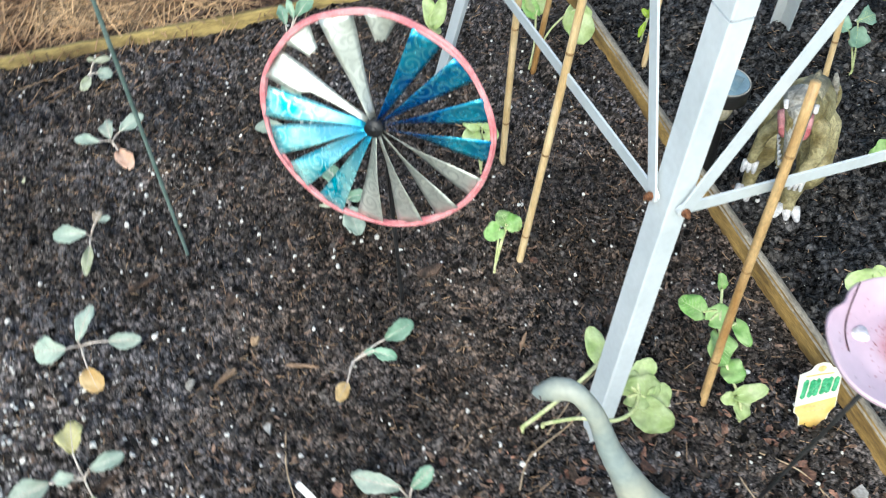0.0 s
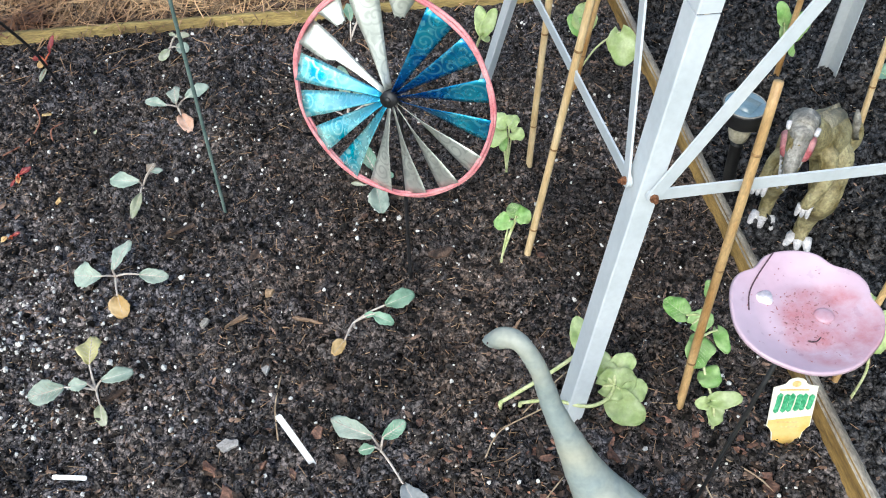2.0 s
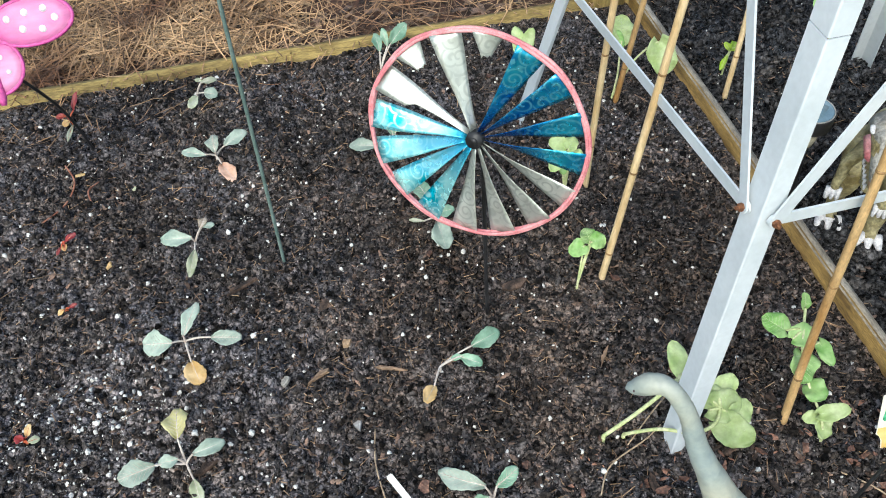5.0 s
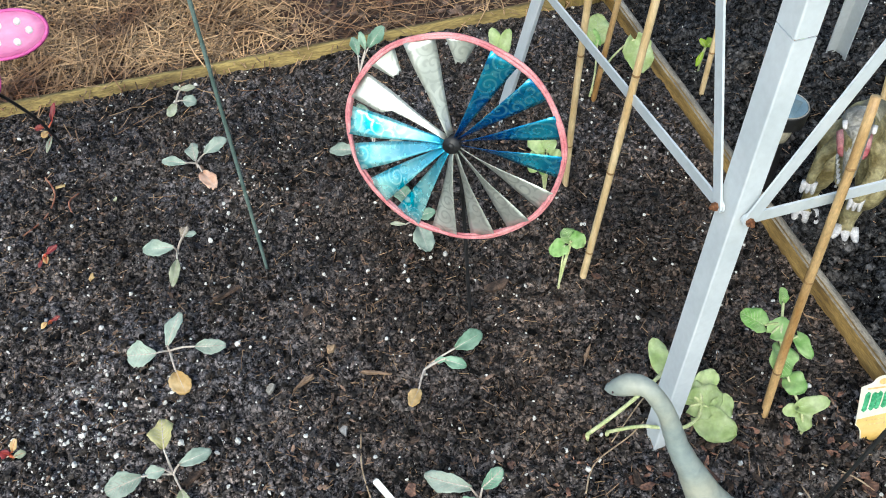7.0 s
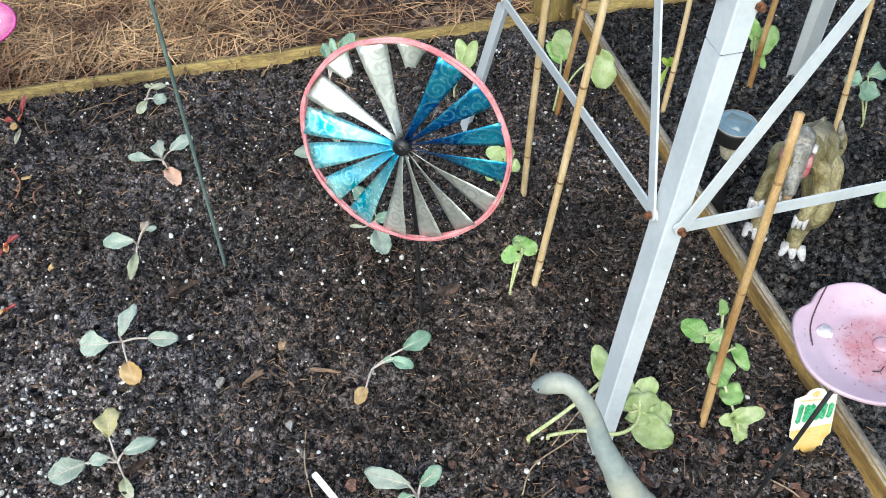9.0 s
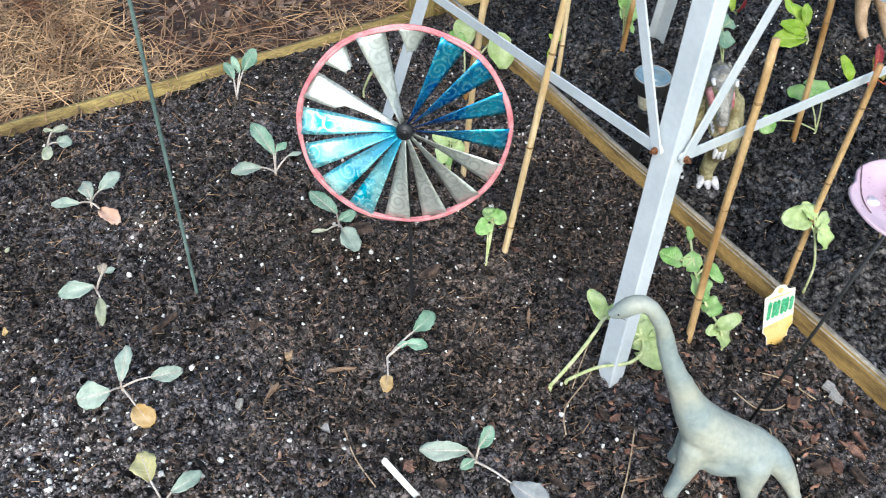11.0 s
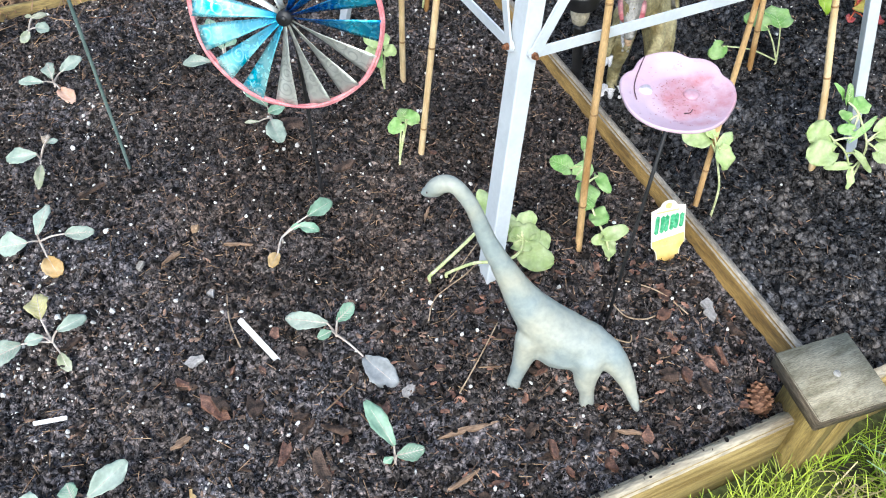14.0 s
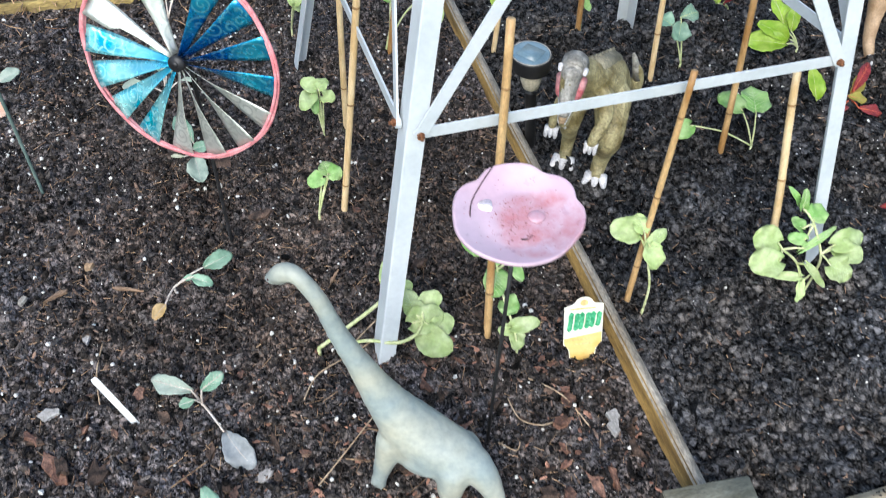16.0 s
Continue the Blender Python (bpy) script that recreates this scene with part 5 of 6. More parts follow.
def plant(name, category, label, at, leaves, joints=(), stout=1.0):
    at = Vector((at[0], at[1], float(soil_height(at[0], at[1]))))
    ob = thing(name, at, label, category, {"seedling": "seedlings", "plant": "plants"}[category])
    stalk = STALK_RED if "beet" in name else STALK_GREEN if name in ("bean_plant", "cucumber_seedling", "chard_plant") else STALK_PALE
    thick = (0.002 if category == "seedling" else 0.0021) * stout
    crown = at + Vector((0, 0, 0.012))
    bm = bmesh.new()
    tube(bm, [at - Vector((0, 0, 0.015)), at, crown], [thick * 1.3, thick * 1.2, thick], 7)
    forks = [crown]
    for branch in joints:
        line = [crown] + [Vector(p) for p in branch]
        tube(bm, smooth_line(line, 6), thick, 8)
        forks += line[1:]
    for i, (x, y, z, *_) in enumerate(leaves):
        p = Vector((x, y, z))
        fork = min(forks, key=lambda q: (q - p).length)
        if (p - fork).length < 0.006:
            continue
        bow = Vector((0, 0, 0.35 * (p - fork).length * 0.4))
        tube(bm, smooth_line([fork, fork.lerp(p, 0.5) + bow * 0.5, p], 5), [thick * 0.9] * 6 + [thick * 0.75] * 4 + [thick * 0.6], 7)
    part("stalk", bm, stalk, ob)
    for i, (x, y, z, x1, y1, z1, w, kind) in enumerate(leaves):
        z, z1 = max(z, float(full_height(x, y)) + 0.01), max(z1, float(full_height(x1, y1)) + 0.008)
        bm, rib, veins = leaf_mesh((x, y, z), (x1, y1, z1), w, kind, int(abs(x * 9973 + y * 7919) * 100) + i)
        lf = part("leaf", bm, LEAF[kind], ob, {"y": "yellowed leaf", "d": "withered grey leaf", "p": "pinkish leaf", "r": "crimson leaf"}.get(kind, ""))
        sol = lf.modifiers.new("thickness", "SOLIDIFY")
        sol.thickness = 0.0006
        bm = bmesh.new()
        tube(bm, rib, [(0.0006 if kind in "lm" else 0.0009) - 0.00003 * k for k in range(len(rib))], 5)
        for line in veins:
            tube(bm, line, [0.0003, 0.00027, 0.0002, 0.0001] if kind in "lm" else [0.0003, 0.00025, 0.0002, 0.0001], 4)
        part("rib", bm, VEIN if kind in "lm" else stalk, lf)
    return ob


plant('cabbage_seedling', 'seedling', 'small grey-green cabbage seedling with one yellowed leaf on dark soil', (-0.289, 0.810, 0.000), [
    (-0.307, 0.798, 0.035, -0.354, 0.811, 0.030, 0.048, 'b'),
    (-0.287, 0.804, 0.040, -0.259, 0.849, 0.060, 0.026, 'b'),
    (-0.245, 0.793, 0.035, -0.199, 0.784, 0.030, 0.028, 'b'),
    (-0.281, 0.765, 0.020, -0.271, 0.729, 0.008, 0.037, 'y')])
plant('cabbage_seedling', 'seedling', 'leggy grey-green cabbage seedling with a pale yellow leaf on top', (-0.299, 0.596, 0.000), [
    (-0.303, 0.623, 0.040, -0.301, 0.667, 0.050, 0.037, 'v'),
    (-0.284, 0.595, 0.035, -0.238, 0.601, 0.040, 0.026, 'b'),
    (-0.306, 0.595, 0.030, -0.334, 0.596, 0.030, 0.023, 'b'),
    (-0.339, 0.594, 0.030, -0.392, 0.587, 0.025, 0.041, 'b'),
    (-0.289, 0.566, 0.012, -0.283, 0.535, 0.006, 0.021, 'w')])
plant('cabbage_seedling', 'seedling', 'small cabbage seedling with drooping pale leaves beside bare soil', (-0.264, 1.031, 0.000), [
    (-0.267, 1.025, 0.025, -0.323, 1.040, 0.020, 0.034, 'b'),
    (-0.248, 1.034, 0.035, -0.237, 1.054, 0.040, 0.017, 'o'),
    (-0.245, 1.036, 0.035, -0.224, 1.042, 0.030, 0.013, 'b'),
    (-0.264, 1.005, 0.015, -0.278, 0.954, 0.005, 0.018, 'w')])
plant('cabbage_seedling', 'seedling', 'small grey-green cabbage seedling with one pinkish lower leaf', (-0.211, 1.244, 0.000), [
    (-0.230, 1.235, 0.025, -0.276, 1.263, 0.020, 0.023, 'b'),
    (-0.209, 1.226, 0.035, -0.210, 1.262, 0.050, 0.030, 'b'),
    (-0.190, 1.239, 0.035, -0.145, 1.260, 0.045, 0.030, 'b'),
    (-0.202, 1.212, 0.015, -0.183, 1.163, 0.006, 0.031, 'p')])
plant('cabbage_seedling', 'seedling', 'tiny wilted whitish cabbage seedling near the back board', (-0.237, 1.441, 0.000), [
    (-0.222, 1.442, 0.040, -0.190, 1.445, 0.040, 0.015, 'w'),
    (-0.219, 1.445, 0.040, -0.234, 1.456, 0.040, 0.010, 'w'),
    (-0.220, 1.426, 0.025, -0.194, 1.417, 0.020, 0.030, 'b'),
    (-0.236, 1.423, 0.020, -0.252, 1.391, 0.005, 0.022, 'w')])
plant('cabbage_seedling', 'seedling', 'small cabbage seedling with a curled yellow lower leaf', (0.094, 0.660, 0.000), [
    (0.147, 0.667, 0.040, 0.195, 0.680, 0.045, 0.034, 'g'),
    (0.125, 0.656, 0.035, 0.156, 0.637, 0.030, 0.023, 'g'),
    (0.130, 0.656, 0.035, 0.112, 0.659, 0.030, 0.012, 'g'),
    (0.077, 0.628, 0.012, 0.058, 0.602, 0.004, 0.023, 'y')])
plant('cabbage_seedling', 'seedling', 'green cabbage seedling with a broad grey lower leaf under the spinner', (0.167, 0.973, 0.000), [
    (0.162, 0.970, 0.040, 0.137, 1.028, 0.060, 0.034, 'g'),
    (0.160, 0.957, 0.035, 0.192, 0.951, 0.045, 0.025, 'g'),
    (0.160, 0.944, 0.025, 0.163, 0.894, 0.010, 0.043, 'b'),
    (0.140, 0.966, 0.012, 0.114, 0.983, 0.005, 0.008, 'w')])
plant('cabbage_seedling', 'seedling', 'green cabbage seedling with long spread leaf stalks', (0.123, 1.158, 0.000), [
    (0.127, 1.167, 0.050, 0.117, 1.242, 0.080, 0.036, 'g'),
    (0.095, 1.158, 0.035, 0.042, 1.182, 0.030, 0.030, 'b'),
    (0.133, 1.171, 0.050, 0.160, 1.179, 0.055, 0.018, 'g'),
    (0.157, 1.170, 0.030, 0.187, 1.172, 0.025, 0.011, 'b')])
plant('cabbage_seedling', 'seedling', 'upright green seedling beside the back board', (0.150, 1.417, 0.000), [
    (0.178, 1.434, 0.060, 0.218, 1.455, 0.090, 0.033, 'g'),
    (0.153, 1.428, 0.050, 0.152, 1.467, 0.070, 0.025, 'g'),
    (0.172, 1.442, 0.050, 0.168, 1.465, 0.080, 0.018, 'g')])
plant('cabbage_seedling', 'seedling', 'grey-green cabbage seedling with one grey withered leaf on soil', (0.114, 0.431, 0.000), [
    (0.104, 0.440, 0.040, 0.045, 0.479, 0.035, 0.033, 'b'),
    (0.119, 0.434, 0.045, 0.153, 0.448, 0.055, 0.026, 'g'),
    (0.106, 0.426, 0.035, 0.083, 0.426, 0.030, 0.019, 'g'),
    (0.139, 0.375, 0.015, 0.169, 0.314, 0.006, 0.043, 'd')])
plant('cabbage_seedling', 'seedling', 'upright grey-green cabbage seedling near the front board', (0.121, 0.197, 0.000), [
    (0.124, 0.206, 0.035, 0.107, 0.272, 0.068, 0.031, 'g'),
    (0.123, 0.193, 0.030, 0.163, 0.187, 0.030, 0.028, 'g'),
    (0.118, 0.195, 0.025, 0.103, 0.196, 0.020, 0.013, 'g')])
plant('cabbage_seedling', 'seedling', 'broad-leaved grey-green cabbage seedling at the bed edge', (-0.324, 0.305, 0.000), [
    (-0.282, 0.297, 0.040, -0.223, 0.324, 0.050, 0.037, 'b'),
    (-0.302, 0.302, 0.035, -0.305, 0.326, 0.045, 0.031, 'g'),
    (-0.327, 0.301, 0.030, -0.376, 0.334, 0.030, 0.040, 'b'),
    (-0.302, 0.289, 0.020, -0.265, 0.262, 0.010, 0.027, 'v')])
plant('bean_plant', 'plant', 'light green bean plant with pale stems sprawling by the tower leg', (0.329, 0.485, 0.000), [
    (0.454, 0.480, 0.050, 0.446, 0.517, 0.070, 0.039, 'l'),
    (0.469, 0.493, 0.055, 0.502, 0.498, 0.060, 0.037, 'l'),
    (0.446, 0.468, 0.045, 0.498, 0.473, 0.050, 0.053, 'l'),
    (0.478, 0.452, 0.035, 0.512, 0.467, 0.040, 0.039, 'l'),
    (0.456, 0.454, 0.030, 0.495, 0.414, 0.025, 0.055, 'l')], joints=[[(0.37, 0.465, 0.03), (0.413, 0.442, 0.04), (0.445, 0.447, 0.043), (0.462, 0.466, 0.046)]], stout=1.35)
plant('bean_plant', 'plant', 'bean shoot with one pale upright leaf on a thick stem', (0.299, 0.489, 0.000), [
    (0.428, 0.528, 0.058, 0.428, 0.572, 0.082, 0.034, 'l'),
    (0.435, 0.524, 0.058, 0.462, 0.528, 0.066, 0.03, 'l')], joints=[[(0.34, 0.495, 0.026), (0.385, 0.508, 0.044), (0.42, 0.522, 0.055)]], stout=1.5)
plant('bean_plant', 'plant', 'bright green bean plant climbing beside a bamboo stake', (0.601, 0.404, 0.000), [
    (0.574, 0.523, 0.120, 0.547, 0.548, 0.130, 0.039, 'm'),
    (0.582, 0.513, 0.110, 0.613, 0.517, 0.120, 0.038, 'm'),
    (0.589, 0.492, 0.100, 0.569, 0.453, 0.090, 0.049, 'm'),
    (0.615, 0.498, 0.110, 0.619, 0.462, 0.100, 0.024, 'm'),
    (0.614, 0.547, 0.130, 0.614, 0.558, 0.150, 0.019, 'm'),
    (0.594, 0.462, 0.060, 0.604, 0.434, 0.060, 0.040, 'm'),
    (0.597, 0.424, 0.040, 0.638, 0.416, 0.050, 0.030, 'l'),
    (0.595, 0.426, 0.030, 0.575, 0.429, 0.030, 0.023, 'l'),
    (0.605, 0.422, 0.025, 0.596, 0.398, 0.012, 0.030, 'l')], joints=[[(0.599, 0.422, 0.035), (0.594, 0.46, 0.06), (0.59, 0.495, 0.1), (0.6, 0.52, 0.118), (0.613, 0.545, 0.13)]])
plant('bean_plant', 'plant', 'young bean plant with three green leaves beside a bamboo stake', (0.354, 0.758, 0.000), [
    (0.381, 0.789, 0.080, 0.377, 0.810, 0.090, 0.032, 'm'),
    (0.383, 0.786, 0.080, 0.405, 0.782, 0.085, 0.034, 'm'),
    (0.370, 0.786, 0.075, 0.343, 0.781, 0.070, 0.034, 'm')])
plant('bean_plant', 'plant', 'young bean plant with several green leaves behind the spinner', (0.405, 0.969, 0.000), [
    (0.398, 0.971, 0.120, 0.374, 0.988, 0.130, 0.033, 'l'),
    (0.403, 0.968, 0.120, 0.420, 0.982, 0.130, 0.029, 'l'),
    (0.389, 0.970, 0.110, 0.365, 0.942, 0.100, 0.035, 'l'),
    (0.410, 0.970, 0.100, 0.429, 0.957, 0.100, 0.031, 'l'),
    (0.393, 0.969, 0.100, 0.390, 0.946, 0.080, 0.021, 'm')])
plant('bean_plant', 'plant', 'tall bean plant with heart-shaped pale leaves on a stake', (0.588, 1.201, 0.000), [
    (0.682, 1.222, 0.110, 0.690, 1.182, 0.055, 0.066, 'l'),
    (0.610, 1.238, 0.115, 0.617, 1.272, 0.152, 0.058, 'l'),
    (0.604, 1.232, 0.110, 0.585, 1.262, 0.135, 0.036, 'm')], joints=[[(0.6, 1.215, 0.05), (0.605, 1.23, 0.1)], [(0.63, 1.22, 0.07), (0.665, 1.225, 0.1)]])
plant('bean_plant', 'plant', 'bean plant with upright pale leaves near the back tower leg', (0.403, 1.315, 0.000), [
    (0.408, 1.263, 0.110, 0.408, 1.297, 0.150, 0.033, 'l'),
    (0.413, 1.261, 0.110, 0.438, 1.282, 0.150, 0.031, 'l'),
    (0.408, 1.262, 0.100, 0.426, 1.262, 0.090, 0.019, 'l')])
plant('bean_plant', 'plant', 'young bean plant with two pale heart-shaped leaves by a stake', (0.831, 0.425, 0.000), [
    (0.808, 0.471, 0.150, 0.772, 0.495, 0.150, 0.049, 'l'),
    (0.814, 0.465, 0.160, 0.813, 0.493, 0.170, 0.031, 'l'),
    (0.823, 0.452, 0.140, 0.857, 0.467, 0.150, 0.024, 'l'),
    (0.822, 0.448, 0.140, 0.829, 0.422, 0.110, 0.040, 'l')], joints=[[(0.832, 0.432, 0.06), (0.82, 0.452, 0.125)]])
plant('bean_plant', 'plant', 'bushy pea plant with round pale green leaves by the tower leg', (1.111, 0.384, 0.000), [
    (1.037, 0.416, 0.120, 1.003, 0.437, 0.120, 0.056, 'l'),
    (1.027, 0.388, 0.110, 0.982, 0.401, 0.100, 0.054, 'l'),
    (1.075, 0.419, 0.140, 1.064, 0.437, 0.150, 0.025, 'm'),
    (1.095, 0.425, 0.150, 1.118, 0.443, 0.160, 0.040, 'm'),
    (1.074, 0.403, 0.130, 1.051, 0.416, 0.130, 0.025, 'm'),
    (1.127, 0.389, 0.120, 1.185, 0.395, 0.120, 0.044, 'l'),
    (1.131, 0.388, 0.110, 1.161, 0.357, 0.110, 0.046, 'l'),
    (1.110, 0.365, 0.100, 1.140, 0.344, 0.090, 0.050, 'l'),
    (1.073, 0.394, 0.120, 1.145, 0.416, 0.130, 0.014, 'm'),
    (1.082, 0.381, 0.090, 1.116, 0.356, 0.050, 0.016, 'l'),
    (1.080, 0.382, 0.060, 1.043, 0.402, 0.050, 0.018, 'l'),
    (1.084, 0.377, 0.050, 1.078, 0.358, 0.020, 0.020, 'l'),
    (1.084, 0.454, 0.160, 1.064, 0.468, 0.190, 0.014, 'm'),
    (1.083, 0.442, 0.160, 1.087, 0.456, 0.190, 0.016, 'm')], joints=[[(1.112, 0.385, 0.06), (1.108, 0.39, 0.1), (1.095, 0.42, 0.145)], [(1.075, 0.395, 0.08), (1.04, 0.405, 0.115)]])
plant('cucumber_seedling', 'seedling', 'cucumber seedling with lobed green leaves on pale stalks', (1.210, 0.730, 0.000), [
    (1.196, 0.741, 0.090, 1.216, 0.799, 0.100, 0.063, 'm'),
    (1.171, 0.754, 0.090, 1.141, 0.793, 0.100, 0.046, 'm'),
    (1.077, 0.763, 0.060, 1.044, 0.753, 0.050, 0.041, 'm')])
plant('cucumber_seedling', 'seedling', 'cucumber seedling with grey-green leaves on two stalks', (1.190, 0.999, 0.000), [
    (1.154, 1.016, 0.100, 1.133, 1.036, 0.110, 0.045, 'g'),
    (1.176, 1.026, 0.110, 1.224, 1.035, 0.110, 0.043, 'g'),
    (1.176, 1.020, 0.100, 1.159, 0.989, 0.080, 0.050, 'g')])
plant('chard_plant', 'plant', 'bright lime-green chard plant with orange stems', (1.469, 0.983, 0.000), [
    (1.424, 0.987, 0.060, 1.411, 1.044, 0.110, 0.049, 'c'),
    (1.434, 0.985, 0.060, 1.437, 1.005, 0.110, 0.030, 'c'),
    (1.410, 0.958, 0.050, 1.324, 0.981, 0.060, 0.056, 'c'),
    (1.426, 0.970, 0.050, 1.351, 0.993, 0.090, 0.040, 'c')])
plant('chard_plant', 'plant', 'single upright light green chard leaf beside the tower leg', (1.420, 0.822, 0.000), [
    (1.401, 0.806, 0.020, 1.385, 0.837, 0.080, 0.041, 'c')])
plant('beet_seedling', 'seedling', 'red-stemmed beet seedling with olive and crimson leaves', (1.479, 0.798, 0.000), [
    (1.473, 0.799, 0.030, 1.512, 0.821, 0.050, 0.032, 'k'),
    (1.475, 0.796, 0.040, 1.532, 0.841, 0.070, 0.024, 'r'),
    (1.462, 0.793, 0.030, 1.505, 0.780, 0.020, 0.024, 'k'),
    (1.473, 0.762, 0.020, 1.522, 0.744, 0.005, 0.024, 'r'),
    (1.451, 0.780, 0.020, 1.437, 0.772, 0.010, 0.023, 'r')])
plant('beet_seedling', 'seedling', 'crimson-stemmed beet seedling with small olive leaves', (1.402, 0.516, 0.000), [
    (1.384, 0.513, 0.020, 1.386, 0.531, 0.035, 0.017, 'k'),
    (1.392, 0.507, 0.020, 1.422, 0.510, 0.020, 0.015, 'k'),
    (1.383, 0.508, 0.015, 1.363, 0.524, 0.005, 0.012, 'r'),
    (1.394, 0.500, 0.020, 1.428, 0.514, 0.030, 0.017, 'r')])
plant('beet_seedling', 'seedling', 'tiny beet sprout with crimson and yellow leaves', (-0.494, 1.089, 0.000), [
    (-0.489, 1.085, 0.015, -0.467, 1.092, 0.025, 0.011, 'r'),
    (-0.490, 1.082, 0.010, -0.488, 1.065, 0.004, 0.011, 'y'),
    (-0.496, 1.078, 0.010, -0.505, 1.067, 0.005, 0.008, 'r')])
plant('beet_seedling', 'seedling', 'tiny beet sprout with crimson and yellow leaves', (-0.483, 0.939, 0.000), [
    (-0.475, 0.930, 0.015, -0.461, 0.932, 0.020, 0.008, 'r'),
    (-0.483, 0.929, 0.010, -0.492, 0.919, 0.004, 0.009, 'y')])
plant('beet_seedling', 'seedling', 'tiny beet sprout with crimson and yellow leaves', (-0.535, 0.700, 0.000), [
    (-0.525, 0.695, 0.020, -0.516, 0.705, 0.035, 0.011, 'y'),
    (-0.532, 0.694, 0.015, -0.537, 0.693, 0.030, 0.015, 'r'),
    (-0.525, 0.689, 0.012, -0.510, 0.695, 0.010, 0.013, 'w')])
plant('beet_seedling', 'seedling', 'tiny beet sprout with crimson and yellow leaves', (-0.494, 1.431, 0.000), [
    (-0.481, 1.437, 0.030, -0.467, 1.455, 0.060, 0.013, 'r'),
    (-0.491, 1.416, 0.020, -0.503, 1.405, 0.010, 0.015, 'y'),
    (-0.484, 1.405, 0.020, -0.496, 1.366, 0.004, 0.010, 'w'),
    (-0.498, 1.436, 0.020, -0.520, 1.438, 0.020, 0.013, 'r')])
plant('chard_plant', 'plant', 'small chard plant with red stalk behind the tower', (1.388, 1.151, 0.000), [
    (1.337, 1.129, 0.050, 1.324, 1.148, 0.090, 0.037, 'c'),
    (1.349, 1.123, 0.050, 1.342, 1.105, 0.100, 0.027, 'r')])
plant('bean_plant', 'plant', 'bean leaves wound round a bamboo stake', (1.029, 1.174, 0.000), [
    (1.015, 1.173, 0.100, 1.054, 1.187, 0.140, 0.056, 'm'),
    (1.016, 1.163, 0.090, 1.037, 1.157, 0.060, 0.022, 'm'),
    (1.003, 1.177, 0.130, 0.989, 1.189, 0.170, 0.033, 'm')])
plant('bean_plant', 'plant', 'small curled bean shoot beside a bamboo stake', (0.831, 1.204, 0.000), [
    (0.835, 1.206, 0.070, 0.857, 1.204, 0.080, 0.025, 'c'),
    (0.832, 1.205, 0.060, 0.818, 1.196, 0.030, 0.012, 'c'),
    (0.835, 1.202, 0.070, 0.821, 1.206, 0.090, 0.015, 'c')])

# ---- loose pieces on the soil ----


def chip(at, size, turn, material, name, label, category, group=""):
    """A flat splintered flake."""
    rng = random.Random(int(at[0] * 5000 + at[1] * 9000))
    z = max(float(soil_height(at[0], at[1])) + 0.002, float(full_height(at[0], at[1])) + 0.002) + (0.004 if max(size) > 0.035 else 0.0)
    lx, ly, lz = size
    bm = bmesh.new()
    outline = []
    for k in range(9):
        a = 2 * math.pi * (k + rng.uniform(-0.4, 0.4)) / 9
        outline.append((lx * 0.5 * math.cos(a) * rng.uniform(0.5, 1.35), ly * 0.5 * math.sin(a) * rng.uniform(0.35, 1.5)))
    top = [bm.verts.new((x, y, lz * (0.5 + 0.4 * rng.random()))) for x, y in outline]
    low = [bm.verts.new((x * 1.04, y * 1.04, -lz * 0.6)) for x, y in outline]
    mid = bm.verts.new((0, 0, lz * 0.9))
    for k in range(9):
        j = (k + 1) % 9
        bm.faces.new((top[k], low[k], low[j], top[j]))
        bm.faces.new((mid, top[k], top[j]))
    bm.faces.new(low)
    bmesh.ops.recalc_face_normals(bm, faces=bm.faces)
    me = bpy.data.meshes.new(name)
    bm.to_mesh(me)
    bm.free()
    me.materials.append(material)
    ob = new(name, me)
    ob.matrix_world = pose(at[0], at[1], z, rng.uniform(-18, 18), rng.uniform(-18, 18), turn)
    return tagged(ob, label, category, group)


chip((-0.099, 0.477), (0.034, 0.02, 0.004), 10, ASH, "paper_scrap", "crumpled pale grey scrap lying on the soil", "scrap")
chip((0.247, 0.204), (0.085, 0.008, 0.004), -6, SPLINTER, "bark_chip", "long tan-brown splinter of bark", "bark chip", "bark chips")
chip((-0.04, 0.748), (0.018, 0.014, 0.006), 20, TAN, "pebble", "small tan pebble on the soil", "pebble", "pebbles")
chip((-0.145, 0.702), (0.018, 0.014, 0.004), 30, STONE, "pebble", "small grey-green stone flake on the soil", "pebble", "pebbles")
chip((-0.046, 0.602), (0.014, 0.02, 0.004), 0, ASH, "dry_leaf", "small pale withered leaf scrap", "dry leaf")
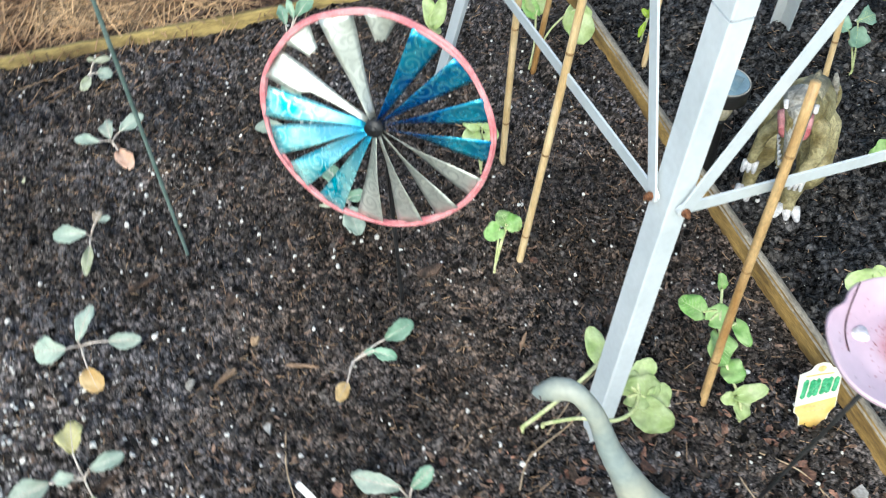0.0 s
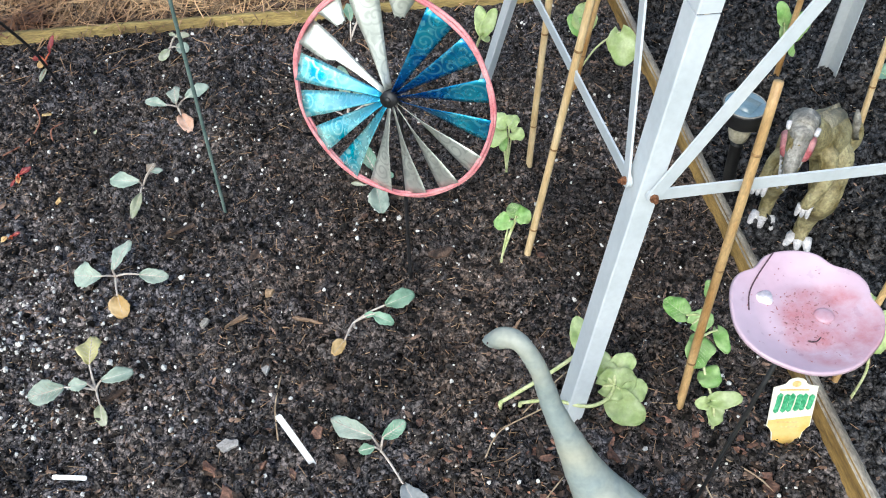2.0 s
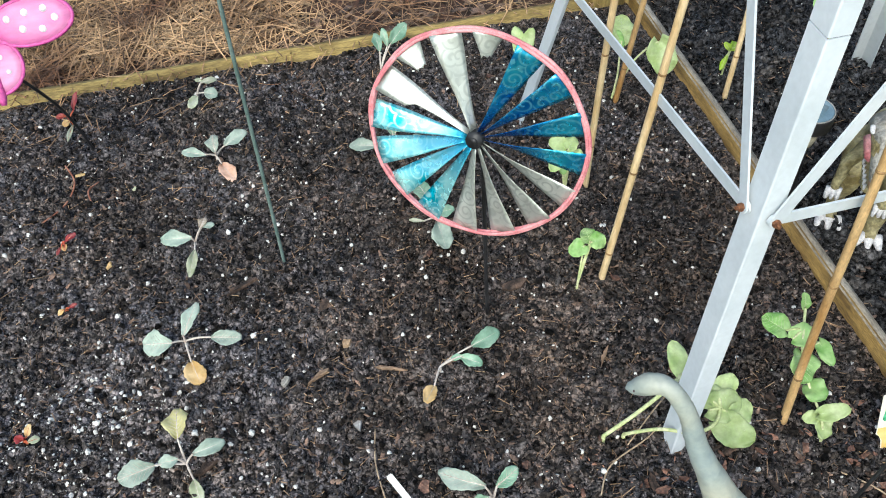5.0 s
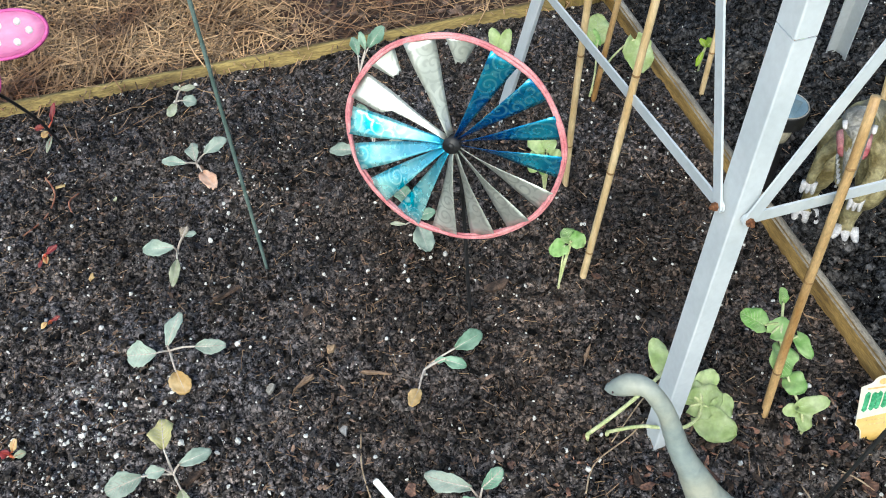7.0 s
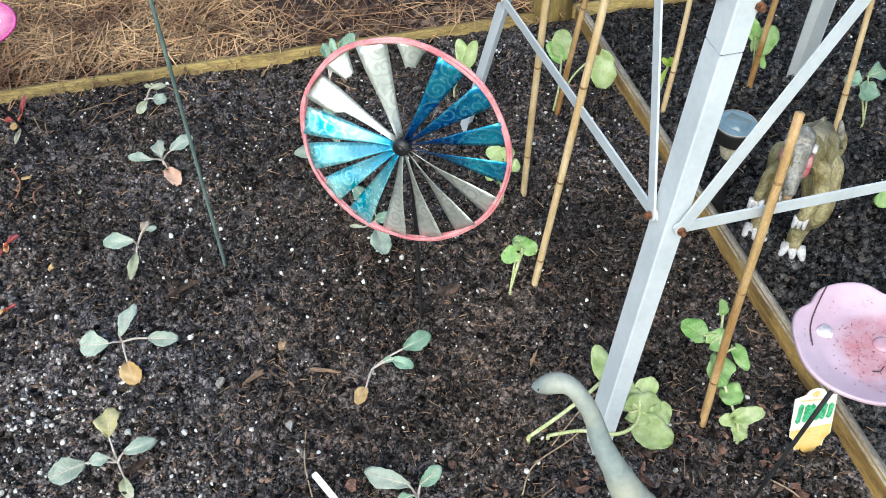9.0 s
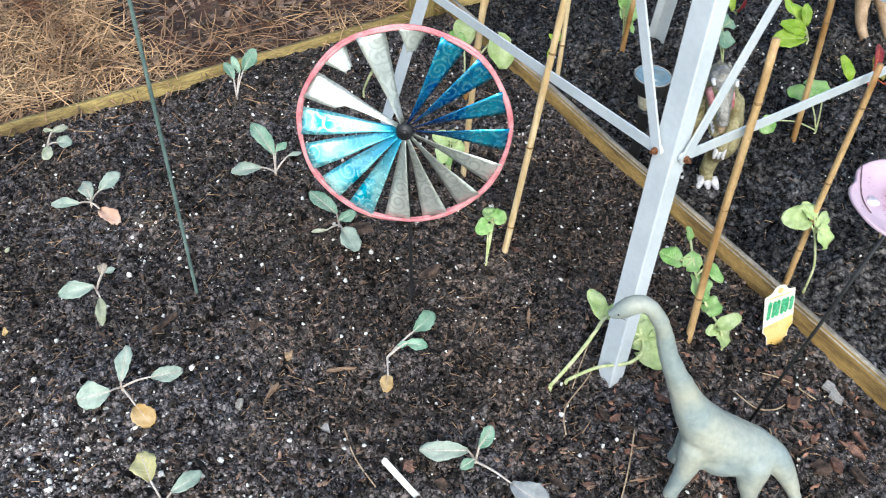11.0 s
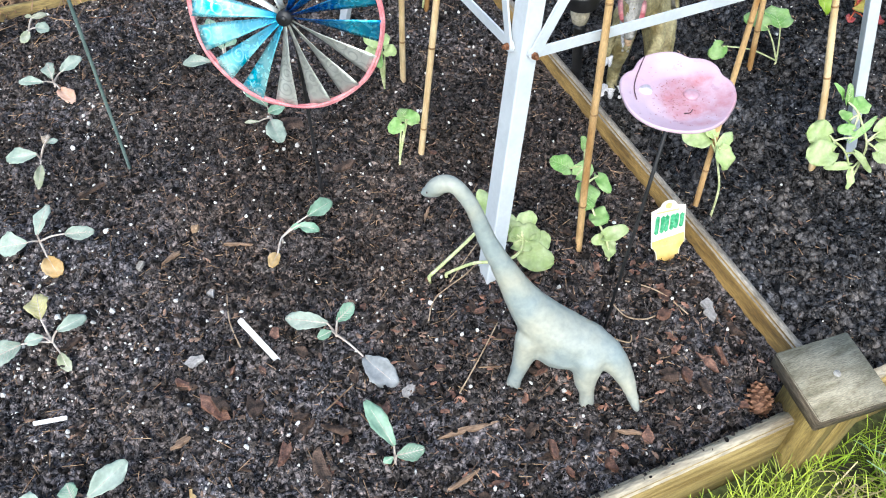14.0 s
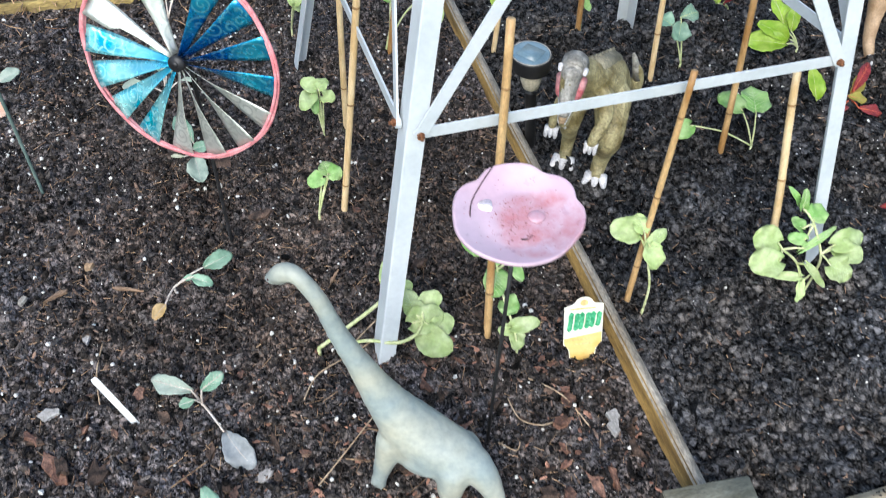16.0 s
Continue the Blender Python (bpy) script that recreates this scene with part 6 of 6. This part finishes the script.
for x, y, lx, ly, a in ((0.715, 0.2, 0.016, 0.04, 10), (-0.121, 0.44, 0.04, 0.016, -40), (-0.085, 0.384, 0.02, 0.05, 20), (-0.04, 0.36, 0.024, 0.06, -8),
                        (-0.276, 0.584, 0.04, 0.014, 35), (0.33, 0.17, 0.03, 0.02, 10), (0.4, 0.13, 0.035, 0.015, 50), (0.56, 0.16, 0.03, 0.02, -30), (0.6, 0.12, 0.034, 0.018, 70), (0.02, 0.3, 0.03, 0.02, 15),
                        (0.13, 0.3, 0.028, 0.016, -20), (0.2, 0.95, 0.05, 0.03, -15), (0.255, 0.79, 0.045, 0.02, 0), (-0.06, 0.83, 0.028, 0.02, 40), (-0.19, 0.9, 0.05, 0.016, 30), (0.5, 0.62, 0.03, 0.02, 5), (0.05, 0.55, 0.02, 0.016, 0), (0.46, 0.36, 0.03, 0.018, 25)):
    chip((x, y), (lx, ly, 0.004), a, BARK, "bark_chip", "reddish-brown flake of bark mulch on soil", "bark chip", "bark chips")

rng = random.Random(77)
for k in range(90):
    near = k < 60
    x, y = (rng.uniform(0.0, 0.73), rng.uniform(0.06, 0.5)) if near else (rng.uniform(-0.7, 0.7), rng.uniform(0.4, 1.4))
    s = rng.uniform(0.008, 0.026) if near else rng.uniform(0.006, 0.018)
    chip((x, y), (s, s * rng.uniform(0.35, 0.7), 0.003), rng.uniform(0, 180), BARK_RED if rng.random() < 0.3 else BARK, "bark_chip", "small reddish-brown flake of bark mulch", "bark chip", "bark chips")
for x, y, lx, ly, a in ((0.647, 0.301, 0.034, 0.02, 60), (0.624, 0.265, 0.036, 0.018, 15), (0.588, 0.151, 0.026, 0.015, 80), (0.57, 0.4, 0.03, 0.014, 20), (0.479, 0.086, 0.03, 0.018, 70), (0.407, 0.073, 0.024, 0.014, 100), (0.217, 0.076, 0.03, 0.02, 30), (0.663, 0.164, 0.014, 0.034, 5), (0.025, 0.475, 0.026, 0.014, 40), (-0.095, 0.387, 0.022, 0.05, 25), (-0.126, 0.441, 0.036, 0.014, -40)):
    chip((x, y), (lx, ly, 0.006), a, BARK_RED, "bark_chip", "curled red-brown flake of bark", "bark chip", "bark chips")
rng = random.Random(91)
for k in range(34):
    x, y = rng.uniform(0.3, 0.72), rng.uniform(0.06, 0.42)
    s = rng.uniform(0.01, 0.03)
    chip((x, y), (s, s * rng.uniform(0.22, 0.55), 0.003), rng.uniform(0, 180), BARK_RED if rng.random() < 0.6 else BARK, "bark_chip", "curled red-brown flake of bark", "bark chip", "bark chips")
for k in range(13):
    x, y = rng.uniform(-0.1, 0.4), rng.uniform(0.06, 0.45)
    s = rng.uniform(0.015, 0.035)
    chip((x, y), (s, s * rng.uniform(0.25, 0.5), 0.003), rng.uniform(0, 180), BARK_RED if rng.random() < 0.4 else BARK, "bark_chip", "curled red-brown flake of bark", "bark chip", "bark chips")
for x, y, lx, ly, a, m in ((0.06, 0.28, 0.055, 0.014, -35, BARK), (-0.02, 0.27, 0.04, 0.016, 60, BARK_RED), (0.02, 0.225, 0.06, 0.02, 80, BARK), (0.2, 0.13, 0.05, 0.01, 15, SPLINTER), (0.46, 0.1, 0.045, 0.009, -25, SPLINTER),
                           (0.34, 0.12, 0.04, 0.012, 75, BARK_RED), (-0.15, 0.35, 0.045, 0.012, 20, SPLINTER), (0.63, 0.16, 0.014, 0.04, 10, BARK_RED), (-0.09, 0.7, 0.05, 0.008, 40, SPLINTER), (0.02, 0.68, 0.045, 0.006, -15, SPLINTER), (0.35, 0.62, 0.04, 0.006, 55, SPLINTER)):
    chip((x, y), (lx, ly, 0.004), a, m, "bark_chip", "long brown sliver of bark lying on the soil", "bark chip", "bark chips")
chip((0.186, 0.303), (0.026, 0.018, 0.004), 20, ASH, "dry_leaf", "crumbled pale end of a withered leaf", "dry leaf")
chip((0.7, 0.245), (0.04, 0.026, 0.005), 70, ASH, "paper_scrap", "torn bluish-grey scrap beside the divider board", "scrap")

for x, y, s0, a, m, word in ((-0.475, 1.273, 0.02, 20, "y", "yellow-green"), (-0.416, 1.025, 0.016, 60, "y", "yellow"), (-0.37, 1.21, 0.014, 10, "w", "pale"), (-0.159, 0.265, 0.022, 80, "y", "yellow"), (-0.043, 0.192, 0.02, -30, "m", "green")):
    chip((x, y), (s0, s0 * 0.45, 0.0025), a, LEAF[m], "fallen_leaflet", "small fallen %s leaflet on dark soil" % word, "leaflet", "fallen leaflets")
for pts in ([(-0.5, 1.3), (-0.482, 1.25), (-0.5, 1.2), (-0.534, 1.155)], [(-0.44, 1.25), (-0.455, 1.22), (-0.45, 1.19)]):
    stem = thing("fallen_twig", (pts[0][0], pts[0][1], float(soil_height(*pts[0]))), "thin reddish dry stalk lying on dark soil", "twig", "twigs")
    bm = bmesh.new()
    tube(bm, smooth_line([(x, y, max(float(soil_height(x, y)), float(full_height(x, y))) + 0.005) for x, y in pts]), 0.0016, 6)
    part("stick", bm, REDTWIG, stem)


def spray(n, seed, x0, x1, y0, y1):
    rng = np.random.default_rng(seed)
    x, y = rng.uniform(x0, x1, n), rng.uniform(y0, y1, n)
    return rng, x, y


LUMPS = [lump_template(s) for s in range(6)]
for seed, n, (x0, x1, y0, y1), material in ((11, 24000, (-1.0, 0.745, 0.038, 1.52), CRUMB), (12, 9000, (0.78, 2.0, 0.04, 1.52), SOIL_BLACK)):
    rng, x, y = spray(n, seed, x0, x1, y0, y1)
    size = 0.0014 + 0.005 * rng.random(n) ** 4
    pos = np.stack([x, y, full_height(x, y) + size * 0.3], -1)
    scatter("soil_crumbs", LUMPS, pos, size[:, None] * rng.uniform(0.7, 1.4, (n, 3)), turns(n, rng), material, "small dark crumbs of soil", "soil")
for seed, n, (x0, x1), material, note in ((61, 26000, (-0.9, 0.745), FLAKE, "wet dark flakes of shredded bark in the soil"), (62, 8000, (0.78, 1.8), FLAKE_BLACK, "wet black shreds of compost")):
    rng, x, y = spray(n, seed, x0, x1, 0.04, 1.52)
    keep = rng.random(n) < 0.3 + 1.1 * np.clip((vnoise(x, y, 0.11, 12) - 0.3) * 2.2, 0, 1)
    x, y = x[keep], y[keep]
    n = len(x)
    l = 0.0018 + 0.0115 * rng.random(n) ** 2.8
    sc = np.stack([l, l * rng.uniform(0.18, 0.5, n), 0.0006 + 0.0009 * rng.random(n)], -1)
    rot = turns(n, rng, True) @ turns(n, rng, True)
    scatter("soil_flakes", LUMPS, np.stack([x, y, full_height(x, y) + 0.0012], -1), sc, rot, material, note, "soil")
rng, x, y = spray(5600, 13, -1.0, 0.745, 0.038, 1.52)
heap = np.random.default_rng(14)
x = np.concatenate([x, heap.normal(-0.42, 0.1, 1500), heap.normal(-0.1, 0.05, 160)])
y = np.concatenate([y, heap.normal(0.66, 0.11, 1500), heap.normal(1.12, 0.05, 160)])
ok = (x > -1) & (x < 0.715) & (y > 0.04) & (y < 1.52)
x, y = x[ok], y[ok]
n = len(x)
rng = np.random.default_rng(15)
size = 0.0005 + 0.0034 * rng.random(n) ** 5.5
size[x < -0.15] *= 1.05
pos = np.stack([x, y, full_height(x, y) + size * 0.35], -1)
scatter("perlite_grains", LUMPS, pos, size[:, None] * rng.uniform(0.55, 1.5, (n, 3)), turns(n, rng), PERLITE, "white perlite grains in the soil", "perlite")
rng, x, y = spray(900, 16, 0.78, 2.0, 0.04, 1.52)
x = np.where(rng.random(900) < 0.35, np.clip(1.45 + 0.2 * rng.standard_normal(900), 0.78, 2.0), x)
size = (0.0007 + 0.0016 * rng.random(900) ** 3) * np.where(x > 1.25, 1.5, 1.0)
scatter("perlite_grains", LUMPS, np.stack([x, y, full_height(x, y) + size * 0.35], -1), size[:, None] * rng.uniform(0.7, 1.3, (900, 3)), turns(900, rng), PERLITE, "sparse white perlite grains in compost", "perlite", smooth=True)
for seed, n, x0, x1 in ((17, 11000, -1.0, 0.74), (18, 2200, 0.78, 2.0)):
    rng, x, y = spray(n, seed, x0, x1, 0.04, 1.52)
    l = 0.0015 + 0.009 * rng.random(n) ** 2.6
    sc = np.stack([l, l * rng.uniform(0.15, 0.5, n), 0.0006 + 0.001 * rng.random(n)], -1)
    scatter("bark_bits", LUMPS, np.stack([x, y, full_height(x, y) + 0.001], -1), sc, turns(n, rng, True), BARK, "small brown bits of bark in the soil", "bark bits")
    n = int(n * 0.55)
    rng, x, y = spray(n, seed + 10, x0, x1, 0.04, 1.52)
    sc = np.stack([0.003 + 0.014 * rng.random(n) ** 3, np.full(n, 0.0004), np.full(n, 0.0004)], -1)
    scatter("twig_bits", [(SQUARE, SQUARE_F)], np.stack([x, y, full_height(x, y) + 0.0018], -1), sc, turns(n, rng, True), TWIG, "thin dry twig bits on the soil", "twigs")
rng, x, y = spray(320, 19, 0.15, 0.74, 0.045, 0.47)
l = 0.002 + 0.009 * rng.random(320) ** 2
scatter("bark_bits", LUMPS, np.stack([x, y, full_height(x, y) + 0.0016], -1), np.stack([l, l * rng.uniform(0.2, 0.55, 320), 0.0007 + 0.001 * rng.random(320)], -1), turns(320, rng, True), BARK_RED, "reddish-brown bits of bark in the near corner", "bark bits")
for pts in ([(0.363, 0.357), (0.309, 0.309), (0.254, 0.266)], [(0.299, 0.294), (0.333, 0.279)], [(0.34, 0.328), (0.359, 0.321)], [(0.56, 0.33), (0.565, 0.29), (0.59, 0.272), (0.61, 0.27)], [(0.41, 0.5), (0.36, 0.47), (0.29, 0.44), (0.26, 0.4)], [(-0.024, 0.585), (-0.034, 0.53), (-0.031, 0.472)], [(0.6, 0.35), (0.64, 0.31), (0.66, 0.25)], [(0.33, 0.47), (0.4, 0.52), (0.44, 0.54)], [(0.057, 0.314), (0.11, 0.339)], [(-0.106, 0.29), (-0.098, 0.226)], [(0.52, 0.26), (0.54, 0.24), (0.55, 0.25)]):
    a = pts[0]
    tw = thing("twig", (a[0], a[1], float(soil_height(*a))), "thin dry brown twig lying on soil", "twig", "twigs")
    bm = bmesh.new()
    tube(bm, smooth_line([(x, y, max(float(soil_height(x, y)), float(full_height(x, y))) + 0.005 + 0.003 * (k % 2)) for k, (x, y) in enumerate(pts)]), 0.0012, 6)
    part("stick", bm, PALE_TWIG if len(pts) > 2 else TWIG, tw)


def strands(name, n, seed, x0, x1, y0, y1, length, width, lift, material, label, category, height=ground_height, upright=0.0, thin=1.0, clump=0.0):
    """Curved thin blades in one mesh: four cross-lines of two points each."""
    rng = np.random.default_rng(seed)
    x = rng.uniform(x0, x1, n)
    y = y0 + (y1 - y0) * rng.random(n) if thin == 1 else y1 + (y0 - y1) * rng.random(n) ** thin if upright or y1 < 1 else y0 + (y1 - y0) * rng.random(n) ** thin
    if clump:
        keep = rng.random(n) < np.clip((vnoise(x, y, clump, seed) * 0.6 + vnoise(x, y, clump * 0.35, seed + 1) * 0.4 - 0.34) * 4.0, 0.08, 1)
        x, y = x[keep], y[keep]
        n = len(x)
    a = rng.uniform(0, 2 * np.pi, n)
    l = length * rng.uniform(0.5, 1.3, n)
    bend = rng.normal(0, 0.35 if upright else 0.16, n)
    co = np.zeros((n, 4, 2, 3))
    z0 = height(x, y)
    for i in range(4):
        t = i / 3
        ang = a + bend * t
        if upright:
            out = l * (0.25 + 0.5 * np.abs(bend)) * t ** 1.6
            px, py = x + np.cos(a) * out, y + np.sin(a) * out
            pz = z0 + l * upright * t * (1 - 0.3 * np.abs(bend) * t) + 0.002
        else:
            px, py = x + np.cos(ang) * l * (t - 0.5), y + np.sin(ang) * l * (t - 0.5)
            pz = z0 + lift * rng.random(n) * (1 - 0.3 * np.cos(3 * t + bend * 6)) + 0.002
        w = width * (1 - 0.75 * t ** 2 if upright else 1)
        sx, sy = -np.sin(ang) * w, np.cos(ang) * w
        co[:, i, 0] = np.stack([px - sx, py - sy, pz], -1)
        co[:, i, 1] = np.stack([px + sx, py + sy, pz + (width * 0.5 if not upright else 0)], -1)
    k = np.arange(n)[:, None] * 8
    quads = np.concatenate([np.stack([k + 2 * i, k + 2 * i + 1, k + 2 * i + 3, k + 2 * i + 2], -1).reshape(-1, 4) for i in range(3)])
    ob = raw_mesh(name, co.reshape(-1, 3), quads, material, True)
    return tagged(ob, label, category, kind="stuff")


strands("pine_straw", 9500, 21, -1.3, 0.0, 1.57, 2.6, 0.16, 0.0011, 0.026, STRAW, "tangled dry tan pine needles behind the bed", "pine straw", clump=0.24)
strands("pine_straw", 2200, 24, -0.2, 1.2, 1.56, 2.6, 0.13, 0.0009, 0.014, STRAW, "scattered dry pine needles over brown mulch", "pine straw", clump=0.2)
strands("pine_straw", 110, 22, -1.0, 0.2, 1.38, 1.56, 0.07, 0.0008, 0.008, STRAW, "stray pine needles along the back board", "pine straw", height=lambda x, y: np.where(y > 1.524, 0.022, full_height(x, y)))
rng = np.random.default_rng(23)
n = 5000
x, y = rng.uniform(-1.3, 1.0, n), rng.uniform(1.552, 2.6, n)
l = 0.004 + 0.02 * rng.random(n) ** 2
scatter("bark_mulch", [(SQUARE, SQUARE_F)], np.stack([x, y, ground_height(x, y) + 0.004], -1), np.stack([l, l * 0.4, np.full(n, 0.0015)], -1), turns(n, rng, True), BARK, "brown bark mulch under the pine needles", "bark mulch")
strands("grass", 26000, 31, 0.1, 1.9, -0.5, -0.012, 0.1, 0.0009, 0, GRASS, "bright green lawn grass along the front board", "grass", upright=0.5, clump=0.13)
strands("grass", 9000, 35, -1.6, 3.0, -1.3, -0.005, 0.08, 0.0012, 0, GRASS, "bright green lawn grass round the bed", "grass", upright=0.5, thin=1.8)
strands("pine_straw", 5000, 36, -2.2, 3.0, 1.56, 3.6, 0.14, 0.0011, 0.02, STRAW, "scattered dry pine needles behind the bed", "pine straw", thin=1.7)
strands("grass", 1500, 34, 0.6, 1.9, -0.35, -0.02, 0.16, 0.0015, 0, GRASS, "longer green lawn grass by the post", "grass", upright=0.36, clump=0.16)
strands("coarse_grass", 90, 37, 0.84, 1.15, -0.3, -0.02, 0.24, 0.0022, 0, GRASS_BLUE, "long bluish-green coarse grass blades beside the post", "grass", upright=0.34)
strands("dry_grass", 4200, 32, 0.1, 1.9, -0.5, -0.012, 0.075, 0.001, 0.03, HAY, "dry straw-coloured thatch in the lawn", "dry grass", clump=0.16)
rng = np.random.default_rng(41)
n = 240
x = np.concatenate([rng.normal(1.06, 0.035, n // 2), rng.uniform(0.25, 0.66, n - n // 2)])
y = np.where(x > 0.8, rng.normal(0.03, 0.006, n), rng.normal(0.029, 0.004, n))
size = 0.0008 + 0.0024 * rng.random(n) ** 3
scatter("spilled_soil", LUMPS, np.stack([x, y, np.where(x > 0.8, 0.035, 0.031) + 0.3 * size], -1), size[:, None] * rng.uniform(0.5, 1.7, (n, 3)) * np.array([1, 1, 0.6]), turns(n, rng, True), CRUMB, "soil crumbs spilled onto the board edge", "soil")
CLODS = [lump_template(s, 2) for s in range(50, 56)]
rng = np.random.default_rng(43)
n = 420
x, y = rng.uniform(-1.0, 0.72, n), rng.uniform(0.06, 1.5, n)
keep = rng.random(n) < np.where((x < 0.0) | (y > 1.0), 0.9, 0.35)
x, y = x[keep], y[keep]
n = len(x)
size = 0.004 + 0.008 * rng.random(n) ** 2
scatter("soil_clods", CLODS, np.stack([x, y, soil_height(x, y) + 0.1 * size], -1), size[:, None] * rng.uniform(0.7, 1.3, (n, 3)), turns(n, rng), SOIL, "larger dark clods of moist soil", "soil", smooth=True)
n = 160
x, y = rng.uniform(0.78, 1.9, n), rng.uniform(0.06, 1.5, n)
size = 0.004 + 0.008 * rng.random(n) ** 2
scatter("soil_clods", CLODS, np.stack([x, y, soil_height(x, y) + 0.1 * size], -1), size[:, None] * rng.uniform(0.7, 1.3, (n, 3)), turns(n, rng), SOIL_BLACK, "larger black clods of compost", "soil", smooth=True)
